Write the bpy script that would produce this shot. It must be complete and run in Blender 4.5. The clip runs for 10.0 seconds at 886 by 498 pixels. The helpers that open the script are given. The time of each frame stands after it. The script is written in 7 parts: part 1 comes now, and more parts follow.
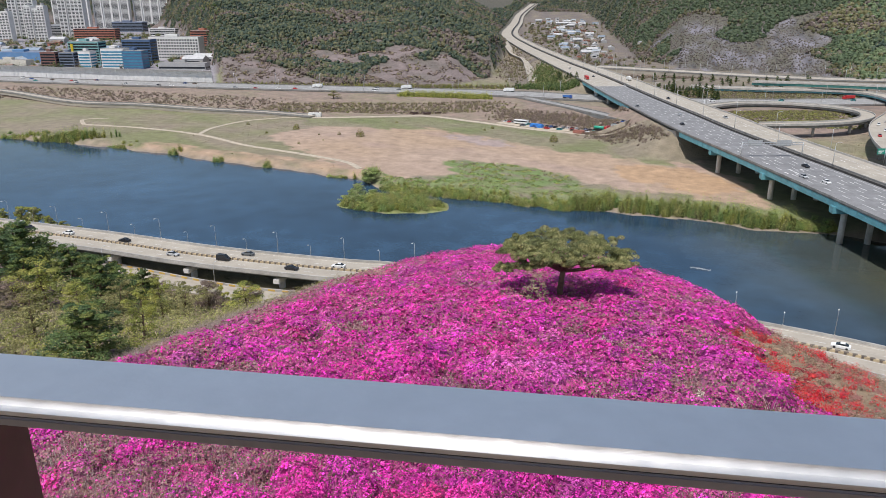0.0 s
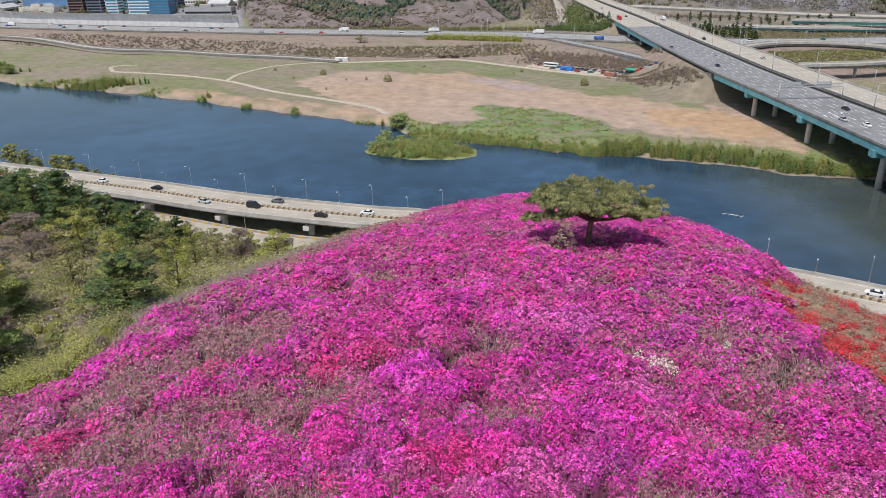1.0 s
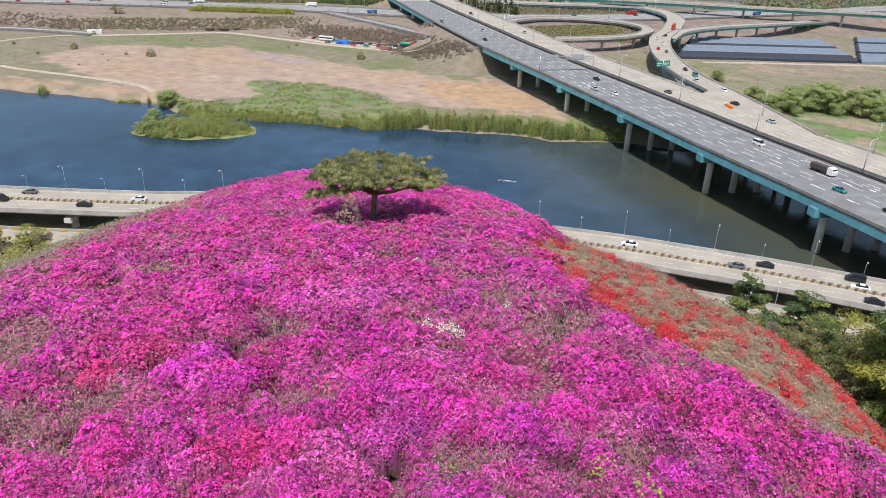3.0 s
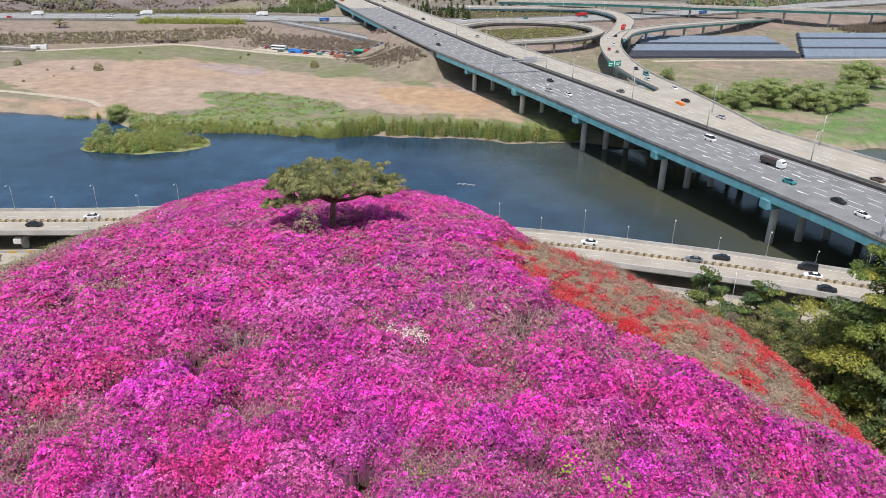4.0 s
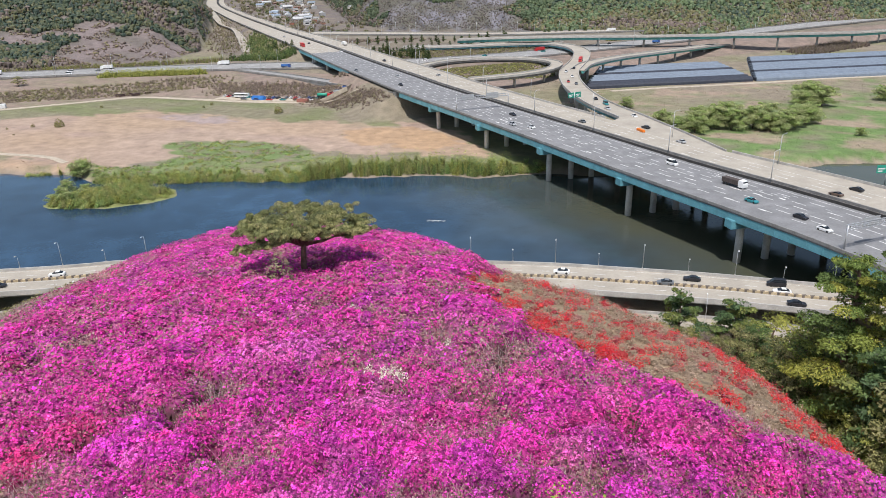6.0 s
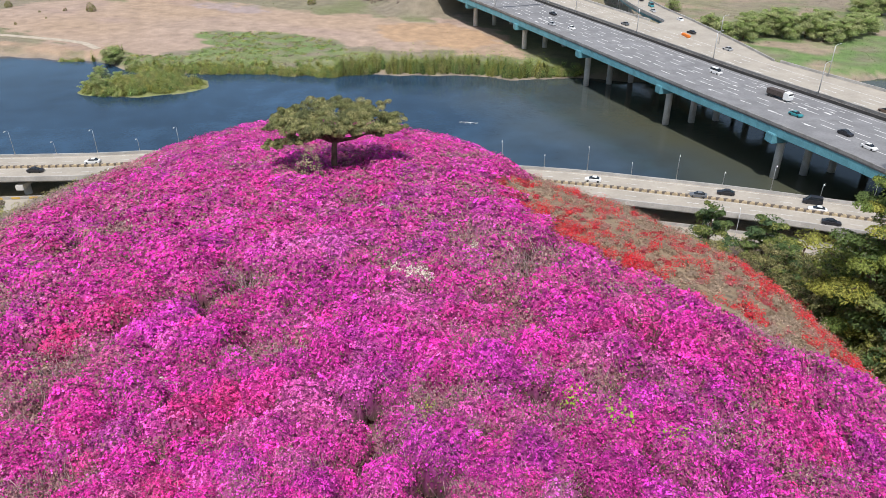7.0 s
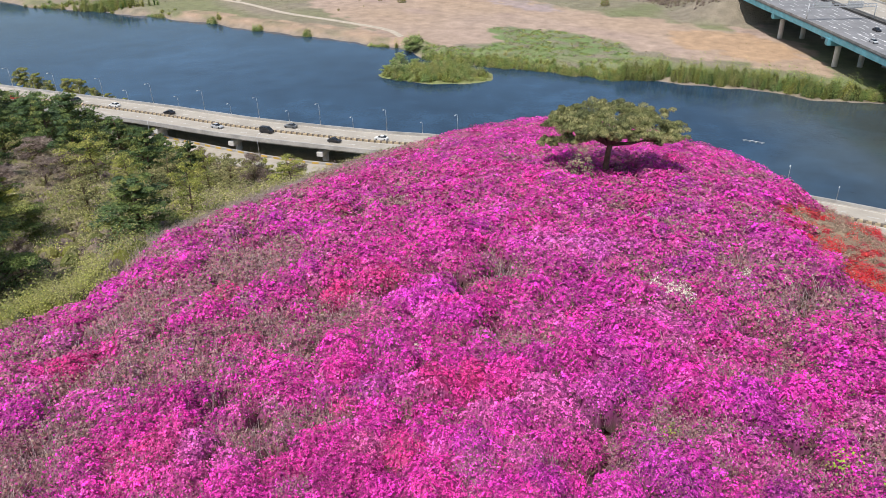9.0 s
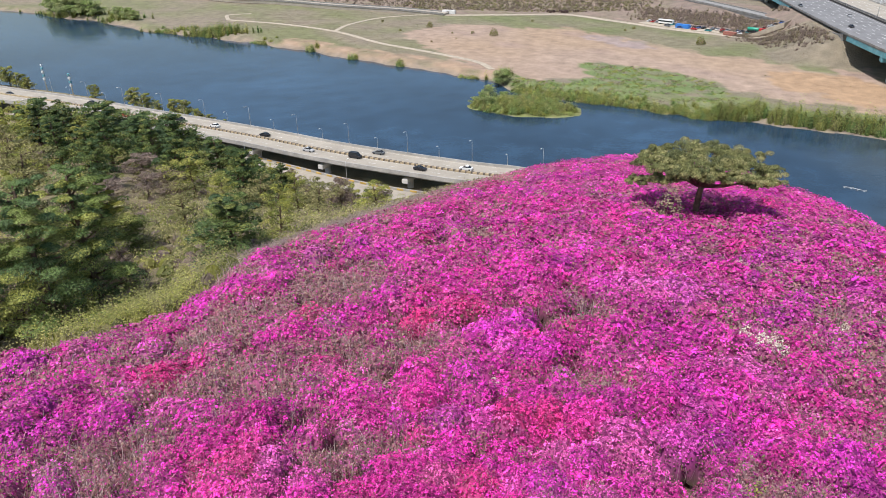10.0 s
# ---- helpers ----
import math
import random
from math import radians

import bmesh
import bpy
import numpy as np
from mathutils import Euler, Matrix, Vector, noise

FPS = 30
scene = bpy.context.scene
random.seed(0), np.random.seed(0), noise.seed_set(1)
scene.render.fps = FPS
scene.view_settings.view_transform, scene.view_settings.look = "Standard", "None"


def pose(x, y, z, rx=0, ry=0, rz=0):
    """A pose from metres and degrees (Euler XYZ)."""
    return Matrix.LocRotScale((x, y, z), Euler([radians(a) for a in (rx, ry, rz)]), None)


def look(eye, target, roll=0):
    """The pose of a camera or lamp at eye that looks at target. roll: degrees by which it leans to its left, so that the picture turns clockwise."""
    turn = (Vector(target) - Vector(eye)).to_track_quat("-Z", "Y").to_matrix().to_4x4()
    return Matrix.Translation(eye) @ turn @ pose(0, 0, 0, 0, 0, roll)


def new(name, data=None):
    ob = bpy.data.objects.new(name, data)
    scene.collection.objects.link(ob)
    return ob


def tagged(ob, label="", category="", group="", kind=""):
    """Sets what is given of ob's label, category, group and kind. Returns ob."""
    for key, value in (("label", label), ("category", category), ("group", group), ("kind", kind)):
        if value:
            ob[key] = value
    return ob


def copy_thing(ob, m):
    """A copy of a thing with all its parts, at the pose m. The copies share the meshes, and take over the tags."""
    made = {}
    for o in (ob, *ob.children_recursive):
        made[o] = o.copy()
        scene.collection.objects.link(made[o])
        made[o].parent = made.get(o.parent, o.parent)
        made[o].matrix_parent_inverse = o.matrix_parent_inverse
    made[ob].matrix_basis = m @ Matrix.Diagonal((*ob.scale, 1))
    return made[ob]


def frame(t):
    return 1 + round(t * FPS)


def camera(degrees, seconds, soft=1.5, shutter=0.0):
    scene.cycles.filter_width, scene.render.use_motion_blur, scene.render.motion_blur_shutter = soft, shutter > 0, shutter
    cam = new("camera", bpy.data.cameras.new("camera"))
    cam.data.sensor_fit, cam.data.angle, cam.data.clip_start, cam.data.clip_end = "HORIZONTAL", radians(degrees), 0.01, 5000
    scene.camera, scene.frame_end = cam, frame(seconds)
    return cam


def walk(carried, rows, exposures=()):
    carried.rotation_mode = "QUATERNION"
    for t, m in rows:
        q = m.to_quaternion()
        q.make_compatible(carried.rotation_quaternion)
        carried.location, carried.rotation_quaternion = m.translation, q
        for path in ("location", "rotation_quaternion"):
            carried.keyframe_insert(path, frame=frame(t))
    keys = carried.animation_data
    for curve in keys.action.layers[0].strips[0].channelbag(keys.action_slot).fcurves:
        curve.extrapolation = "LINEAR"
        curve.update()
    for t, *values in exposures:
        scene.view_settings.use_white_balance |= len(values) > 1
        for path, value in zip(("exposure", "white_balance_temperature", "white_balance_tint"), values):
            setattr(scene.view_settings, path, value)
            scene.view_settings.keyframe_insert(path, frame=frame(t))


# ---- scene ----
# camera and its way: a phone held over the rail of a hilltop lookout, 94 m above the river
cam = camera(62.5, 10.0, soft=0.8)
PATH = [
    (0.0, -0.25, -0.40, 93.88, 70.75, 0.29, 0.50),
    (0.2, -0.26, -0.40, 93.93, 70.92, 0.54, 1.83),
    (0.4, -0.30, -0.38, 94.00, 70.75, 0.52, 2.40),
    (0.5, -0.33, -0.36, 94.06, 70.52, 0.49, 2.64),
    (1.0, -0.19, -0.42, 94.19, 66.53, 1.18, 2.54),
    (1.5, -0.06, -0.33, 94.20, 64.74, 1.45, -0.85),
    (2.0, -0.00, -0.18, 94.11, 64.44, -0.40, -5.89),
    (2.5, 0.05, -0.05, 94.05, 64.59, -1.00, -9.28),
    (3.0, 0.12, -0.03, 94.06, 64.68, -1.68, -14.09),
    (3.2, 0.14, -0.03, 94.06, 64.64, -1.63, -15.58),
    (4.3, 0.20, 0.11, 93.92, 66.16, -1.01, -18.25),
    (4.5, 0.20, 0.12, 93.93, 68.69, -0.95, -18.65),
    (5.0, 0.22, 0.12, 93.93, 70.47, -0.33, -19.12),
    (5.2, 0.22, 0.10, 93.93, 70.60, -0.03, -19.23),
    (6.3, 0.20, 0.06, 93.89, 65.58, 1.50, -21.69),
    (6.5, 0.20, 0.05, 93.89, 63.52, 1.40, -21.81),
    (7.0, 0.20, 0.06, 93.86, 60.46, 0.10, -17.95),
    (7.5, 0.15, 0.10, 93.82, 60.17, 0.47, -11.96),
    (8.0, 0.11, 0.14, 93.82, 60.57, 0.56, -10.62),
    (8.5, -0.03, 0.16, 93.80, 60.61, 1.69, -4.07),
    (9.0, -0.20, 0.15, 93.78, 60.83, 1.48, 3.67),
    (9.5, -0.33, 0.13, 93.82, 61.82, 1.29, 8.43),
    (10.0, -0.39, 0.10, 93.90, 63.37, 1.39, 10.68),
]
walk(cam, [(t, pose(x, y, z, rx, ry, rz)) for t, x, y, z, rx, ry, rz in PATH], exposures=[(0.0, -0.15), (0.5, -0.16), (1.0, -0.18), (1.5, 0.0), (10.0, 0.0)])

# daylight: clear spring noon, sun behind and a little to the left of the lookout
SUN_EL, SUN_AZ = radians(66), math.atan2(-0.51, -0.86)
world = bpy.data.worlds.new("sky")
scene.world = world
world.use_nodes = True
wn = world.node_tree.nodes
sky = wn.new("ShaderNodeTexSky")
sky.sky_type, sky.sun_disc = "NISHITA", False
sky.sun_elevation, sky.sun_rotation, sky.air_density, sky.dust_density = SUN_EL, SUN_AZ, 1.2, 2.0
wn["Background"].inputs["Strength"].default_value = 0.13
world.node_tree.links.new(sky.outputs[0], wn["Background"].inputs["Color"])
sun = new("sun", bpy.data.lights.new("sun", "SUN"))
sun.data.energy, sun.data.angle, sun.data.color = 4.4, radians(0.53), (1.0, 0.965, 0.945)
sun.matrix_world = look((0, 0, 0), (0.51 * math.cos(SUN_EL), 0.86 * math.cos(SUN_EL), -math.sin(SUN_EL)))

# ---- materials ----
def mat(name, color, rough=0.8, metal=0.0, var=0.25, scale=2.0, bump=0.0, bump_scale=20.0, attr="", rand=0.0, dark=None):
    """Principled material: base colour (or a colour attribute) broken up by noise at two scales, with fine relief."""
    m = bpy.data.materials.new(name)
    m.use_nodes = True
    n, l = m.node_tree.nodes, m.node_tree.links
    b = n["Principled BSDF"]
    b.inputs["Roughness"].default_value, b.inputs["Metallic"].default_value = rough, metal
    geo = n.new("ShaderNodeNewGeometry")
    pos = geo.outputs["Position"]
    if attr:
        a = n.new("ShaderNodeAttribute")
        a.attribute_name = attr
        col = a.outputs["Color"]
    else:
        c = n.new("ShaderNodeRGB")
        c.outputs[0].default_value = (*color, 1)
        col = c.outputs[0]
    for s, v in ((scale, var), (scale * 9, var * 0.6)):
        t = n.new("ShaderNodeTexNoise")
        t.inputs["Scale"].default_value, t.inputs["Detail"].default_value = s, 4
        l.new(pos, t.inputs["Vector"])
        r = n.new("ShaderNodeMapRange")
        r.inputs["From Min"].default_value, r.inputs["From Max"].default_value = 0.3, 0.7
        r.inputs["To Min"].default_value, r.inputs["To Max"].default_value = 1 - v, 1 + v
        l.new(t.outputs[0], r.inputs["Value"])
        x = n.new("ShaderNodeVectorMath")
        x.operation = "SCALE"
        l.new(col, x.inputs[0])
        l.new(r.outputs[0], x.inputs["Scale"])
        col = x.outputs[0]
    if rand:
        o = n.new("ShaderNodeObjectInfo")
        r = n.new("ShaderNodeMapRange")
        r.inputs["To Min"].default_value, r.inputs["To Max"].default_value = 1 - rand, 1 + rand
        l.new(o.outputs["Random"], r.inputs["Value"])
        x = n.new("ShaderNodeVectorMath")
        x.operation = "SCALE"
        l.new(col, x.inputs[0])
        l.new(r.outputs[0], x.inputs["Scale"])
        col = x.outputs[0]
    l.new(col, b.inputs["Base Color"])
    if bump:
        t = n.new("ShaderNodeTexNoise")
        t.inputs["Scale"].default_value, t.inputs["Detail"].default_value = bump_scale, 5
        l.new(pos, t.inputs["Vector"])
        k = n.new("ShaderNodeBump")
        k.inputs["Strength"].default_value, k.inputs["Distance"].default_value = bump, 1.0 / bump_scale
        l.new(t.outputs[0], k.inputs["Height"])
        l.new(k.outputs[0], b.inputs["Normal"])
    return m


def leaf_mat(name, rough=0.6, glow=0.35):
    """Thin petals and leaves: colour from the attribute, part of the light passes through."""
    m = mat(name, (0, 0, 0), rough, attr="tint", var=0.12, scale=3.0)
    n, l = m.node_tree.nodes, m.node_tree.links
    b, out = n["Principled BSDF"], n["Material Output"]
    b.inputs["Specular IOR Level"].default_value = 0.25
    tr, mix = n.new("ShaderNodeBsdfTranslucent"), n.new("ShaderNodeMixShader")
    mix.inputs[0].default_value = glow
    l.new(b.inputs["Base Color"].links[0].from_socket, tr.inputs["Color"])
    l.new(b.outputs[0], mix.inputs[1])
    l.new(tr.outputs[0], mix.inputs[2])
    l.new(mix.outputs[0], out.inputs["Surface"])
    return m


M_ground = mat("earth_and_grass", (0, 0, 0), 0.95, attr="tint", var=0.17, scale=0.2, bump=0.8, bump_scale=1.2)
M_mark = mat("worn_lane_paint", (0.60, 0.60, 0.58), 0.8, var=0.3, scale=0.4)
M_petal = leaf_mat("azalea_petals", 0.7, 0.12)
M_leaf = leaf_mat("leaves", 0.55, 0.36)
M_wood = mat("bark", (0.14, 0.095, 0.065), 0.9, var=0.35, scale=4, bump=0.8, bump_scale=14)
M_asphalt = mat("asphalt", (0.195, 0.195, 0.197), 0.85, var=0.16, scale=0.15, bump=0.2, bump_scale=8)
M_concroad = mat("concrete_carriageway", (0.36, 0.325, 0.27), 0.85, var=0.12, scale=0.12, bump=0.2, bump_scale=8)
M_conc = mat("concrete", (0.40, 0.385, 0.36), 0.85, var=0.2, scale=0.25, bump=0.3, bump_scale=4)
M_pier = mat("pale_pier_concrete", (0.60, 0.585, 0.555), 0.85, var=0.16, scale=0.3, bump=0.3, bump_scale=4)
M_concdark = mat("weathered_concrete", (0.24, 0.235, 0.225), 0.9, var=0.25, scale=0.3, bump=0.3, bump_scale=4)
M_teal = mat("teal_painted_steel", (0.13, 0.34, 0.40), 0.5, var=0.18, scale=0.3)
M_green = mat("green_painted_steel", (0.10, 0.33, 0.30), 0.5, var=0.15, scale=0.3)
M_white = mat("white_paint", (0.72, 0.72, 0.70), 0.7, var=0.12, scale=0.6)
M_yellow = mat("yellow_paint", (0.55, 0.36, 0.08), 0.7, var=0.2, scale=0.6)
M_black = mat("black_barrier", (0.045, 0.042, 0.04), 0.7, var=0.2, scale=0.6)
M_steel = mat("galvanised_steel", (0.55, 0.56, 0.57), 0.45, 0.6, var=0.1, scale=2)
M_tyre = mat("rubber", (0.02, 0.02, 0.02), 0.85, var=0.2, scale=4)
M_glass = mat("dark_glass", (0.02, 0.025, 0.03), 0.08, var=0.1, scale=2)
M_sign = mat("green_sign", (0.02, 0.28, 0.20), 0.5, var=0.1, scale=2)


def water_mat():
    m = mat("river_water", (0.024, 0.053, 0.092), 0.07, var=0.4, scale=0.010)
    n, l = m.node_tree.nodes, m.node_tree.links
    b = n["Principled BSDF"]
    b.inputs["IOR"].default_value = 1.33
    geo = n.new("ShaderNodeNewGeometry")
    h = None
    # silt drifting in from the bridge: olive water there
    sep, silt, mx = n.new("ShaderNodeSeparateXYZ"), n.new("ShaderNodeMapRange"), n.new("ShaderNodeMix")
    mx.data_type = "RGBA"
    drift, add = n.new("ShaderNodeTexNoise"), n.new("ShaderNodeMath")
    drift.inputs["Scale"].default_value = 0.02
    add.operation = "MULTIPLY_ADD"
    add.inputs[1].default_value = 90
    l.new(geo.outputs["Position"], sep.inputs[0])
    l.new(geo.outputs["Position"], drift.inputs["Vector"])
    l.new(drift.outputs[0], add.inputs[0])
    l.new(sep.outputs["X"], add.inputs[2])
    l.new(add.outputs[0], silt.inputs["Value"])
    silt.inputs["From Min"].default_value, silt.inputs["From Max"].default_value = 125, 210
    l.new(silt.outputs[0], mx.inputs[0])
    l.new(b.inputs["Base Color"].links[0].from_socket, mx.inputs[6])
    mx.inputs[7].default_value = (0.066, 0.070, 0.048, 1)
    l.new(mx.outputs[2], b.inputs["Base Color"])
    for s, k in ((0.9, 0.10), (0.22, 0.10)):
        t, u = n.new("ShaderNodeTexNoise"), n.new("ShaderNodeBump")
        t.inputs["Scale"].default_value, t.inputs["Detail"].default_value = s, 3
        u.inputs["Strength"].default_value, u.inputs["Distance"].default_value = 0.35, k
        l.new(geo.outputs["Position"], t.inputs["Vector"])
        l.new(t.outputs[0], u.inputs["Height"])
        if h:
            l.new(h.outputs[0], u.inputs["Normal"])
        h = u
    l.new(h.outputs[0], b.inputs["Normal"])
    return m


M_water = water_mat()


# ---- mesh helpers ----
def part(name, bm, material, parent=None, label=""):
    me = bpy.data.meshes.new(name)
    bm.to_mesh(me)
    bm.free()
    if material:
        me.materials.append(material)
    ob = new(name, me)
    if parent:
        ob.parent = parent
    if label:
        ob["label"] = label
    return ob


def piece(name, me, parent, m):
    """One more object on a shared mesh, under its parent."""
    ob = new(name, me)
    ob.parent = parent
    ob.matrix_basis = m
    return ob


def mesh_of(bm, name, material):
    me = bpy.data.meshes.new(name)
    bm.to_mesh(me)
    bm.free()
    me.materials.append(material)
    return me


def thing(name, m, label, category, group="", kind=""):
    ob = new(name)
    ob.matrix_basis = m
    return tagged(ob, label, category, group, kind)


def arrays(name, v, f, tint, material, smooth=False):
    """A mesh from numpy arrays: vertices, faces of one size, a colour for each face or vertex."""
    me = bpy.data.meshes.new(name)
    k = f.shape[1]
    me.vertices.add(len(v))
    me.vertices.foreach_set("co", np.ascontiguousarray(v, np.float32).ravel())
    me.loops.add(f.size)
    me.loops.foreach_set("vertex_index", np.ascontiguousarray(f, np.int32).ravel())
    me.polygons.add(len(f))
    me.polygons.foreach_set("loop_start", np.arange(0, f.size, k, dtype=np.int32))
    me.polygons.foreach_set("use_smooth", np.full(len(f), smooth))
    me.update(calc_edges=True)
    if tint is not None:
        dom = "FACE" if len(tint) == len(f) else "POINT"
        a = me.attributes.new("tint", "FLOAT_COLOR", dom)
        a.data.foreach_set("color", np.c_[tint, np.ones(len(tint))].astype(np.float32).ravel())
    me.materials.append(material)
    return me


def add_box(bm, x0, y0, z0, x1, y1, z1, bevel=0.0):
    r = bmesh.ops.create_cube(bm, size=1)
    bmesh.ops.scale(bm, vec=(x1 - x0, y1 - y0, z1 - z0), verts=r["verts"])
    bmesh.ops.translate(bm, vec=((x0 + x1) / 2, (y0 + y1) / 2, (z0 + z1) / 2), verts=r["verts"])
    if bevel:
        es = list({e for v in r["verts"] for e in v.link_edges})
        bmesh.ops.bevel(bm, geom=es, offset=bevel, segments=2, affect="EDGES")
    return r["verts"]


def box(x0, y0, z0, x1, y1, z1, bevel=0.0):
    bm = bmesh.new()
    add_box(bm, x0, y0, z0, x1, y1, z1, bevel)
    return bm


def add_tube(bm, pts, radii, n=8):
    """A tapered tube along points."""
    rings = []
    pts = [Vector(p) for p in pts]
    for i, p in enumerate(pts):
        d = (pts[min(i + 1, len(pts) - 1)] - pts[max(i - 1, 0)]).normalized()
        q = d.to_track_quat("Z", "Y")
        rings.append([bm.verts.new(p + q @ Vector((radii[i] * math.cos(2 * math.pi * k / n), radii[i] * math.sin(2 * math.pi * k / n), 0))) for k in range(n)])
    for a, b in zip(rings, rings[1:]):
        for k in range(n):
            bm.faces.new((a[k], a[(k + 1) % n], b[(k + 1) % n], b[k])).smooth = True
    bm.faces.new(rings[0][::-1])
    bm.faces.new(rings[-1])


def tube(pts, radii, n=8):
    bm = bmesh.new()
    add_tube(bm, pts, radii, n)
    return bm


def resample(pts, step):
    """Points along a smooth curve (Catmull-Rom) through pts, about step apart."""
    p = np.array(pts, float)
    p = np.vstack([2 * p[0] - p[1], p, 2 * p[-1] - p[-2]])
    out = []
    for i in range(1, len(p) - 2):
        n = max(2, int(np.linalg.norm(p[i + 1] - p[i]) / step))
        t = np.linspace(0, 1, n, endpoint=False)[:, None]
        out.append(0.5 * (2 * p[i] + (p[i + 1] - p[i - 1]) * t + (2 * p[i - 1] - 5 * p[i] + 4 * p[i + 1] - p[i + 2]) * t**2 + (3 * p[i] - p[i - 1] - 3 * p[i + 1] + p[i + 2]) * t**3))
    return np.vstack(out + [p[-2:-1]])


def sideways(c):
    """Unit normals to the right of a plan curve."""
    d = np.gradient(c[:, :2], axis=0)
    d /= np.linalg.norm(d, axis=1)[:, None]
    return np.c_[d[:, 1], -d[:, 0]]


def ribbon(c, a, b, top, bottom):
    """A slab that follows the 3D curve c, from a to b metres to its right, top and bottom metres above it."""
    s = sideways(c)
    n = len(c)
    a, b = np.broadcast_to(a, n), np.broadcast_to(b, n)
    rows = [np.c_[c[:, :2] + s * o[:, None], c[:, 2] + h] for o, h in ((a, top), (b, top), (b, bottom), (a, bottom))]
    bm = bmesh.new()
    v = [[bm.verts.new(p) for p in r] for r in rows]
    for i in range(n - 1):
        for k in range(4):
            j = (k + 1) % 4
            bm.faces.new((v[k][i], v[j][i], v[j][i + 1], v[k][i + 1]))
    bm.faces.new([v[k][0] for k in (3, 2, 1, 0)])
    bm.faces.new([v[k][-1] for k in range(4)])
    bmesh.ops.recalc_face_normals(bm, faces=bm.faces)
    return bm


def along(c, step, start=0.0):
    """Places every step metres along the curve: point, heading (radians about z; the x axis runs along), normal to the right."""
    seg = np.r_[0, np.cumsum(np.linalg.norm(np.diff(c[:, :2], axis=0), axis=1))]
    s = sideways(c)
    res = []
    for d in np.arange(start, seg[-1], step):
        p = np.array([np.interp(d, seg, c[:, k]) for k in range(3)])
        nx, ny = np.interp(d, seg, s[:, 0]), np.interp(d, seg, s[:, 1])
        res.append((p, math.atan2(nx, -ny), (nx, ny)))
    return res

# ---- the land ----
# Hill below the lookout, by compass bearing from it: slope (degrees) and distance of its brow.
BEARING = [-75, -60, -47, -38, -33.4, -31.5, -26, -18, -11, -5, 3.3, 8, 14, 19.4, 26, 33.5, 38, 42.5, 47, 53, 60, 75]
BROW_DROP = [30, 29.2, 28.8, 29.2, 28.4, 26.4, 25.0, 23.3, 21.5, 20.5, 19.2, 19.5, 20.1, 21.3, 23.6, 25.1, 26.5, 27.6, 29.2, 32.4, 35.2, 39.0]
BROW_AT = [40, 44, 46, 46, 48, 51, 57, 66, 75, 81, 85, 85, 80, 72, 60, 53, 50, 47, 44, 38, 34, 30]

SPUR_AZ, SPUR_AT, SPUR_Z = [-75, -60, -40, -30, -24, -18, -10], [160, 180, 200, 155, 150, 145, 140], [50, 48, 44, 41, 33, 31, 30]


def hill(x, y):
    """Height of the hill's earth (the azaleas stand about 0.8 m above it)."""
    a, r = np.degrees(np.arctan2(x, y)), np.hypot(x, y)
    d = np.radians(sum(np.interp(a + o, BEARING, BROW_DROP) for o in (-1.5, 0, 1.5)) / 3)
    R = sum(np.interp(a + o, BEARING, BROW_AT) for o in (-1.5, 0, 1.5)) / 3
    g = np.tan(d)
    s = np.clip(r / R, 0, 1)
    z = (1 + 2 * s) * (1 - s) ** 2 * 82.8 + s * s * (3 - 2 * s) * (94 - R * g) + R * (s * (1 - s) ** 2 * -0.30 + s * s * (s - 1) * -g)
    steep = np.interp(a, [-60, -30, -15, 0, 20, 75], [0.02, 0.04, 0.10, 0.14, 0.12, 0.08])
    fall = z - (g + steep) * np.maximum(r - R, 0)
    # a lower wooded spur runs down at the left
    r2, z2 = np.interp(a, SPUR_AZ, SPUR_AT), np.interp(a, SPUR_AZ, SPUR_Z)
    spur = np.where(r < R, z, np.where(r < r2, z + (z2 - z) * (r - R) / np.maximum(r2 - R, 1), z2 - 0.5 * (r - r2)))
    k = np.clip((-11 - a) / 8, 0, 1)
    k = k * k * (3 - 2 * k)
    return fall + (spur - fall) * k - 0.8


# river banks, the riverside road and the far expressway, as lines y(x)
ROADSIDE = ([-1500, -700, -400, -282, -233, -189, -124, -82, -37, -14, 89, 116, 135, 153, 200, 260, 500], [640, 432, 352, 318, 304, 289, 266, 250, 237, 232, 184, 167, 154, 140, 104, 52, -150])
NEAR_BANK = ([-1500, -700, -400, -300, -238, -205, -181, -150, -124, -82, -37, -14, 89, 116, 135, 153, 200, 260, 500], [660, 452, 372, 344, 326, 310, 300, 286, 268, 250, 237, 232, 184, 167, 154, 140, 104, 52, -150])
FAR_BANK = ([-1500, -700, -470, -435, -400, -360, -325, -313, -287, -225, -175, -140, -106, -74, -47, -36, -25, 9, 47, 77, 100, 126, 152, 200, 268, 293, 500, 1500], [830, 660, 584, 562, 554, 530, 508, 503, 496, 471, 447, 426, 411, 393, 378, 360, 350, 340, 323, 315, 307, 292, 284, 262, 243, 236, 160, -200])
TOE = ([-900, -443, -333, -265, -204, -148, -110, -65, -21, 18, 80, 114, 144, 240, 420, 900], [860, 716, 640, 622, 598, 582, 574, 578, 581, 555, 508, 486, 466, 480, 540, 560])
CREST = ([-900, -461, -237, -102, 49, 101, 130, 240, 420, 900], [905, 752, 708, 674, 621, 570, 545, 545, 575, 600])
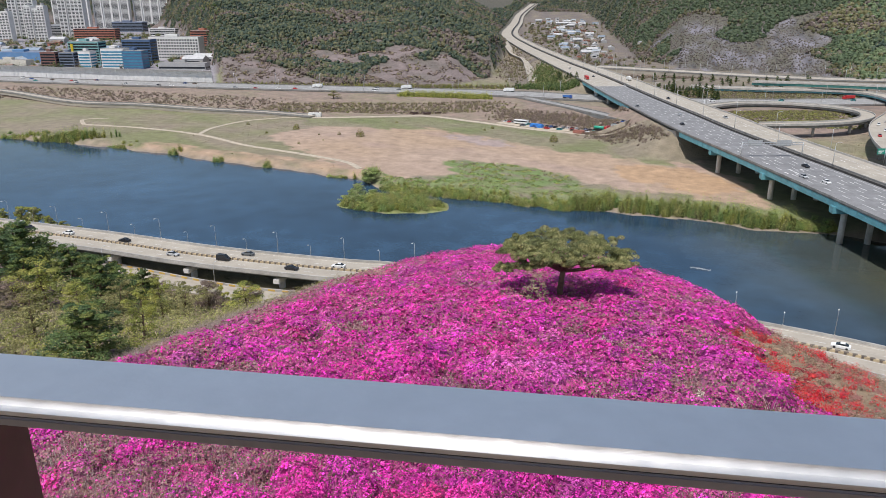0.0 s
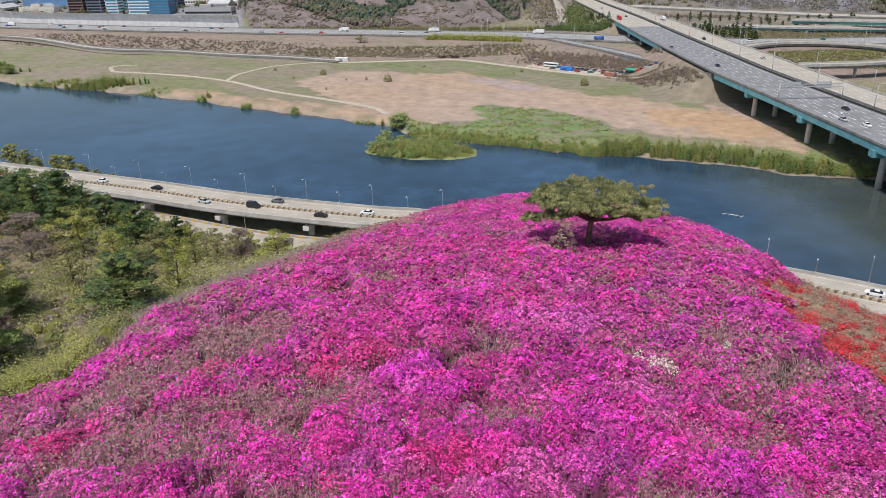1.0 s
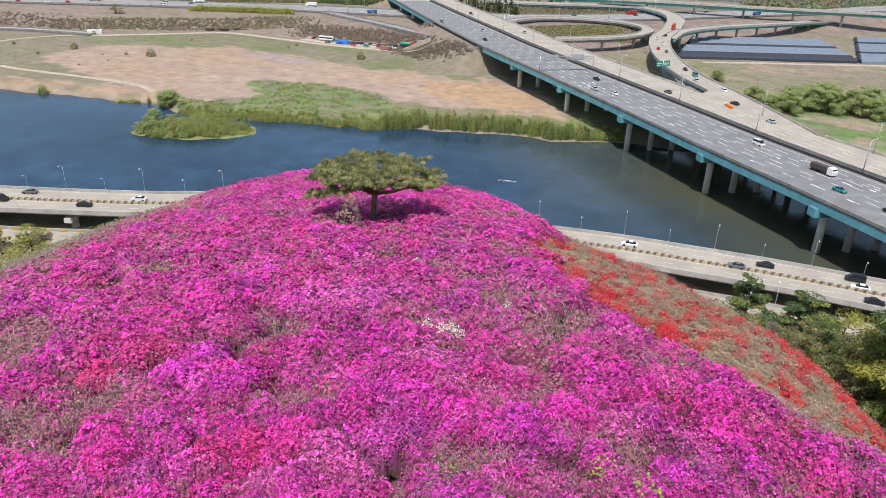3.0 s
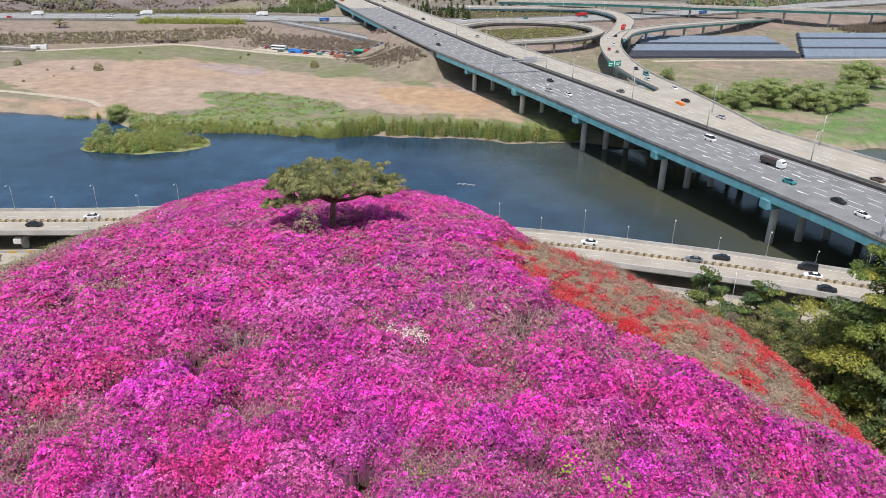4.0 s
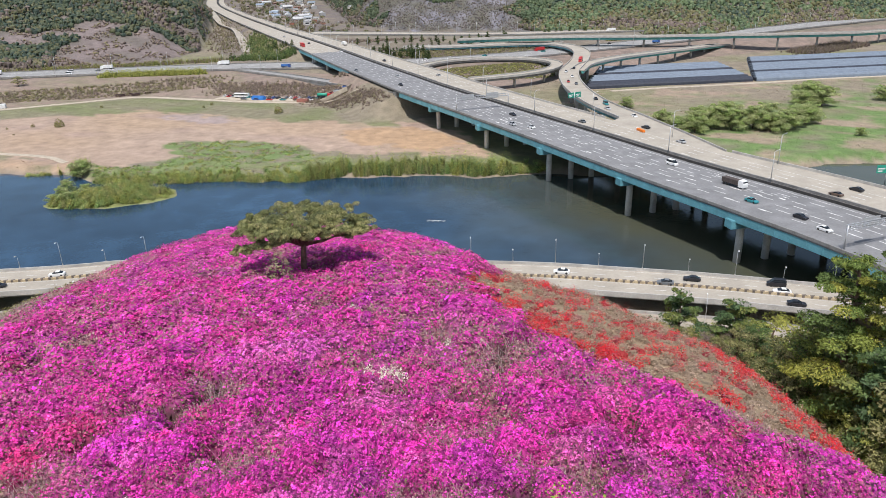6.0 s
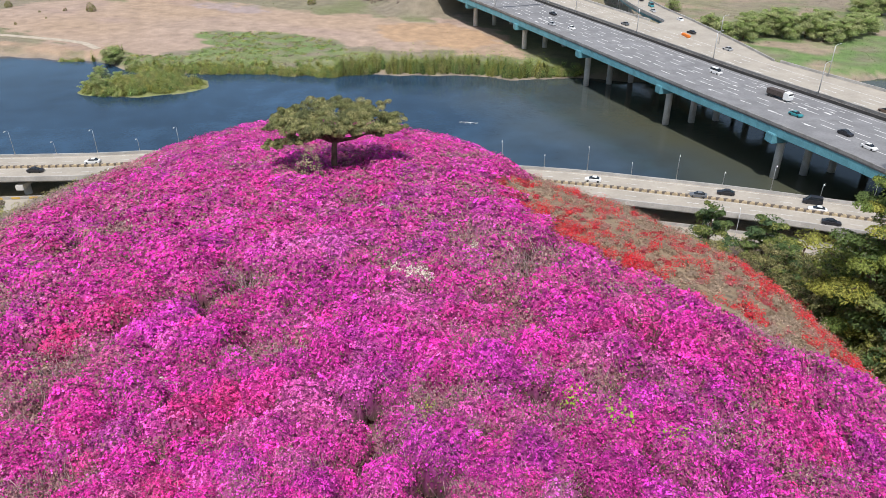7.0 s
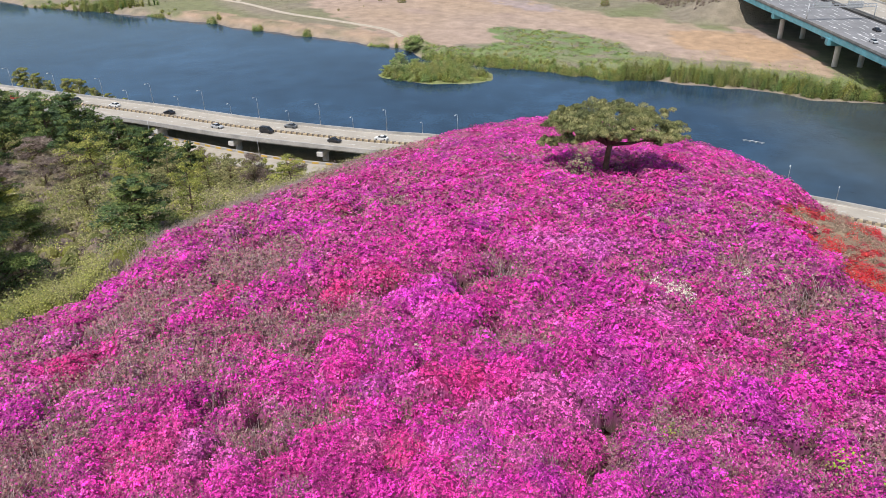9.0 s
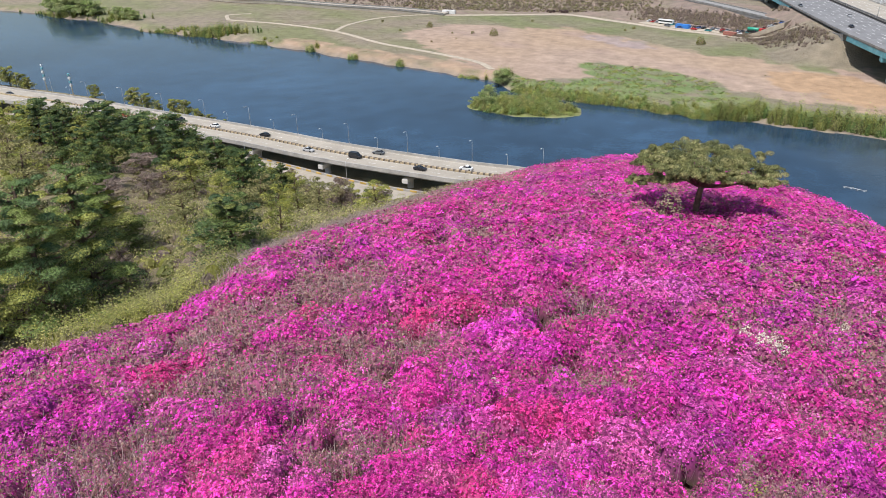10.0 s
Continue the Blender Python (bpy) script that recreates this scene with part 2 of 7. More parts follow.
# mountains by bearing: distance of the foot and steepness
M_AZ = [-80, -34, -26, -21, -18.5, -17, -10, 0, 3, 4.5, 6, 10, 12, 14, 17, 24, 30, 40, 46, 50, 60, 80]
M_FOOT = [2400, 2400, 2600, 2200, 1350, 790, 755, 730, 800, 1200, 2300, 2300, 1500, 1060, 930, 900, 860, 830, 980, 1050, 1150, 1200]
M_STEEP = [0.3, 0.3, 0.3, 0.24, 0.2, 0.2, 0.22, 0.25, 0.22, 0.18, 0.14, 0.14, 0.2, 0.3, 0.38, 0.46, 0.45, 0.42, 0.4, 0.38, 0.36, 0.35]


def wave(x, y, s, seed=0):
    """Cheap smooth noise, about -1 to 1, with features about s metres across."""
    u, v = x / s, y / s
    return (np.sin(u * 2.1 + seed + 1.3 * np.sin(v * 1.7 + seed)) + np.sin(v * 2.6 - seed * 2 + 1.1 * np.sin(u * 1.9 + 2 * seed)) + np.sin((u + v) * 3.7 + seed) * 0.6) / 2.6


def bank_line(x):
    return np.interp(x, *FAR_BANK) + 2.5 * wave(x, x * 0, 14, 3) + 1.2 * wave(x, x * 0, 5, 1)


def island(x, y):
    """Under 1 inside the reed islet."""
    dx, dy = x + 27, y - 330 + 0.10 * (x + 27)
    return np.hypot(dx / 25, dy / (12 + 0.08 * dx)) + 0.10 * wave(x, y, 9, 5)


def ground_z(x, y):
    a, r = np.degrees(np.arctan2(x, y)), np.hypot(x, y)
    h = hill(x, y)
    yn, yf, yt, yc = np.interp(x, *NEAR_BANK), bank_line(x), np.interp(x, *TOE), np.interp(x, *CREST)
    # this side: foot of the hill, a shelf beside the water
    near = np.where(y < yn, np.minimum(3.0, (yn - y) * 0.5 - 0.5), -2.5)
    near = np.maximum(near, np.where(y < yn + 2, h, -3))
    # beyond the water
    t = np.clip((y - yf) / 9, 0, 1)
    plain = -0.6 + 3.6 * t + 0.25 * wave(x, y, 30, 2)
    up = np.clip((y - yt - 3) / np.maximum(yc - yt - 6, 8), 0, 1)
    far = plain + 6.0 * up * up * (3 - 2 * up)
    far = np.where(y > yf - 1, far, -2.5)
    isl = island(x, y)
    far = np.maximum(far, np.where(isl < 1.15, (1.06 - isl) * 3.0, -3))
    rise = np.maximum(r - np.interp(a, M_AZ, M_FOOT), 0) * np.interp(a, M_AZ, M_STEEP)
    rise = 330 * (1 - np.exp(-rise / 330)) * (1 + 0.10 * wave(x, y, 160, 1)) + np.minimum(rise, 12) * 0.25 * wave(x, y, 45, 4)
    valley = np.maximum(r - 1100, 0) * 0.028 * np.exp(-((a - 8) / 7) ** 2)
    far = far + np.where(y > yf, rise + valley, 0)
    # made ground under the expressway
    ex, hw = np.interp(y, EXPR_Y, EXPR_X), np.interp(y, EXPR_Y, EXPR_HALF)
    ez = np.interp(y, EXPR_Y, EXPR_Z)
    bank = ez - 1.6 - np.maximum(np.abs(x - ex) - hw - 1, 0) * 0.55
    open_ = np.clip((y - 418) / 12, 0, 1) * (1 - np.clip((y - 535) / 10, 0, 1)) + np.clip((y - 668) / 12, 0, 1)
    bank = np.where(open_ > 0, bank * open_ + 3 * (1 - open_), -9)
    z = np.where(y < (yn + yf) / 2, near, far)
    z = np.where(y > 690, np.minimum(z, ez - 1.2 + np.maximum(np.abs(x - ex) - hw - 5, 0) * 0.5), z)
    return np.where((y > 415) & (y < 2500) & (np.abs(x - ex) < hw + 32), np.maximum(z, bank), z)


# main expressway, going away over the river: middle line, half width, deck height
EXPR_Y = [60, 129, 169, 221, 281, 352, 425, 480, 560, 676, 780, 900, 1150, 1400, 1700, 2050, 2500]
EXPR_X = [194, 193, 189, 181, 175, 167.5, 160, 157, 152, 147, 141, 131, 114, 110, 148, 190, 272]
EXPR_HALF = [33, 31, 30, 27.5, 27, 26.5, 27.5, 28, 27, 25.5, 23, 20, 17, 15, 13, 12, 12]
EXPR_Z = [18, 18, 18, 18, 18, 18, 18, 18, 18, 17.8, 17.6, 18, 20.5, 24, 32, 42, 62]


def inside(x, y, poly):
    """Points inside a plan polygon."""
    c = np.zeros(x.shape, bool)
    p = np.array(poly, float)
    for (x0, y0), (x1, y1) in zip(p, np.roll(p, -1, axis=0)):
        if y0 != y1:
            c ^= ((y0 > y) != (y1 > y)) & (x < (x1 - x0) * (y - y0) / (y1 - y0) + x0)
    return c


TAN_FIELD = [(-127, 498), (-98, 531), (-64, 528), (-7, 517), (38, 474), (70, 441), (118, 408), (142, 410), (150, 366), (143, 309), (120, 331), (84, 349), (63, 366), (30, 407), (-2, 415), (4, 383), (-29, 370), (-57, 392), (-83, 428)]
GREENS = [(-2, 415), (30, 407), (61, 379), (66, 353), (29, 350), (9, 343), (-28, 358), (4, 381)]
PATCHES = [[(-10, 505), (32, 474), (40, 455), (8, 470)], [(92, 402), (132, 398), (146, 345), (120, 340), (88, 372)]]
AZALEA_RIGHT = ([12, 14, 16, 18.4, 20, 22.3, 25.3, 29.6, 37.2, 44.8, 49, 53, 75], [33, 29.5, 26, 22.4, 20.6, 19.6, 18.2, 17.0, 17, 18.4, 20.5, 25.5, 30])   # x of the edge, by y
AZALEA_LEFT = ([20, 29.2, 30.4, 33.3, 35.1, 46.9, 56.2, 59.8, 70, 90], [-44, -32.2, -29.4, -25.8, -23.3, -23.3, -18.9, -16.7, -11.5, -6])


def mix(c, d, k):
    return c + (np.array(d) - c) * np.clip(k, 0, 1)[:, None]


def ground_tint(x, y, z):
    a, r = np.degrees(np.arctan2(x, y)), np.hypot(x, y)
    yn, yf, yt, yc = np.interp(x, *NEAR_BANK), bank_line(x), np.interp(x, *TOE), np.interp(x, *CREST)
    w1, w2, w3 = wave(x, y, 22, 1), wave(x, y, 8, 2), wave(x, y, 60, 3)
    c = np.tile(np.array((0.26, 0.20, 0.12)), (len(x), 1))
    # plain beyond the river: dry grass, greener in places
    far = y > (yn + yf) / 2
    c[far] = (0.235, 0.20, 0.13)
    c = mix(c, (0.17, 0.19, 0.07), far * np.clip(0.5 + 0.8 * w3 + 0.5 * w1, 0, 1) * 0.75)
    right = far & (x > 215) & (y < 470)
    c = mix(c, (0.125, 0.20, 0.055), right * np.clip(0.45 + 0.9 * w1 + 0.4 * w2 + (325 - y + (x - 260) * 0.2) / 80, 0, 1))
    c = mix(c, (0.33, 0.25, 0.17), right * np.clip(1.8 * w1 - 0.9 * w2 - 0.1, 0, 1) * 0.85)
    xx, yy = x + 3.5 * w2 + 2 * w1, y + 5 * w2 + 4 * w1
    f = inside(xx, yy, TAN_FIELD)
    c = mix(c, (0.165, 0.140, 0.100), (far & (x > 60) & (y > yt)) * np.clip(0.75 + 0.4 * w1, 0, 1))
    c = mix(c, (0.225, 0.195, 0.125), far & (y > 415) & (np.abs(x - np.interp(y, EXPR_Y, EXPR_X)) < np.interp(y, EXPR_Y, EXPR_HALF) + 32))
    tan = mix(np.tile(np.array((0.36, 0.272, 0.185)), (len(x), 1)), (0.365, 0.268, 0.165), np.clip(w3 * 1.2 + 0.3, 0, 1))
    tan = mix(tan, (0.30, 0.22, 0.17), np.clip(w1 * 1.2 - 0.4, 0, 1) * 0.7)
    c = np.where(f[:, None], tan, c)
    c = mix(c, (0.30, 0.25, 0.22), inside(xx, yy, PATCHES[0]) * 0.7)
    c = mix(c, (0.40, 0.265, 0.135), inside(xx, yy, PATCHES[1]) * 0.8)
    g = inside(xx, yy, GREENS)
    c = mix(c, (0.145, 0.205, 0.062), g * np.clip(0.75 + 0.7 * w2 + 0.4 * wave(x, y, 4, 8), 0, 1))
    fr = far & (y < yf + 26 + 6 * w1) & (x > -45) & (x < 160)
    c = mix(c, (0.17, 0.21, 0.07), fr * np.clip(0.6 + 0.6 * w2, 0, 1))
    c = mix(c, (0.36, 0.26, 0.16), (far & (y < yf + 20) & (x < -45) & (x > -200)) * np.clip(0.7 + 0.6 * w2, 0, 1))
    strip = far & (y > yt - 62 - 0.25 * x + 8 * w1) & (y < yt - 6) & (x > -110) & (x < 125)
    c = mix(c, (0.16, 0.18, 0.07), strip * np.clip(0.55 + 0.5 * w1 - np.maximum(x - 20, 0) / 200, 0, 1))
    em = far & (y > yt) & (y < yc + 30)
    c = mix(c, (0.25, 0.19, 0.14), em * np.clip(0.7 + 0.4 * w2, 0, 1))
    shore = far & (y < yf + 5)
    c = mix(c, (0.30, 0.24, 0.16), shore * 0.8)
    c = mix(c, (0.24, 0.20, 0.14), far & (z < 0.3))
    isl = island(x, y)
    c = mix(c, (0.20, 0.22, 0.07), (isl < 1.1) * (y < yf + 4) * 1.0)
    # mountains: bare brown foot slopes, leaf litter under the woods, a grey rock cut
    m = far & (r > np.interp(a, M_AZ, M_FOOT) - 5)
    c = mix(c, (0.105, 0.10, 0.07), m * 1.0)
    c = mix(c, (0.19, 0.155, 0.13), m * (a < 3.5) * (r < np.interp(a, M_AZ, M_FOOT) + 110 + 60 * wave(x, y, 26, 7)) * (wave(x, y, 60, 9) > -0.25) * np.clip(0.8 + 0.5 * w1, 0, 1))
    aa = a + 2.2 * wave(x, y, 70, 6) + 1.2 * wave(x, y, 26, 7)
    cut = m & (aa > 16.5) & (aa < 26.5) & (r < 1030 + 60 * w3 + 25 * w1)
    c = mix(c, (0.19, 0.185, 0.19), cut * np.clip(0.25 + 1.1 * w1 + 0.5 * w2, 0, 1))
    c = mix(c, (0.06, 0.06, 0.058), cut * np.clip(1.6 * wave(x, y * 0.25, 7, 3) - 0.4, 0, 1))
    city = far & (a < -17.5) & (y > yc + 45) & ~m
    c = mix(c, (0.24, 0.23, 0.22), city * 1.0)
    vil = far & (a > 5) & (a < 15) & (r > 900) & ~m
    c = mix(c, (0.15, 0.13, 0.11), vil * np.clip(0.6 + w1, 0, 1))
    # the lookout hill: earth and dead grass under the azaleas, dry slope at the right, grass at the left
    n = ~far
    c = mix(c, (0.13, 0.09, 0.06), n & (x > np.interp(y, *AZALEA_LEFT)) & (x < np.interp(y, *AZALEA_RIGHT)) & (r < 95))
    c = mix(c, (0.27, 0.20, 0.125), n & (x >= np.interp(y, *AZALEA_RIGHT)))
    c = mix(c, (0.20, 0.17, 0.09), (n & (x <= np.interp(y, *AZALEA_LEFT))) * np.clip(0.7 + 0.5 * w2, 0, 1))
    # all land beyond the river tinted bluer: haze put into the colour
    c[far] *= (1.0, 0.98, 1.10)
    c *= (1 + 0.10 * wave(x, y, 3.5, 7) + 0.08 * w2)[:, None]
    return np.clip(c, 0.01, 0.9)


def build_ground():
    az = np.radians(np.r_[np.arange(-180, -66, 6), np.arange(-66, 66.01, 0.375), np.arange(72, 179, 6)])
    rad = np.r_[0.01, 2.0 * 1.015 ** np.arange(0, 340), 2.0 * 1.015 ** 340 * 1.0085 ** np.arange(0, 120)]
    rad = np.r_[rad, rad[-1] * 1.015 ** np.arange(1, 112)]
    A, Rr = np.meshgrid(az, rad)
    x, y = (Rr * np.sin(A)).ravel(), (Rr * np.cos(A)).ravel()
    z = ground_z(x, y)
    n, m = len(rad), len(az)
    i, j = np.meshgrid(np.arange(n - 1), np.arange(m), indexing="ij")
    k = (j + 1) % m
    f = np.stack([i * m + j, i * m + k, (i + 1) * m + k, (i + 1) * m + j], -1).reshape(-1, 4)[:, ::-1]
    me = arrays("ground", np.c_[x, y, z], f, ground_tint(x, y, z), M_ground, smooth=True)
    return tagged(new("ground", me), "dry spring grassland, tan fields, hillside and distant mountains", "ground", kind="structure")


def gz(x, y):
    return float(ground_z(np.array([float(x)]), np.array([float(y)]))[0])


build_ground()
bm = bmesh.new()
bm.faces.new([bm.verts.new(p) for p in ((-2500, -800, 0), (2500, -800, 0), (2500, 1100, 0), (-2500, 1100, 0))])
tagged(part("river", bm, M_water), "wide dark blue river with a lightly rippled surface", "river", kind="structure")

# ---- azaleas on the hill ----
rng = np.random.default_rng(7)


def tufts(n, size, rx, rz, g):
    """n small four-cornered petals or leaves spread over a mound: vertices (n, 4, 3)."""
    p, o = tuft_parts(n, size, g)
    return (p * np.array((rx, rx, rz)))[:, None] + o


def tuft_parts(n, size, g):
    """Places on a unit mound (n, 3), and the petals' corners round them (n, 4, 3)."""
    u = g.normal(size=(n, 3))
    u[:, 2] = np.abs(u[:, 2]) * 0.9 + 0.05
    u /= np.linalg.norm(u, axis=1)[:, None]
    lump = 1 + 0.20 * np.sin(5 * u[:, 0] + 3 * u[:, 1] + g.uniform(0, 6)) * np.cos(4 * u[:, 1] + g.uniform(0, 6)) + g.normal(0, 0.07, n)
    p = u * lump[:, None]
    nrm = u * np.array((0.9, 0.9, 1.0)) + (0, 0, 0.35) + g.normal(0, 0.32, (n, 3))
    nrm /= np.linalg.norm(nrm, axis=1)[:, None]
    t = np.cross(nrm, g.normal(size=(n, 3)))
    t /= np.linalg.norm(t, axis=1)[:, None]
    b = np.cross(nrm, t)
    s = (size * g.uniform(0.6, 1.3, n))[:, None]
    q = np.stack([t * s, b * s * 0.75, -t * s, -b * s * 0.75], 1)
    q[:, 0] += nrm * s * 0.25
    q[:, 2] += nrm * s * 0.25
    return p, q


def core(g):
    """A lumpy dome, the leafy inside of a bush: vertices (24, 4, 3), on a unit mound."""
    rings = []
    for e in (-0.15, 0.55, 1.1, 1.5):
        k = np.arange(8) * math.pi / 4 + g.uniform(0, 0.7)
        j = 1 + g.normal(0, 0.09, 8)
        rings.append(np.stack([np.cos(k) * math.cos(e) * j, np.sin(k) * math.cos(e) * j, np.full(8, math.sin(e)) * (1 + g.normal(0, 0.06, 8))], 1) * 0.9)
    return np.array([[a[i], a[(i + 1) % 8], b[(i + 1) % 8], b[i]] for a, b in zip(rings, rings[1:]) for i in range(8)])


# blossom colours, from violet to crimson
BLOOM = np.array([(0.66, 0.048, 0.48), (0.73, 0.044, 0.46), (0.77, 0.043, 0.42), (0.76, 0.045, 0.36), (0.72, 0.044, 0.26), (0.60, 0.026, 0.10)])
RED = np.array([(0.66, 0.022, 0.026), (0.72, 0.034, 0.036), (0.60, 0.024, 0.055)])
DRY = np.array([(0.36, 0.13, 0.16), (0.34, 0.18, 0.18), (0.33, 0.20, 0.16), (0.42, 0.12, 0.23), (0.37, 0.25, 0.24), (0.31, 0.21, 0.16)])
# stretches of the field that differ: x, y, radius
CRIMSON_AT = [(-1.0, 18.4, 1.3), (-6.5, 26.8, 1.5), (-4.8, 28.0, 1.2), (-10.3, 14.9, 1.3), (-3.3, 14.4, 1.0), (-16.5, 22.3, 1.3), (-31, 31.5, 1.6), (15.4, 11.9, 0.8), (13.6, 18.8, 1.3), (16.1, 17.1, 1.2), (16.5, 14.0, 0.9)]
PALE_AT = [(-8.2, 14.5, 1.0), (2.0, 17.2, 1.2), (5.9, 23.5, 0.9), (3.9, 31.8, 2.0), (3.2, 32.4, 1.6), (6.3, 25.4, 0.8), (-5.0, 26.0, 1.0)]
BARE_AT = [(1.3, 21.9, 0.9), (5.1, 16.7, 0.8), (0.5, 29.6, 1.0), (10.9, 16.2, 0.7), (15.4, 14.2, 0.8), (19.6, 18.9, 1.3), (13.2, 27.3, 1.6), (11.5, 31.5, 2.0), (-3.7, 28.4, 1.0), (9.8, 20.2, 1.0), (13.3, 15.1, 0.7), (-6.6, 25.0, 1.1),
           (9.4, 19.5, 0.8), (-5.6, 16.8, 0.9), (-14.6, 15.7, 1.4), (-11.0, 19.4, 1.3), (6.5, 24.6, 0.9), (-12.5, 32.0, 2.2), (0.5, 29.8, 1.0), (-13.4, 21.3, 1.8), (-7.6, 15.6, 0.8), (12.8, 12.5, 0.8), (-17, 26, 2.2), (-9, 24, 1.0)]


def stretch(x, y, places):
    """How far a place belongs to one of the stretches, 0 to 1."""
    k = np.zeros(len(x))
    for px, py, r in places:
        k = np.maximum(k, np.exp(-(((x - px) / (1.25 * r)) ** 2 + ((y - py) / r) ** 2)))
    return k


LEAF = np.array([(0.13, 0.14, 0.045), (0.19, 0.17, 0.07)])


def scatter(r0, r1, spacing, a0=-66, a1=66):
    """Jittered places on a sector of the hill."""
    n = int(math.radians(a1 - a0) * (r1**2 - r0**2) / 2 / spacing**2)
    r = np.sqrt(rng.uniform(r0**2, r1**2, n))
    a = np.radians(rng.uniform(a0, a1, n))
    return r * np.sin(a), r * np.cos(a)


def azalea_bushes():
    """Every bush of the field: place, radius, height, colour, share of dry twigs."""
    out = []
    for r0, r1, spacing in ((6, 20, 0.60), (20, 34, 0.68), (34, 56, 0.75), (56, 100, 0.95)):
        x, y = scatter(r0, r1, spacing)
        R = np.interp(np.degrees(np.arctan2(x, y)), BEARING, BROW_AT)
        ok = (x > np.interp(y, *AZALEA_LEFT) + rng.normal(0, 0.9, len(x))) & (x < np.interp(y, *AZALEA_RIGHT) + rng.normal(0, 0.5, len(x))) & (np.hypot(x, y) < R + 6)
        ok &= np.hypot(x - 7.2, y - 26.4) > 0.45
        x, y = x[ok], y[ok]
        w1, w2, w3, w5 = wave(x, y, 2.6, 1), wave(x, y, 1.2, 2), wave(x, y, 9, 3), wave(x, y, 6, 5)
        red, pale, bald = stretch(x, y, CRIMSON_AT), stretch(x, y, PALE_AT), stretch(x, y, BARE_AT)
        far = np.clip((np.hypot(x, y) - 30) / 30, 0, 1)
        edge = np.clip((np.interp(y, *AZALEA_LEFT) + 11 - x) / 11, 0, 1)
        redge = np.clip((x - np.interp(y, *AZALEA_RIGHT) + 5) / 5, 0, 1) * np.clip((30 - y) / 6, 0, 1)
        near_left = np.clip((-4 - x) / 10, 0, 1) * np.clip((32 - y) / 10, 0, 1)
        rim = np.clip(np.minimum(np.interp(y, *AZALEA_RIGHT) - x + 0.8, x - np.interp(y, *AZALEA_LEFT) + 1.2) / 3.5, 0.3, 1)
        for i in range(len(x)):
            bare = rng.uniform() < 0.10 + 0.25 * edge[i]
            raw = 0.25 + 0.17 * w1[i] + 0.16 * w2[i] + 0.17 * w5[i] + 0.42 * edge[i] + 0.22 * redge[i] + 0.16 * near_left[i] + 0.06 * far[i] + 0.85 * bald[i] - 0.3 * max(red[i], pale[i]) + (0.35 if bare else 0) + rng.normal(0, 0.10)
            dry = 0.03 + 0.92 / (1 + math.exp(-9 * (raw - 0.46)))
            rad = rng.uniform(0.55, 1.55) * spacing * (1.08 - 0.2 * dry)
            h = (0.15 + 0.9 * rad + rng.uniform(0, 0.7)) * (1.05 - 0.45 * dry)
            k = 1.6 + 0.6 * w3[i] + 0.7 * w1[i] + rng.normal(0, 0.8) + 0.2 * far[i]
            k = np.clip(k + (4.6 - k) * 0.85 * red[i], 0, 4.99)
            f = k - int(k)
            c = (BLOOM[int(k)] * (1 - f) + BLOOM[int(k) + 1] * f) * rng.uniform(0.62, 1.18)
            p = np.clip(0.4 * pale[i] + (rng.uniform(0.1, 0.35) if rng.uniform() < 0.12 else 0), 0, 0.5)
            c = c + (np.array((0.78, 0.28, 0.58)) - c) * p
            h *= rim[i] * (1 - 0.42 * far[i]) * (0.5 if math.hypot(x[i] - 7.6, y[i] - 49.8) < 3.4 else 1.0)
            out.append((x[i], y[i], rad, h, *c, dry))
    return np.array(out)


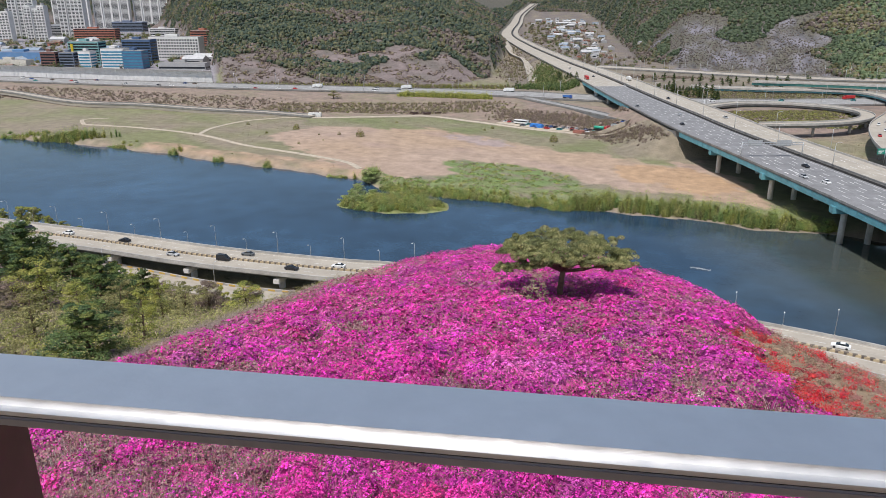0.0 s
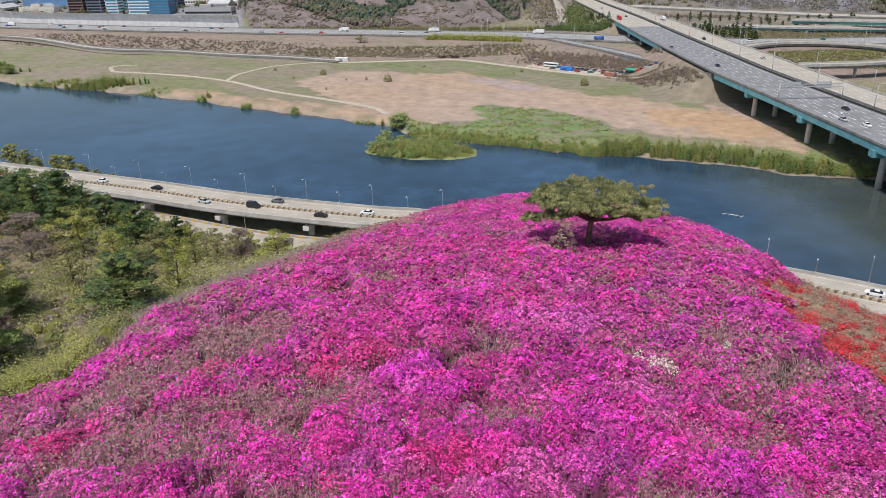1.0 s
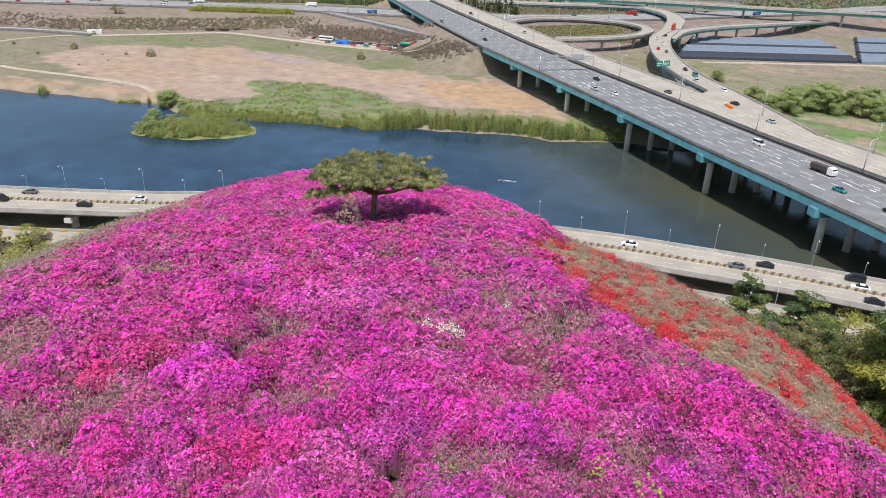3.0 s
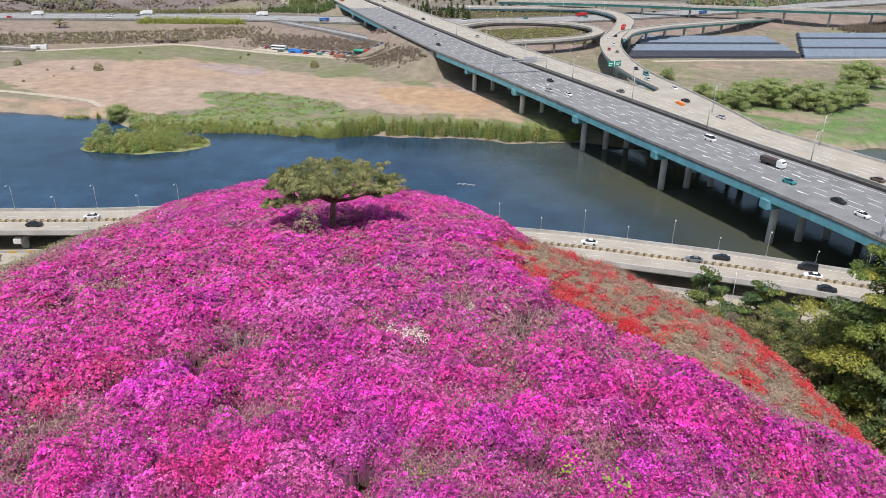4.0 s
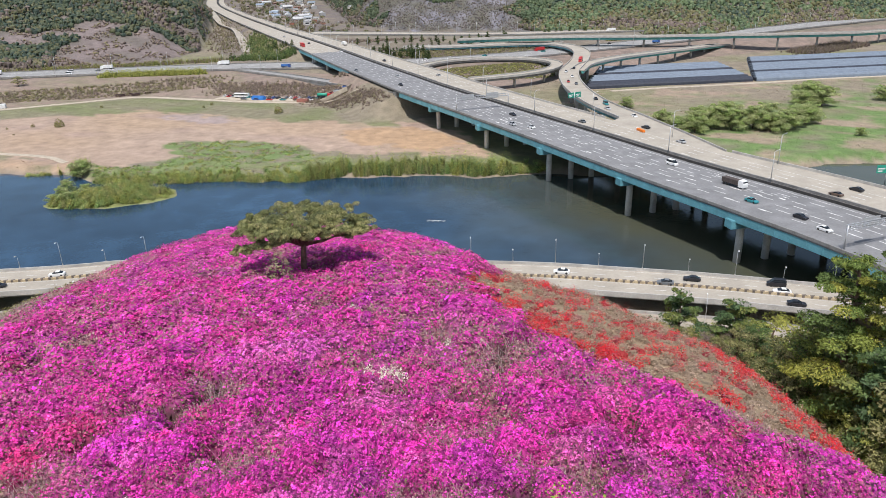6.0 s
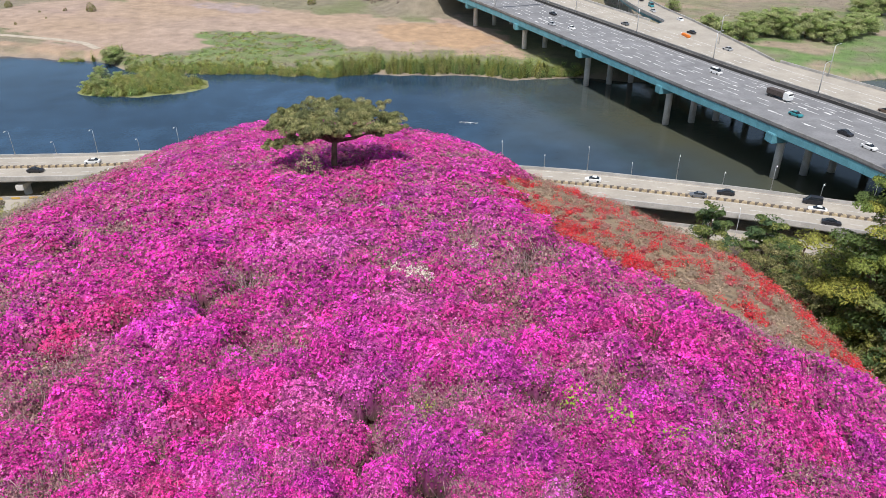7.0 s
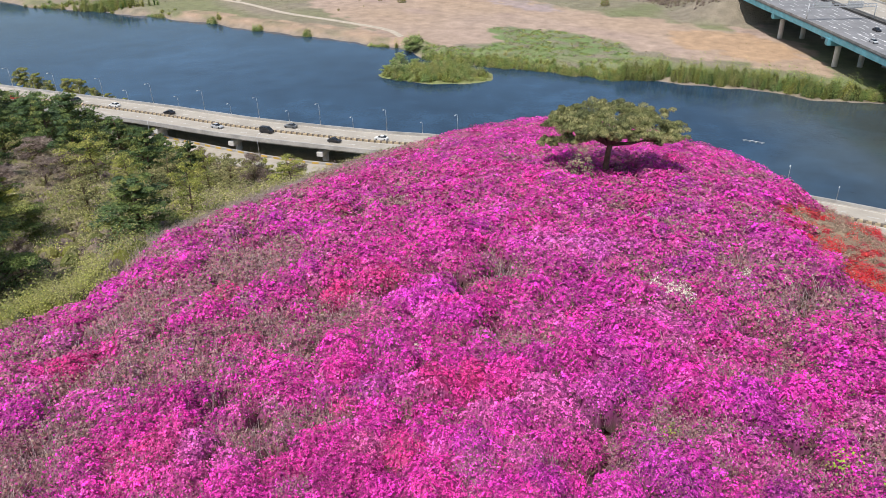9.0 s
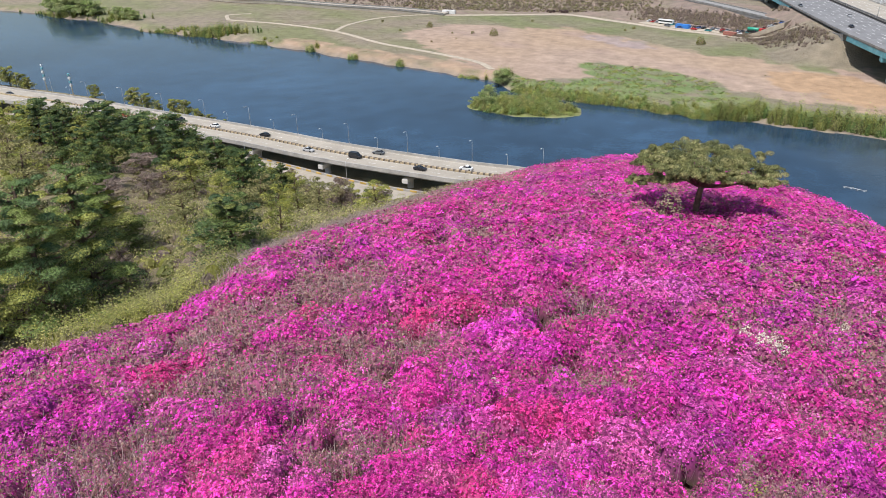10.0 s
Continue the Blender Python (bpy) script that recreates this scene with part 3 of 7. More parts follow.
def azalea_field():
    B = azalea_bushes()
    # the twiggy inside of the bushes: a sheet heaped into mounds
    da, dr = math.radians(0.28), 0.0062
    a0, a1, r0 = math.radians(-58), math.radians(66), 7.0
    az = np.arange(a0, a1, da)
    rad = r0 * np.exp(dr * np.arange(int(math.log(98 / r0) / dr)))
    A, R = np.meshgrid(az, rad)
    X, Y = R * np.sin(A), R * np.cos(A)
    H = np.full(X.shape, -1.0)
    own = np.full(X.shape, -1)
    low = np.ones(X.shape)
    wob = rng.normal(0, 0.05, X.shape)
    for n, (x, y, br, h, *_) in enumerate(B):
        r, a = math.hypot(x, y), math.atan2(x, y)
        w = br * 1.15
        i0, i1 = int(math.log(max(r - w, r0) / r0) / dr), int(math.log((r + w) / r0) / dr) + 2
        j0, j1 = max(0, int((a - w / r - a0) / da)), int((a + w / r - a0) / da) + 2
        dx, dy = X[i0:i1, j0:j1] - x, Y[i0:i1, j0:j1] - y
        d2 = (dx * dx + dy * dy) / (br * br) * (1 + 0.3 * np.sin(dx * 9 + n) * np.sin(dy * 10 + 2 * n)) + wob[i0:i1, j0:j1]
        z = np.where(d2 < 1, h * (0.24 + 0.76 * np.maximum(1 - d2, 0) ** 0.55), -1)
        up = z > H[i0:i1, j0:j1]
        H[i0:i1, j0:j1][up] = z[up]
        own[i0:i1, j0:j1][up] = n
        low[i0:i1, j0:j1][up] = d2[up]
    own[H < 0] = -1
    H = np.maximum(H, 0.05)
    for ax in (0, 1):
        H = (np.roll(H, 1, ax) + 2 * H + np.roll(H, -1, ax)) / 4
    zz = ground_z(X.ravel(), Y.ravel()).reshape(X.shape) + H + (0.09 * wave(X, Y, 0.55, 4) + 0.06 * wave(X, Y, 0.27, 6)) * np.minimum(1, H * 2)
    n, m = X.shape
    b = B[np.maximum(own, 0)]
    dr_ = b[..., 7:8]
    # sheet darker than the petals: shade between flower heads painted in
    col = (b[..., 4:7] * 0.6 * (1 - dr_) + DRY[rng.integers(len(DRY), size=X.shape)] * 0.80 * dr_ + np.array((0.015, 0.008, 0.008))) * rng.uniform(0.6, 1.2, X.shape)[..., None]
    # each bush below its canopy: stems, and shade painted into the dark brown
    stem_shade = np.clip((low - 0.50) * 2.4, 0, 1)[..., None]
    col = col * (1 - 0.85 * stem_shade) + np.array((0.065, 0.042, 0.034)) * 0.85 * stem_shade
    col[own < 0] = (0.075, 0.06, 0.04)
    i, j = np.meshgrid(np.arange(n - 1), np.arange(m - 1), indexing="ij")
    f = np.stack([i * m + j, i * m + j + 1, (i + 1) * m + j + 1, (i + 1) * m + j], -1).reshape(-1, 4)[:, ::-1]
    f = f[(own.ravel()[f] >= 0).sum(1) > 1]
    new_i = np.full(n * m, -1)
    ids = np.unique(f)
    new_i[ids] = np.arange(len(ids))
    v = np.c_[X.ravel(), Y.ravel(), zz.ravel()][ids]
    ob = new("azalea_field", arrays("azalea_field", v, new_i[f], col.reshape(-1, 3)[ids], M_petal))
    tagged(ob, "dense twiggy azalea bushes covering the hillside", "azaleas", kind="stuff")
    # blossoms over it, gathered into heads, and bare twigs where the bushes are dry
    N = 1800000
    S = np.stack([X, Y, zz], -1)
    face = np.cross(np.gradient(S, axis=1), np.gradient(S, axis=0))
    face /= np.linalg.norm(face, axis=2)[..., None]
    fi, fj = rng.uniform(0, n - 2, N), rng.uniform(0, m - 2, N)
    steep = rng.uniform(size=N) < np.clip((1 / np.maximum(face[fi.astype(int), fj.astype(int), 2], 0.2) - 1) * 0.55 + 0.12, 0.2, 1)
    flat = rng.uniform(size=N) < 0.62
    fi, fj = fi[steep | flat], fj[steep | flat]
    N = len(fi)
    r = r0 * np.exp(dr * fi)
    keep = rng.uniform(size=N) < np.clip(1.25 - r / 110, 0.6, 1)
    fi, fj, r = fi[keep], fj[keep], r[keep]
    jit = 0.045 / (r * da)
    oi = np.clip(fi + rng.normal(0, 1, len(r)) * np.minimum(jit, 5), 0, n - 1).astype(int)
    oj = np.clip(fj + rng.normal(0, 1, len(r)) * np.minimum(jit, 5), 0, m - 1).astype(int)
    o = own[oi, oj]
    # flower heads: rounded clusters; gaps bare the darker sheet, painted shade between them
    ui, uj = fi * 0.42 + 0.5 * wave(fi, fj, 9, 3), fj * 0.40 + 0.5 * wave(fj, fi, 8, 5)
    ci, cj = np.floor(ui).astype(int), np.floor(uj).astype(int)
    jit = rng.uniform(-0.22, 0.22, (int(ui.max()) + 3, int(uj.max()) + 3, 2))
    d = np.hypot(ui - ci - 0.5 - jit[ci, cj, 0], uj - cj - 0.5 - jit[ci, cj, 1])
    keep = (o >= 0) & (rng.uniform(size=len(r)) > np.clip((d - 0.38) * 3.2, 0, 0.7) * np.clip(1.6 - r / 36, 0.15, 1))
    fi, fj, r, o, d = fi[keep], fj[keep], r[keep], o[keep], d[keep]
    N = len(r)
    ii, jj = fi.astype(int), fj.astype(int)
    u, w = fi - ii, fj - jj
    lift = lambda q: q[ii, jj] * (1 - u) * (1 - w) + q[ii + 1, jj] * u * (1 - w) + q[ii, jj + 1] * (1 - u) * w + q[ii + 1, jj + 1] * u * w
    hi, hj = (fi * 0.8).astype(int), (fj * 0.75).astype(int)
    heads = rng.normal(size=(2 * n + 2, 2 * m + 2, 3))
    head = heads[hi, hj]
    dry = np.clip(B[o, 7], 0, 1)
    a = a0 + fj * da
    twig = (rng.uniform(size=N) < dry * 0.45 - 0.04) & (r < 50)
    z = lift(zz) + 0.10 * np.clip(1 - 2 * d * d, 0, 1) * np.minimum(r / 15, 1.3) + np.where(twig, 0, 0.03 + np.abs(head[:, 0]) * 0.06 + rng.exponential(0.025, N)) * np.minimum(r / 12, 1.5)
    P = np.c_[r * np.sin(a), r * np.cos(a), z]
    # petals lie on the mounds: the sheet's own normals, broken up head by head
    nrm = face[ii, jj] * 0.8 + np.c_[head[:, 1] * 0.34, head[:, 2] * 0.34, np.full(N, 0.40)] + rng.normal(0, 0.34, (N, 3))
    nrm /= np.linalg.norm(nrm, axis=1)[:, None]
    t = np.cross(nrm, rng.normal(size=(N, 3)))
    t /= np.linalg.norm(t, axis=1)[:, None]
    bb = np.cross(nrm, t)
    s = (np.clip(0.0020 * r, 0.022, 0.09) * rng.uniform(0.6, 1.35, N))[:, None]
    q = np.stack([t * s + nrm * s * 0.3, bb * s * 0.8, -t * s + nrm * s * 0.3, -bb * s * 0.8], 1)
    side = np.c_[rng.normal(0, 1, (N, 2)), np.zeros(N)] * 0.00036 * r[:, None]
    top = np.c_[rng.normal(0, 0.10, (N, 2)), rng.uniform(0.06, 0.36, N)]
    q[twig] = np.stack([-side, side, top + side * 0.5, top - side * 0.5], 1)[twig]
    c = B[o, 4:7] * (1 + (0.22 + 0.14 * np.clip((32 - r) / 14, 0, 1))[:, None] * head[:, :1]).clip(0.4, 1.6) * rng.uniform(0.62, 1.28, (N, 1))
    pale = rng.uniform(size=N) < 0.07
    c[pale] = c[pale] * 0.65 + np.array((0.26, 0.10, 0.20))
    off = rng.uniform(size=N) < dry * 0.85 + 0.02 + 0.22 * np.clip((r - 20) / 22, 0, 1)
    c[off] = np.where(dry[off][:, None] < 0.4, DRY[rng.integers(2, size=off.sum()) * 3], DRY[rng.integers(len(DRY), size=off.sum())]) * rng.uniform(0.6, 1.3, (off.sum(), 1))
    # low petals recoloured dark brown, as stems and as painted shade under the canopy
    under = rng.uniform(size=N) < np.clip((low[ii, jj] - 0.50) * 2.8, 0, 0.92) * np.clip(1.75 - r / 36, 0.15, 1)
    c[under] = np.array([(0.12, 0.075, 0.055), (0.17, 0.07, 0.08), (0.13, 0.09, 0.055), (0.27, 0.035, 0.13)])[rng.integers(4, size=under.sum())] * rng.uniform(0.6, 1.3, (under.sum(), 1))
    gr = rng.uniform(size=N) < 0.004 + 0.025 * dry
    c[gr] = LEAF[rng.integers(2, size=gr.sum())]
    c[twig] = np.array([(0.44, 0.33, 0.32), (0.36, 0.22, 0.23), (0.42, 0.19, 0.27), (0.37, 0.26, 0.24)])[rng.integers(4, size=twig.sum())] * rng.uniform(0.5, 1.35, (twig.sum(), 1))
    v = (P[:, None] + q).reshape(-1, 3)
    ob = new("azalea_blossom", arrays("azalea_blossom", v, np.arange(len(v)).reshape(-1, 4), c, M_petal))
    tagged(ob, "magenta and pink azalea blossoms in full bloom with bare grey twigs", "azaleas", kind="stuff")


def bare_twigs():
    """Long grey leafless branches that stand out of the thin stretches of the field."""
    g = np.random.default_rng(17)
    n = 9000
    r = np.sqrt(g.uniform(8**2, 46**2, n))
    a = np.radians(g.uniform(-56, 62, n))
    x, y = r * np.sin(a), r * np.cos(a)
    k = np.maximum(stretch(x, y, BARE_AT), 0.75 * np.clip((-6 - x) / 8, 0, 1) * np.clip((30 - y) / 8, 0, 1))
    k = np.maximum(k, 0.6 * np.clip((np.interp(y, *AZALEA_LEFT) + 7 - x) / 6, 0, 1))
    ok = (g.uniform(size=n) < k + 0.05) & (x > np.interp(y, *AZALEA_LEFT)) & (x < np.interp(y, *AZALEA_RIGHT))
    x, y, r = x[ok], y[ok], r[ok]
    V, T = [], []
    for i, z in enumerate(ground_z(x, y)):
        p = np.array((x[i], y[i], z + 0.1))
        tone = np.array([(0.46, 0.40, 0.37), (0.36, 0.28, 0.27), (0.40, 0.31, 0.28)])[g.integers(3)] * g.uniform(0.7, 1.2)
        for _ in range(g.integers(3, 7)):
            lean, w = g.normal(0, 0.28, 2), 0.006 + 0.00022 * r[i]
            q, d = p.copy(), np.array((lean[0], lean[1], 1.0)) * g.uniform(0.3, 0.5)
            for k_ in range(3):
                e = q + d
                sd = np.array((w, 0.3 * w, 0)) * (1 - 0.28 * k_)
                V.append((q - sd, q + sd, e + sd * 0.7, e - sd * 0.7))
                T.append(tone)
                q, d = e, d * 0.8 + g.normal(0, 0.09, 3)
    v = np.array(V).reshape(-1, 3)
    ob = new("bare_twigs", arrays("bare_twigs", v, np.arange(len(v)).reshape(-1, 4), np.array(T), M_petal))
    tagged(ob, "long pale grey leafless azalea branches among the blossoms", "twigs", kind="stuff")


def bush_mesh(name, count, size, rx, rz, colors, seed, spare=0.15):
    g = np.random.default_rng(seed)
    q = tufts(count, size, rx, rz, g)
    c = np.array(colors)[g.integers(len(colors), size=count)] * g.uniform(0.75, 1.2, (count, 1))
    off = g.uniform(size=count) < spare
    c[off] = DRY[g.integers(len(DRY), size=off.sum())]
    return arrays(name, q.reshape(-1, 3), np.arange(count * 4).reshape(-1, 4), c, M_petal)


azalea_field()
bare_twigs()
WHITE = [(0.75, 0.72, 0.60), (0.80, 0.78, 0.70), (0.70, 0.66, 0.48)]
white_me = bush_mesh("azalea_bush", 640, 0.045, 0.62, 1.0, WHITE, 3, 0.05)
for i, (x, y, s) in enumerate([(7.3, 26.5, 0.75), (6.8, 27.2, 0.6), (7.8, 26.0, 0.6), (7.7, 26.7, 0.45), (11.4, 29.6, 0.5), (13.0, 29.1, 0.42), (8.7, 38.1, 0.45), (-2.9, 21.4, 0.42), (-2.4, 21.3, 0.3), (-3.6, 21.5, 0.3)]):
    ob = new("azalea_bush", white_me)
    ob.matrix_basis = pose(x, y, gz(x, y) + (0.58 if i < 4 else 0.65), 0, 0, 50 * i) @ Matrix.Diagonal((s, s, 1.0 if i < 4 else s * 1.1, 1))
    tagged(ob, "cream-white azalea bush among magenta ones", "azalea", "white azaleas")
red_me = [bush_mesh("azalea_bush", 260, 0.042, 0.5, 0.75, RED, 20 + k, 0.14) for k in range(5)]
redg = np.random.default_rng(11)
for k in range(270):
    if k < 80:
        y = redg.uniform(26, 43)
        x = np.interp(y, *AZALEA_RIGHT) + 0.3 + abs(redg.normal(0.3, 1.3))
    elif k < 150:
        y = redg.uniform(21, 50)
        x = np.interp(y, *AZALEA_RIGHT) + redg.uniform(0.5, 9)
    else:
        a, d = min(redg.triangular(32, 52, 58), 57), 1.0 - abs(redg.normal(0, 0.045))
        R = np.interp(a, BEARING, BROW_AT) * d
        x, y = R * math.sin(math.radians(a)), R * math.cos(math.radians(a))
    if x < np.interp(y, *AZALEA_RIGHT):
        continue
    s = redg.uniform(0.45, 1.0)
    ob = new("azalea_bush", red_me[k % 5])
    ob.matrix_basis = pose(x, y, gz(x, y) - 0.05, 0, 0, redg.uniform(0, 360)) @ Matrix.Diagonal((s, s, s, 1))
    tagged(ob, "scarlet azalea bush on the dry slope", "azalea", "red azaleas")
sprig_me = bush_mesh("shrub", 160, 0.04, 0.35, 1.2, [(0.32, 0.42, 0.05), (0.25, 0.36, 0.06)], 5, 0.15)
for k, (x, y, s) in enumerate([(9.1, 14.8, 0.9), (9.7, 13.4, 1.1), (10.8, 12.3, 0.9), (4.9, 16.2, 0.6), (9.9, 13.0, 0.7), (11.5, 12.6, 0.6)]):
    ob = new("shrub", sprig_me)
    ob.matrix_basis = pose(x, y, gz(x, y) + 0.45, 0, 0, 70 * k) @ Matrix.Scale(s * 1.25, 4)
    tagged(ob, "fresh yellow-green leafy shrub among the azaleas", "shrub", "green shrubs")


def dry_slope():
    """Dead grass tussocks and low leafless azaleas between the red bushes."""
    V, T = [], []
    protos = [tuft_parts(72, 0.05, rng) for _ in range(8)]
    for _, o in protos:
        o[:44, 1::2] *= 0.3
        o[:44, 0::2] *= 1.7
    cores = [core(rng) for _ in range(6)]
    x, y = scatter(18, 74, 0.66, 18, 66)
    a = np.degrees(np.arctan2(x, y))
    ok = (x > np.interp(y, *AZALEA_RIGHT) - 0.3) & (np.hypot(x, y) < np.interp(a, BEARING, BROW_AT) + 12)
    x, y = x[ok], y[ok]
    z = ground_z(x, y)
    fleck = wave(x, y, 2.6, 4)
    tall = 1 + np.clip((np.hypot(x, y) / np.interp(np.degrees(np.arctan2(x, y)), BEARING, BROW_AT) - 0.9) * 8, 0, 1)
    pal = np.array([(0.36, 0.265, 0.19), (0.31, 0.23, 0.165), (0.27, 0.195, 0.13), (0.37, 0.175, 0.15), (0.44, 0.11, 0.12), (0.27, 0.205, 0.13)])
    for i in range(len(x)):
        p, o = protos[rng.integers(8)]
        s, h = rng.uniform(0.22, 0.55), rng.uniform(0.15, 0.55) * tall[i]
        at, sc = np.array((x[i], y[i], z[i] - 0.03)), np.array((s, s, h))
        c = pal[min(5, int(abs(rng.normal(0, 2.3))))]
        if fleck[i] > 0.05 and rng.uniform() < 0.36:
            c = RED[rng.integers(3)] * rng.uniform(0.35, 0.8) + np.array((0.06, 0.03, 0.03))
        V.append(((p * sc)[:, None] + o + at).reshape(-1, 3))
        T.append(np.tile(c, (len(p), 1)) * rng.uniform(0.5, 1.5, (len(p), 1)))
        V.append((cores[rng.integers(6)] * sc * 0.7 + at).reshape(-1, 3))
        # dome at 0.75 of the tussock's tone: inner shade put into the colour
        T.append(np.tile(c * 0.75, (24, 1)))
    v = np.vstack(V)
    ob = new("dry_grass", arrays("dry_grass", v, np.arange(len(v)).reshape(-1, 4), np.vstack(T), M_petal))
    tagged(ob, "dead grass, leafless shrubs and small scarlet azaleas on a slope", "grass", kind="stuff")


dry_slope()

# ---- roads and bridges ----
def joined_quads(name, quads, material):
    v = np.array(quads, float).reshape(-1, 3)
    return arrays(name, v, np.arange(len(v)).reshape(-1, 4), None, material)


def dashes(c, offsets, length, step, width, lift, start=0.0, y0=-1e9, y1=1e9):
    """Painted lane lines on a carriageway."""
    q = []
    for o in offsets:
        for p, h, (nx, ny) in along(c, step, start):
            if y0 < p[1] < y1:
                ux, uy = math.cos(h), math.sin(h)
                bx, by, z = p[0] + nx * o, p[1] + ny * o, p[2] + lift
                for s, e in ((0, -1), (length, -1), (length, 1), (0, 1)):
                    q.append((bx + ux * s + nx * e * width / 2, by + uy * s + ny * e * width / 2, z))
    return q


def street_lamp(height, reach, label, bar=0.09, arms=1, foot=True):
    """A tapered pole with a curved arm and a flat lamp head; the arm points along +y."""
    ob = thing("street_lamp", Matrix(), label, "street lamp")
    part("pole", tube([(0, 0, 0), (0, 0, height * 0.6), (0, 0, height)], [bar, bar * 0.8, bar * 0.6], 8), M_steel, ob)
    if foot:
        part("base", tube([(0, 0, 0), (0, 0, 0.3)], [bar * 2, bar * 1.6], 8), M_conc, ob)
    for s in ((1,) if arms == 1 else (1, -1)):
        part("arm", tube([(0, 0, height), (0, s * reach * 0.35, height + 0.45), (0, s * reach, height + 0.6)], [bar * 0.6, bar * 0.5, bar * 0.45], 6), M_steel, ob)
        part("lamp_head", box(-0.14, s * reach - 0.35, height + 0.5, 0.14, s * reach + 0.35, height + 0.68, 0.04), M_white, ob)
    return ob


far_edge = [(-700, 440), (-400, 348), (-282, 310), (-233, 296), (-189, 281), (-124, 259), (-82, 243), (-37, 230), (-14, 225), (30, 206), (89, 177), (116, 160), (135, 147), (153, 133), (190, 104), (250, 52), (330, -30)]
river_c = resample([(x, y, 9.2) for x, y in far_edge], 6)
river_road = thing("river_road", Matrix(), "pale concrete four-lane riverside viaduct with striped median", "road", kind="structure")
part("deck", ribbon(river_c, 0.0, 16.5, 0.0, -0.45), M_concroad, river_road)
part("parapet", ribbon(river_c, -0.35, -0.003, 0.85, -0.6), M_conc, river_road)
part("parapet", ribbon(river_c, 16.503, 16.85, 0.85, -0.6), M_conc, river_road)
for o in (3.2, 8.2, 13.2):
    part("girder", ribbon(river_c, o - 1.2, o + 1.2, -0.46, -2.0), M_concdark, river_road)
M_dull = mat("faded_yellow_paint", (0.43, 0.345, 0.22), 0.8, var=0.3, scale=1.0)
M_brown = mat("dull_brown_paint", (0.135, 0.11, 0.09), 0.8, var=0.3, scale=1.0)
part("median_base", ribbon(river_c, 7.9, 8.6, 0.62, 0.004), M_dull, river_road, "faded yellow median kerb")
block = mesh_of(box(-0.58, -0.38, 0.0, 0.58, 0.38, 0.65, 0.03), "median_block", M_brown)
for p, h, (nx, ny) in along(river_c, 2.0):
    if -235 < p[0] < 200:
        piece("median_block", block, river_road, Matrix.Translation((p[0] + nx * 8.25, p[1] + ny * 8.25, p[2] + 0.01)) @ Matrix.Rotation(h + 0.3, 4, "Z"))
q = dashes(river_c, (4.3, 12.2), 3.0, 8.0, 0.15, 0.01) + dashes(river_c, (0.9, 7.3, 9.2, 15.6), 6.05, 6.0, 0.12, 0.011)
ob = new("lane_marking", joined_quads("lane_marking", q, M_mark))
ob.parent = river_road
cap = mesh_of(box(-1.1, -8.3, -1.6, 1.1, 7.4, 0, 0.15), "pier_cap", M_pier)
colm = mesh_of(tube([(0, 0, -8), (0, 0, 0)], [1.1, 1.1], 16), "pier", M_pier)
for p, h, (nx, ny) in along(river_c, 33.0, 20):
    x, y = p[0] + nx * 8.3, p[1] + ny * 8.3
    c_ = piece("pier_cap", cap, river_road, Matrix.Translation((x, y, p[2] - 2.0)) @ Matrix.Rotation(h, 4, "Z"))
    for o in (-4.3, 4.3):
        piece("pier", colm, river_road, Matrix.Translation((x + nx * o, y + ny * o, p[2] - 3.6)))
lamp_river = street_lamp(7.3, 2.0, "grey steel street lamp on the riverside viaduct parapet")
lamp_river.matrix_basis = pose(0, 0, -50)
first = True
for p, h, (nx, ny) in along(river_c, 24.6, 8):
    m = Matrix.Translation((p[0] - nx * 0.18, p[1] - ny * 0.18, p[2] + 0.84)) @ Matrix.Rotation(h + math.pi, 4, "Z")
    if first:
        lamp_river.matrix_basis, first = m, False
    else:
        copy_thing(lamp_river, m)
lamp_short = street_lamp(3.6, 1.3, "short grey street lamp between the tall viaduct lamps", 0.07)
for k, (p, h, (nx, ny)) in enumerate(along(river_c, 24.6, 20.3)):
    m = Matrix.Translation((p[0] - nx * 0.18, p[1] - ny * 0.18, p[2] + 0.84)) @ Matrix.Rotation(h + math.pi, 4, "Z")
    if k == 0:
        lamp_short.matrix_basis = m
    else:
        copy_thing(lamp_short, m)
lamp_low = street_lamp(8.6, 1.6, "grey steel street lamp rising beside the viaduct's near parapet")
for k, (p, h, (nx, ny)) in enumerate(along(river_c, 45.0, 30)):
    m = Matrix.Translation((p[0] + nx * 20, p[1] + ny * 20, max(gz(p[0] + nx * 20, p[1] + ny * 20), 2.8) - 0.05)) @ Matrix.Rotation(h, 4, "Z")
    if k == 0:
        lamp_low.matrix_basis = m
    else:
        copy_thing(lamp_low, m)
low_c = resample([(-260, 288, 3.45), (-160, 256, 3.45), (-115, 235, 3.45), (-70, 216, 3.45), (-20, 203, 3.45), (60, 170, 3.45), (112, 139, 3.45), (150, 111, 3.45), (230, 50, 3.45)], 6)
lower = thing("lower_road", Matrix(), "narrow grey service road beneath the riverside viaduct", "road", kind="structure")
part("deck", ribbon(low_c, -4.5, 4.5, 0.0, -2.2), M_concroad, lower)
part("barrier", ribbon(low_c, -4.9, -4.503, 0.8, -1.5), M_conc, lower)
bl = mesh_of(box(-1.2, -0.06, 0.1, 1.2, 0.06, 0.7, 0.02), "barrier_panel", M_yellow)
for p, h, (nx, ny) in along(low_c, 5.0, 60):
    if p[0] < 20:
        piece("barrier_panel", bl, lower, Matrix.Translation((p[0] - nx * 4.42, p[1] - ny * 4.42, p[2])) @ Matrix.Rotation(h, 4, "Z"))

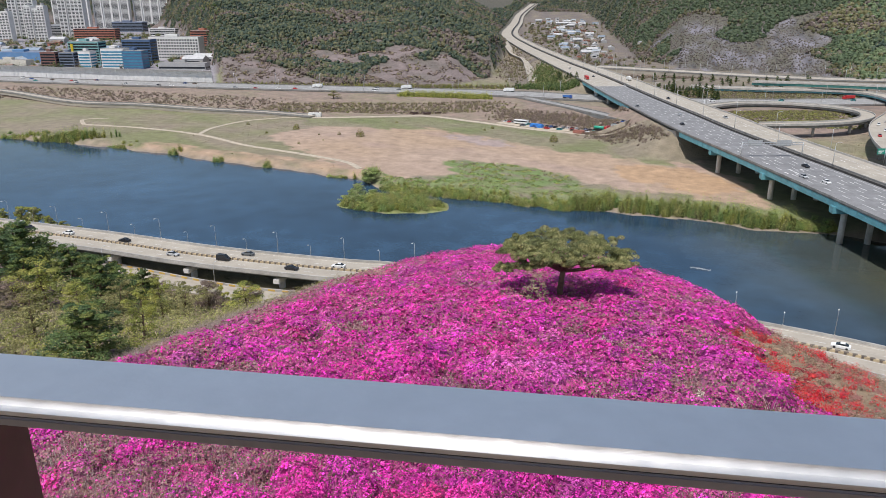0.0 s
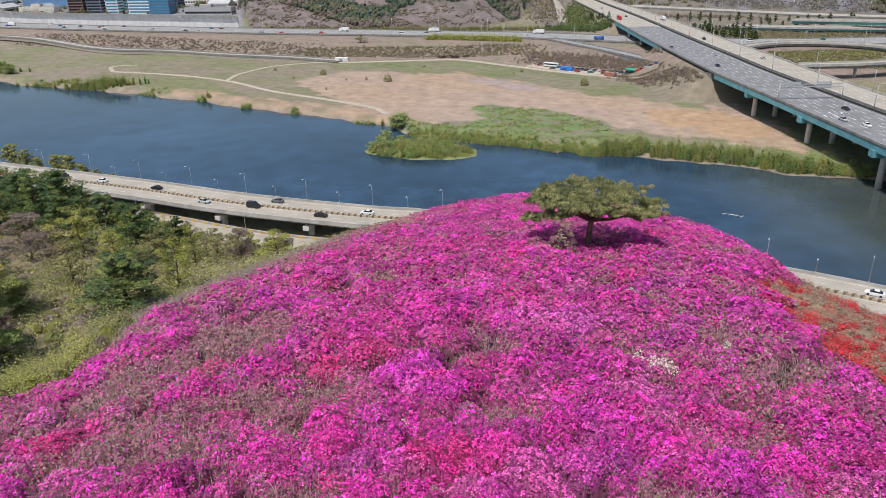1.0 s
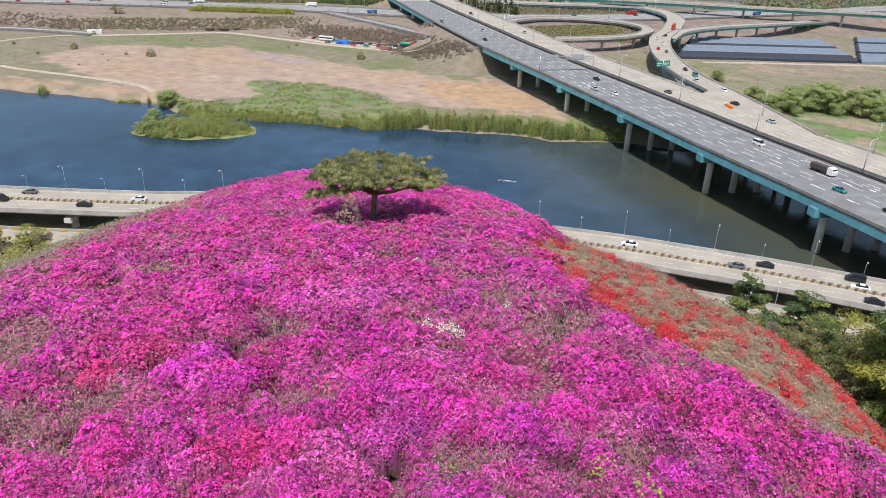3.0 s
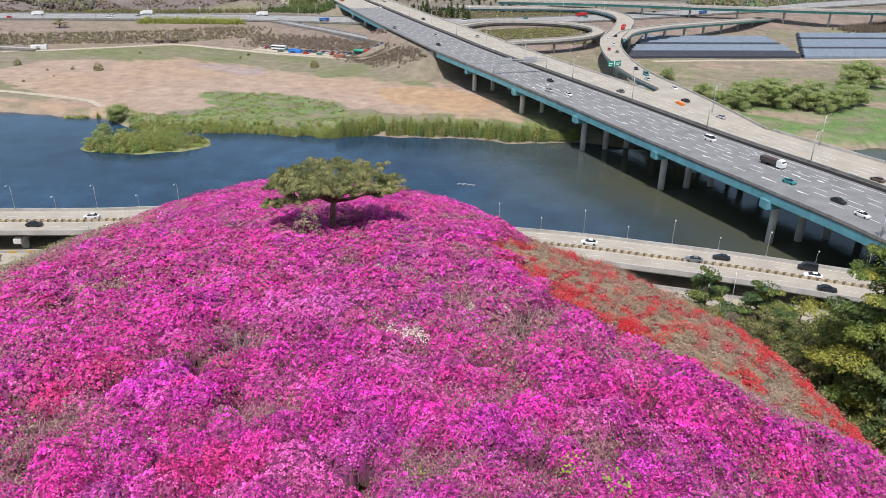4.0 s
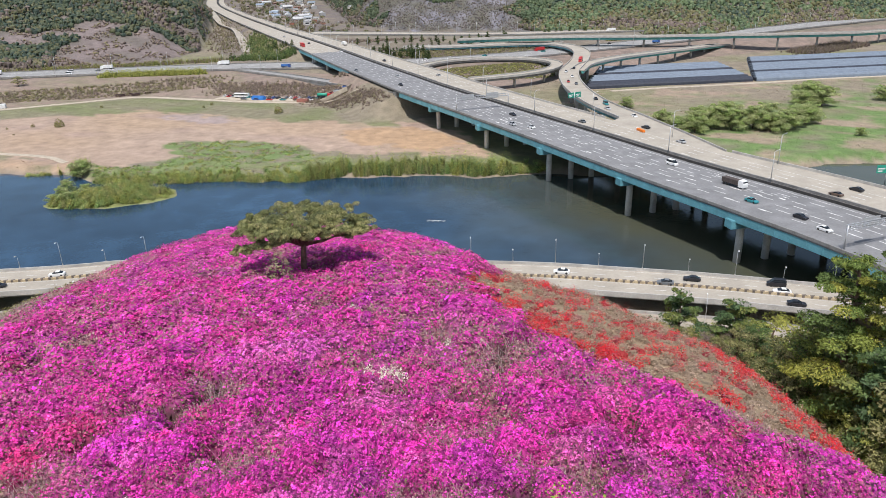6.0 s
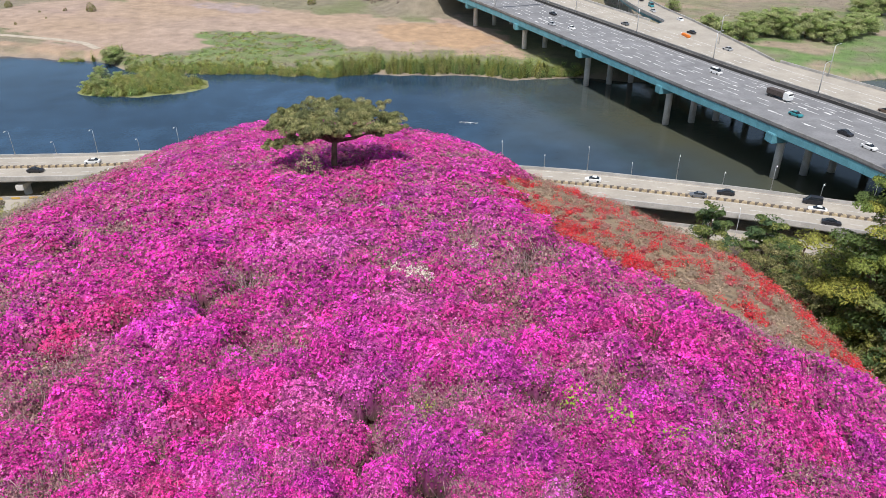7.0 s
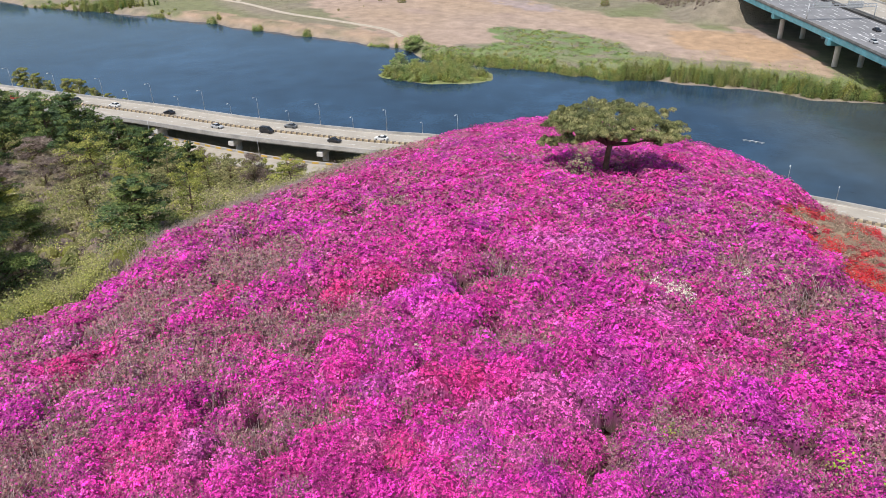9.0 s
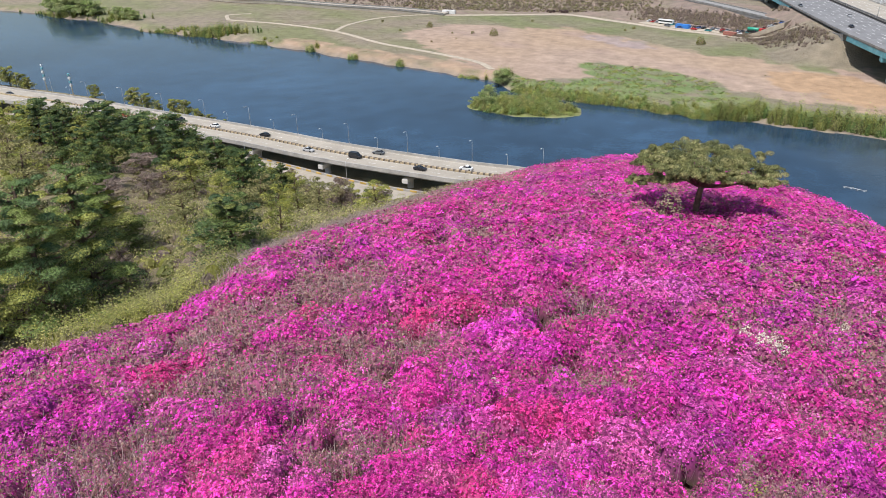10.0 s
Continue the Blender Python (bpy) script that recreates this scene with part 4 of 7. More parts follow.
# the great expressway bridge and its road into the valley
expr_c = resample(list(zip(EXPR_X, EXPR_Y, EXPR_Z)), 10)
half = np.interp(expr_c[:, 1], EXPR_Y, EXPR_HALF)
expr = thing("expressway", Matrix(), "ten-lane expressway bridge on teal steel girders", "expressway", kind="structure")
cut = int(np.argmin(np.abs(expr_c[:, 1] - 640)))
part("asphalt_carriageway", ribbon(expr_c[:cut + 1], -half[:cut + 1], 3.4, 0.0, -0.5), M_asphalt, expr, "worn grey asphalt carriageway")
part("concrete_carriageway", ribbon(expr_c[cut:], -half[cut:], 3.4, 0.0, -0.5), M_concroad, expr, "pale concrete carriageway")
part("concrete_carriageway", ribbon(expr_c, 6.2, half, 0.003, -0.5), M_concroad, expr, "pale concrete carriageway")
part("median_trough", ribbon(expr_c, 3.403, 6.197, -0.25, -0.5), M_black, expr)
part("median_barrier", ribbon(expr_c, 3.0, 3.38, 0.95, 0.004), M_black, expr, "dark median barrier")
part("median_barrier", ribbon(expr_c, 6.25, 6.6, 0.95, 0.004), M_concdark, expr)
part("parapet", ribbon(expr_c, -half - 0.2, -half + 0.2, 0.95, 0.004), M_concdark, expr)
merge = (expr_c[:, 1] < 228, expr_c[:, 1] > 292)
for k in merge:
    part("parapet", ribbon(expr_c[k], half[k] + 0.003, half[k] + 0.4, 0.95, -0.7), M_conc, expr)
span = expr_c[(expr_c[:, 1] < 432)]
hs = np.interp(span[:, 1], EXPR_Y, EXPR_HALF)
over = expr_c[(expr_c[:, 1] > 520) & (expr_c[:, 1] < 690)]
for s_ in (span, over):
    h_ = np.interp(s_[:, 1], EXPR_Y, EXPR_HALF)
    for o in (0.05, 7.0, 14.0, 21.0):
        part("girder", ribbon(s_, -h_ + o, -h_ + o + 1.6, -0.502, -3.0), M_teal, expr, "teal painted steel girder")
    for o in (2.6, 9.0, 16.0):
        part("girder", ribbon(s_, h_ - o - 1.6, h_ - o, -0.502, -3.0), M_teal, expr, "teal painted steel girder")
    rib = mesh_of(box(-0.12, -0.14, -2.9, 0.12, 0.0, -0.55, 0.02), "stiffener", M_teal)
    for p, h, (nx, ny) in along(s_, 6.0):
        w = float(np.interp(p[1], EXPR_Y, EXPR_HALF)) - 0.05
        piece("stiffener", rib, expr, Matrix.Translation((p[0] - nx * w, p[1] - ny * w, p[2])) @ Matrix.Rotation(h + math.pi, 4, "Z"))
bcap = mesh_of(box(-1.9, -13.5, -2.3, 1.9, 17.0, 0.6, 0.2), "pier_cap", M_teal)
bcap2 = mesh_of(box(-1.0, -9.5, -2.0, 1.0, 9.5, 0, 0.2), "pier_cap", M_concdark)
bcol = mesh_of(tube([(0, 0, -16), (0, 0, -2), (0, 0, 0)], [1.2, 1.2, 1.25], 20), "pier", M_pier)
for y in (61.5, 115, 168.9, 221.7, 274.7, 329.4, 383.8):
    x = float(np.interp(y, EXPR_Y, EXPR_X))
    first_x = 164 - 0.0973 * (y - 169)
    th = Matrix.Rotation(-0.10, 4, "Z")
    piece("pier_cap", bcap, expr, Matrix.Translation((first_x + 11, y - 2.2, 15.0)) @ th @ Matrix.Rotation(math.pi / 2 - math.pi / 2, 4, "Z") @ Matrix.Rotation(math.pi / 2, 4, "Z"))
    piece("pier_cap", bcap2, expr, Matrix.Translation((first_x + 41, y + 2, 15.0)) @ th @ Matrix.Rotation(math.pi / 2, 4, "Z"))
    for o in (0, 10.5, 20.5, 34, 44):
        piece("pier", bcol, expr, Matrix.Translation((first_x + o, y - 0.1 * o, 13.2)))
for y in (560, 600, 640):
    x = float(np.interp(y, EXPR_Y, EXPR_X))
    for o in (-22, -10, 2, 14, 22):
        piece("pier", bcol, expr, Matrix.Translation((x + o, y, 15.0)))
part("abutment", box(132, 428, 0, 188, 432, 17.4, 0.2), M_concdark, expr)
sel = expr_c[expr_c[:, 1] < 1200]
q = []
for o in (-20.5, -16.9, -13.3, -9.7, -6.1, -2.5):
    q += dashes(sel, (o,), 5.0, 12.5, 0.35, 0.012, 3 * abs(o) % 7)
q += dashes(sel, (1.0,), 10.02, 10, 0.25, 0.013) + dashes(sel, (10.5, 14.2, 18.0), 5.0, 14.0, 0.3, 0.016) + dashes(sel, (7.6, 21.5), 10.02, 10, 0.2, 0.017)
# worn block markings on the asphalt
mg = np.random.default_rng(5)
for k in range(80):
    p, h, (nx, ny) = along(sel, 400, mg.uniform(0, 300))[0]
    q += dashes(np.array([p - (math.cos(h), math.sin(h), 0), p + (math.cos(h), math.sin(h), 0)]), (mg.uniform(-22, 0),), mg.uniform(1.5, 4), 99, mg.choice([0.25, 0.4, 0.8]), 0.014)
ob = new("lane_marking", joined_quads("lane_marking", q, M_mark))
ob.parent = expr
patch = mat("patched_asphalt", (0.20, 0.20, 0.20), 0.85, var=0.2, scale=0.3)
q = []
for k in range(60):
    p, h, (nx, ny) = along(sel, 400, mg.uniform(0, 260))[0]
    q += dashes(np.array([p - (math.cos(h), math.sin(h), 0), p + (math.cos(h), math.sin(h), 0)]), (mg.uniform(-22, 0),), mg.uniform(4, 14), 99, mg.uniform(2, 3.4), 0.006 + 0.0005 * k / 60)
ob = new("asphalt_patch", joined_quads("asphalt_patch", q, patch))
ob.parent = expr
post = mesh_of(tube([(0, 0, 0), (0, 0, 1.5)], [0.06, 0.05], 6), "median_post", M_steel)
for k, (p, h, (nx, ny)) in enumerate(along(expr_c, 9.0, 20)):
    if p[1] > 440 and k < 90:
        piece("median_post", post, expr, Matrix.Translation((p[0] + nx * 4.8, p[1], p[2] - 0.25)))


def sign_gantry(x0, x1, y, z, panel):
    """A lattice sign bridge from x0 to x1 over a carriageway."""
    ob = thing("sign_gantry", Matrix.Translation((x0, y, z)), "grey lattice sign gantry across the expressway", "sign gantry", "sign gantries")
    w = x1 - x0
    part("post", tube([(0, 0, 0), (0, 0, 7.2)], [0.25, 0.2], 10), M_steel, ob)
    part("post", tube([(w, 0, 0), (w, 0, 7.2)], [0.25, 0.2], 10), M_steel, ob)
    bm = bmesh.new()
    for dy in (-0.5, 0.5):
        for dz in (6.0, 7.2):
            add_box(bm, 0, dy - 0.09, dz - 0.09, w, dy + 0.09, dz + 0.09)
    for k in range(int(w / 1.5)):
        add_box(bm, k * 1.5, -0.5, 6.0, k * 1.5 + 0.1, 0.5, 6.1)
        add_box(bm, k * 1.5, -0.56, 6.0, k * 1.5 + 0.12, -0.44, 7.2)
        add_box(bm, k * 1.5, 0.44, 6.0, k * 1.5 + 0.12, 0.56, 7.2)
    part("truss", bm, M_steel, ob)
    for a, b in panel:
        part("sign_panel", box(a, 0.6, 5.2, b, 0.72, 8.2, 0.03), M_steel, ob)
    return ob


sign_gantry(141.5, 171, 352, 18.0, [(3, 10), (17, 24)])
sign_gantry(163.5, 196, 131, 18.0, [(6, 12)])


def road_sign(x, y, z, panels, turn):
    ob = thing("road_sign", pose(x, y, z, 0, 0, turn), "green direction sign on a steel post", "road sign", "direction signs")
    part("post", tube([(0, 0, 0), (0, 0, 7.5)], [0.16, 0.12], 10), M_steel, ob)
    for a, b in panels:
        s = part("sign_panel", box(a, -0.12, 4.6, b, -0.02, 7.4, 0.03), M_sign, ob)
        part("writing_bars", box(a + 0.4, -0.14, 5.9, b - 0.6, -0.122, 6.4), M_white, s)
        part("writing_bars", box(a + 0.4, -0.14, 5.1, b - 1.4, -0.122, 5.5), M_white, s)


road_sign(203, 338, 17.6, [(-4.2, -0.3), (0.3, 4.2)], 8)
road_sign(222.5, 168, 18, [(-3.6, -0.2)], -20)


def viaduct(name, pts, width, label, girder, step=26, road=M_concroad, depth=2.2, joins=0):
    """A ramp on two girders; its first joins metres (by y) spread over to the expressway beside it, with no parapet between."""
    c = resample(pts, 5)
    ob = thing(name, Matrix(), label, "ramp", kind="structure")
    w = width / 2
    side_x = np.interp(c[:, 1], EXPR_Y, np.array(EXPR_X) + EXPR_HALF)
    wide = np.where(c[:, 1] < joins, np.minimum(-w, side_x - 2 - c[:, 0]), -w)
    part("deck", ribbon(c, wide, w, 0.0, -0.45), road, ob)
    k = c[:, 1] > joins if joins else np.ones(len(c), bool)
    part("parapet", ribbon(c[k], -w - 0.35, -w - 0.003, 0.9, -0.6), M_conc, ob)
    part("parapet", ribbon(c, w + 0.003, w + 0.35, 0.9, -0.6), M_conc, ob)
    part("girder", ribbon(c, -w + 0.7, -w + 2.2, -0.452, -depth), girder, ob)
    part("girder", ribbon(c, w - 2.2, w - 0.7, -0.452, -depth), girder, ob)
    if step:
        for p, h, (nx, ny) in along(c, step, 9):
            g0 = gz(p[0], p[1])
            if p[2] - g0 > 3.2:
                part("pier", tube([(p[0], p[1], g0 - 0.5), (p[0], p[1], p[2] - depth + 0.02)], [0.95, 0.95], 12), M_conc, ob)
    return ob


viaduct("ramp_1", [(200.6, 228, 17.985), (206.8, 262, 17.975), (213, 300, 17.8), (221, 345, 17.0), (240, 400, 16), (268, 455, 15.4), (306, 505, 15), (338, 555, 14.6), (352, 600, 14), (346, 634, 13.5), (318, 652, 13), (270, 668, 12.5), (222, 690, 12)], 13, "curving pale concrete interchange ramp on teal girders", M_teal, joins=296)
viaduct("ramp_2", [(279, 462, 15.2), (304, 488, 15), (345, 510, 14.4), (397, 529, 13.2), (440, 545, 11.8), (478, 562, 10.2), (515, 578, 7.6), (550, 592, 5.0), (585, 604, 3.4)], 10, "pale concrete slip ramp curving away on green girders", M_green)
viaduct("ramp_3", [(190, 560, 12.0), (225, 580, 12), (258, 578, 12), (286, 560, 12), (297, 534, 12), (289, 510, 12), (268, 492, 12), (240, 484, 12), (205, 482, 12)], 8.5, "tight loop ramp on concrete piers round a grassy island", M_concdark, 30)
viaduct("flyover", [(280, 690, 16), (330, 655, 18), (385, 618, 19), (440, 585, 19), (500, 562, 18.6), (560, 545, 17.5), (640, 540, 15), (740, 560, 12)], 10, "long flyover on green steel girders and concrete piers", M_green, 42, depth=2.8)


def flat_road(name, pts, width, label, road=M_asphalt, lines=(), depth=1.2):
    c = resample(pts, 8)
    ob = thing(name, Matrix(), label, "road", kind="structure")
    part("carriageway", ribbon(c, -width / 2, width / 2, 0.0, -depth), road, ob)
    if lines:
        o = new("lane_marking", joined_quads("lane_marking", dashes(c, lines, 5, 12, 0.3, 0.02), M_mark))
        o.parent = ob
    part("guard_rail", ribbon(c, -width / 2 - 0.3, -width / 2 - 0.05, 0.75, -0.5), M_concdark, ob)
    part("guard_rail", ribbon(c, width / 2 + 0.05, width / 2 + 0.3, 0.75, -0.5), M_concdark, ob)
    return c


M_greyroad = mat("grey_concrete_road", (0.27, 0.265, 0.255), 0.85, var=0.14, scale=0.1)
far_c = flat_road("road_1", [(-900, 960, 10.1), (-485, 800, 10.1), (-243, 730, 10.1), (-105, 698, 10.1), (36, 662, 10.1), (120, 628, 10.1), (200, 602, 10.1), (300, 596, 10.1), (420, 612, 10.1), (600, 640, 10.3), (900, 690, 10.6)], 34, "wide grey expressway running across the valley", M_greyroad, (-12, -8, -4, 4, 8, 12))
far2_c = flat_road("road_2", [(170, 880, 13), (259, 811, 13), (340, 752, 13), (420, 722, 13), (562, 690, 13), (764, 740, 13), (950, 800, 13)], 26, "pale road along the foot of the wooded mountain", M_concroad, (-6, 0, 6), 6)
slip_c = flat_road("road_3", [(60, 640, 9.9), (98, 568, 9.9), (118, 520, 10.6), (131, 470, 13.5), (136, 430, 16.4)], 9, "slip road climbing to the expressway", M_greyroad, (), 2.5)
side_c = flat_road("road_4", [(-560, 760, 8), (-443, 722, 7.2), (-333, 646, 6.4), (-265, 627, 6.2), (-204, 603, 5.8), (-148, 587, 5.2), (-108, 572, 4.5)], 8, "narrow pale service road at the foot of the embankment", M_concroad, (), 3)
M_dirt = mat("dirt_track", (0.42, 0.36, 0.28), 0.95, var=0.2, scale=0.3, bump=0.4, bump_scale=3)


def track(name, pts, width, label):
    """A beaten track that hugs the ground."""
    c = resample([(x, y, 0) for x, y in pts], 3)
    c[:, 2] = ground_z(c[:, 0], c[:, 1]) + 0.18
    k = np.ones(7) / 7
    c[3:-3, 2] = np.convolve(c[:, 2], k, "valid")
    tagged(part(name, ribbon(c, -width / 2, width / 2, 0.0, -0.5), M_dirt), label, "path", kind="structure")


track("path_1", [(-108, 570), (-65, 574), (-21, 577), (18, 551), (50, 524), (80, 503), (114, 481), (150, 462)], 5.5, "pale dirt track along the foot of the embankment")
track("path_2", [(-275, 545), (-224, 528), (-174, 500), (-140, 470), (-117, 452), (-65, 416), (-50, 395)], 3.6, "pale dirt footpath along the river plain")
track("path_3", [(-174, 500), (-172, 528), (-159, 555), (-135, 570), (-112, 573)], 3.2, "curving dirt footpath across dry grass")
track("path_4", [(-275, 545), (-285, 566), (-268, 572)], 3.0, "short dirt footpath")
track("path_5", [(292, 438), (380, 420), (480, 401), (620, 372), (760, 340)], 5.0, "pale dirt track beside the greenhouses")
track("path_6", [(250, 410), (262, 430), (278, 446)], 3.5, "dirt track down to the meadow")

# tall lamps along the far roads
lamp_far = street_lamp(11.0, 2.4, "tall pale street lamp beside the far expressway", 0.16, 1, False)
first = True
for c, off, step in ((far_c, 18.5, 42), (far_c, -18.5, 46), (far2_c, -15, 24), (far2_c, 15, 33), (expr_c, 28.5, 55), (expr_c, 4.8, 48)):
    for p, h, (nx, ny) in along(c, step, 30):
        if c is expr_c:
            w = float(np.interp(p[1], EXPR_Y, EXPR_HALF)) - 0.9 if off > 20 else off
            if p[1] > 1000:
                continue
        else:
            w = off
        m = Matrix.Translation((p[0] + nx * w, p[1] + ny * w, p[2] - (0.3 if c is not expr_c else 0.0))) @ Matrix.Rotation(h + (math.pi if off > 0 else 0), 4, "Z")
        if first:
            lamp_far.matrix_basis, first = m, False
        else:
            copy_thing(lamp_far, m)

# the older road that joins the expressway in the valley mouth
flat_road("road", [(84, 760, gz(84, 760) + 0.9), (93, 880, gz(93, 880) + 0.9), (97, 980, gz(97, 980) + 0.9), (90, 1080, gz(90, 1080) + 0.9), (86, 1200, gz(86, 1200) + 0.9), (88, 1310, gz(88, 1310) + 0.9)], 9, "pale older road running beside the expressway", M_concroad)

# ---- trees and shrubs ----
PINE = np.array([(0.085, 0.130, 0.050), (0.125, 0.165, 0.056), (0.068, 0.108, 0.050), (0.185, 0.205, 0.065)])
OLIVE = np.array([(0.295, 0.280, 0.115), (0.240, 0.235, 0.095), (0.345, 0.315, 0.145), (0.190, 0.192, 0.080)])
SPRING = np.array([(0.345, 0.355, 0.080), (0.275, 0.300, 0.075), (0.400, 0.385, 0.110), (0.225, 0.250, 0.072)])
GREEN = np.array([(0.165, 0.245, 0.075), (0.215, 0.290, 0.092), (0.132, 0.200, 0.064)])
BARE = np.array([(0.270, 0.205, 0.170), (0.330, 0.260, 0.215), (0.215, 0.165, 0.140), (0.300, 0.260, 0.150)])


def clump(g, c, rx, rz, n, size, flat=0.0, thin=0.42):
    """Leaves or needle tufts round a centre, over and under."""
    u = g.normal(size=(n, 3))
    u /= np.linalg.norm(u, axis=1)[:, None]
    u[:, 2] = np.where(u[:, 2] < -0.3, -u[:, 2], u[:, 2])
    p = u * (g.uniform(0.45, 1.0, n) ** 0.5)[:, None] * np.array((rx, rx, rz)) + c
    nrm = u * (1 - flat) + (0, 0, 0.25 + flat) + g.normal(0, 0.45, (n, 3))
    nrm /= np.linalg.norm(nrm, axis=1)[:, None]
    t = np.cross(nrm, g.normal(size=(n, 3)))
    t /= np.linalg.norm(t, axis=1)[:, None]
    b = np.cross(nrm, t)
    s = (size * g.uniform(0.6, 1.4, n))[:, None]
    return np.stack([p + t * s, p + b * s * thin, p - t * s, p - b * s * thin], 1)


def tree_meshes(seed, height, spread, crown_low, limbs, pal, per, size, lean=0.0, flat=0.6, trunk=0.16, top=0.75, tip=1.0, thin=0.42, pad=0.0):
    """Trunk with limbs, and a crown of clumps at the limbs' ends and along them."""
    g = np.random.default_rng(seed)
    bm = bmesh.new()
    n = 6
    tp = []
    for k in range(n + 1):
        f = k / n
        tp.append(Vector((lean * height * f * f + 0.10 * trunk * 8 * math.sin(3 * f + seed), 0.8 * trunk * math.sin(4.3 * f + seed * 2), height * top * f)))
    add_tube(bm, tp, [trunk * (1.25 - 0.95 * k / n) for k in range(n + 1)], 9)
    Q, C = [], []
    for i in range(limbs):
        f = crown_low + (1 - crown_low) * (i + g.uniform(0, 0.8)) / limbs
        f = min(f, 0.98)
        start = tp[min(n, int(f * n))].lerp(tp[min(n, int(f * n) + 1)], (f * n) % 1)
        az = i * 2.4 + g.uniform(-0.5, 0.5)
        reach = spread * g.uniform(0.6, 1.05) * (1.0 if flat > 0.5 else 1.1 - tip * 0.75 * (f - crown_low) / (1 - crown_low))
        rise = (height - start.z) * g.uniform(0.45, 0.85) if flat > 0.5 else reach * g.uniform(0.05, 0.5)
        mid = start + Vector((math.cos(az) * reach * 0.5, math.sin(az) * reach * 0.5, rise * 0.65))
        end = start + Vector((math.cos(az) * reach, math.sin(az) * reach, rise))
        add_tube(bm, [start, mid, end], [trunk * 0.45 * (1.1 - 0.5 * f), trunk * 0.26, trunk * 0.08], 6)
        for k in range(3):
            p = (start.lerp(mid, 0.75), mid.lerp(end, 0.45), end)[k]
            j = Vector(g.normal(0, reach * 0.13, 3))
            r = reach * g.uniform(0.28, 0.44)
            q = clump(g, np.array(p + Vector((j.x, j.y, j.z * 0.3))), r, r * (pad or (0.45 if flat > 0.5 else 0.7)), per, size, flat * 0.5, thin)
            Q.append(q)
            C.append(np.tile(pal[g.integers(len(pal))], (per, 1)) * g.uniform(0.45, 1.5, (per, 1)))
    q = clump(g, np.array((tp[-1].x, tp[-1].y, height * 0.93)), spread * 0.38, height * 0.08, per, size, 0.0, thin)
    Q.append(q)
    C.append(np.tile(pal[0], (per, 1)) * g.uniform(0.7, 1.25, (per, 1)))
    v = np.vstack(Q).reshape(-1, 3)
    return mesh_of(bm, "trunk", M_wood), arrays("crown", v, np.arange(len(v)).reshape(-1, 4), np.vstack(C), M_leaf)


def plant_tree(name, meshes, m, label, group=""):
    ob = thing(name, m, label, name.replace("_", " "), group)
    for nm, me in zip(("trunk", "crown"), meshes):
        o = new(nm, me)
        o.parent = ob
    return ob


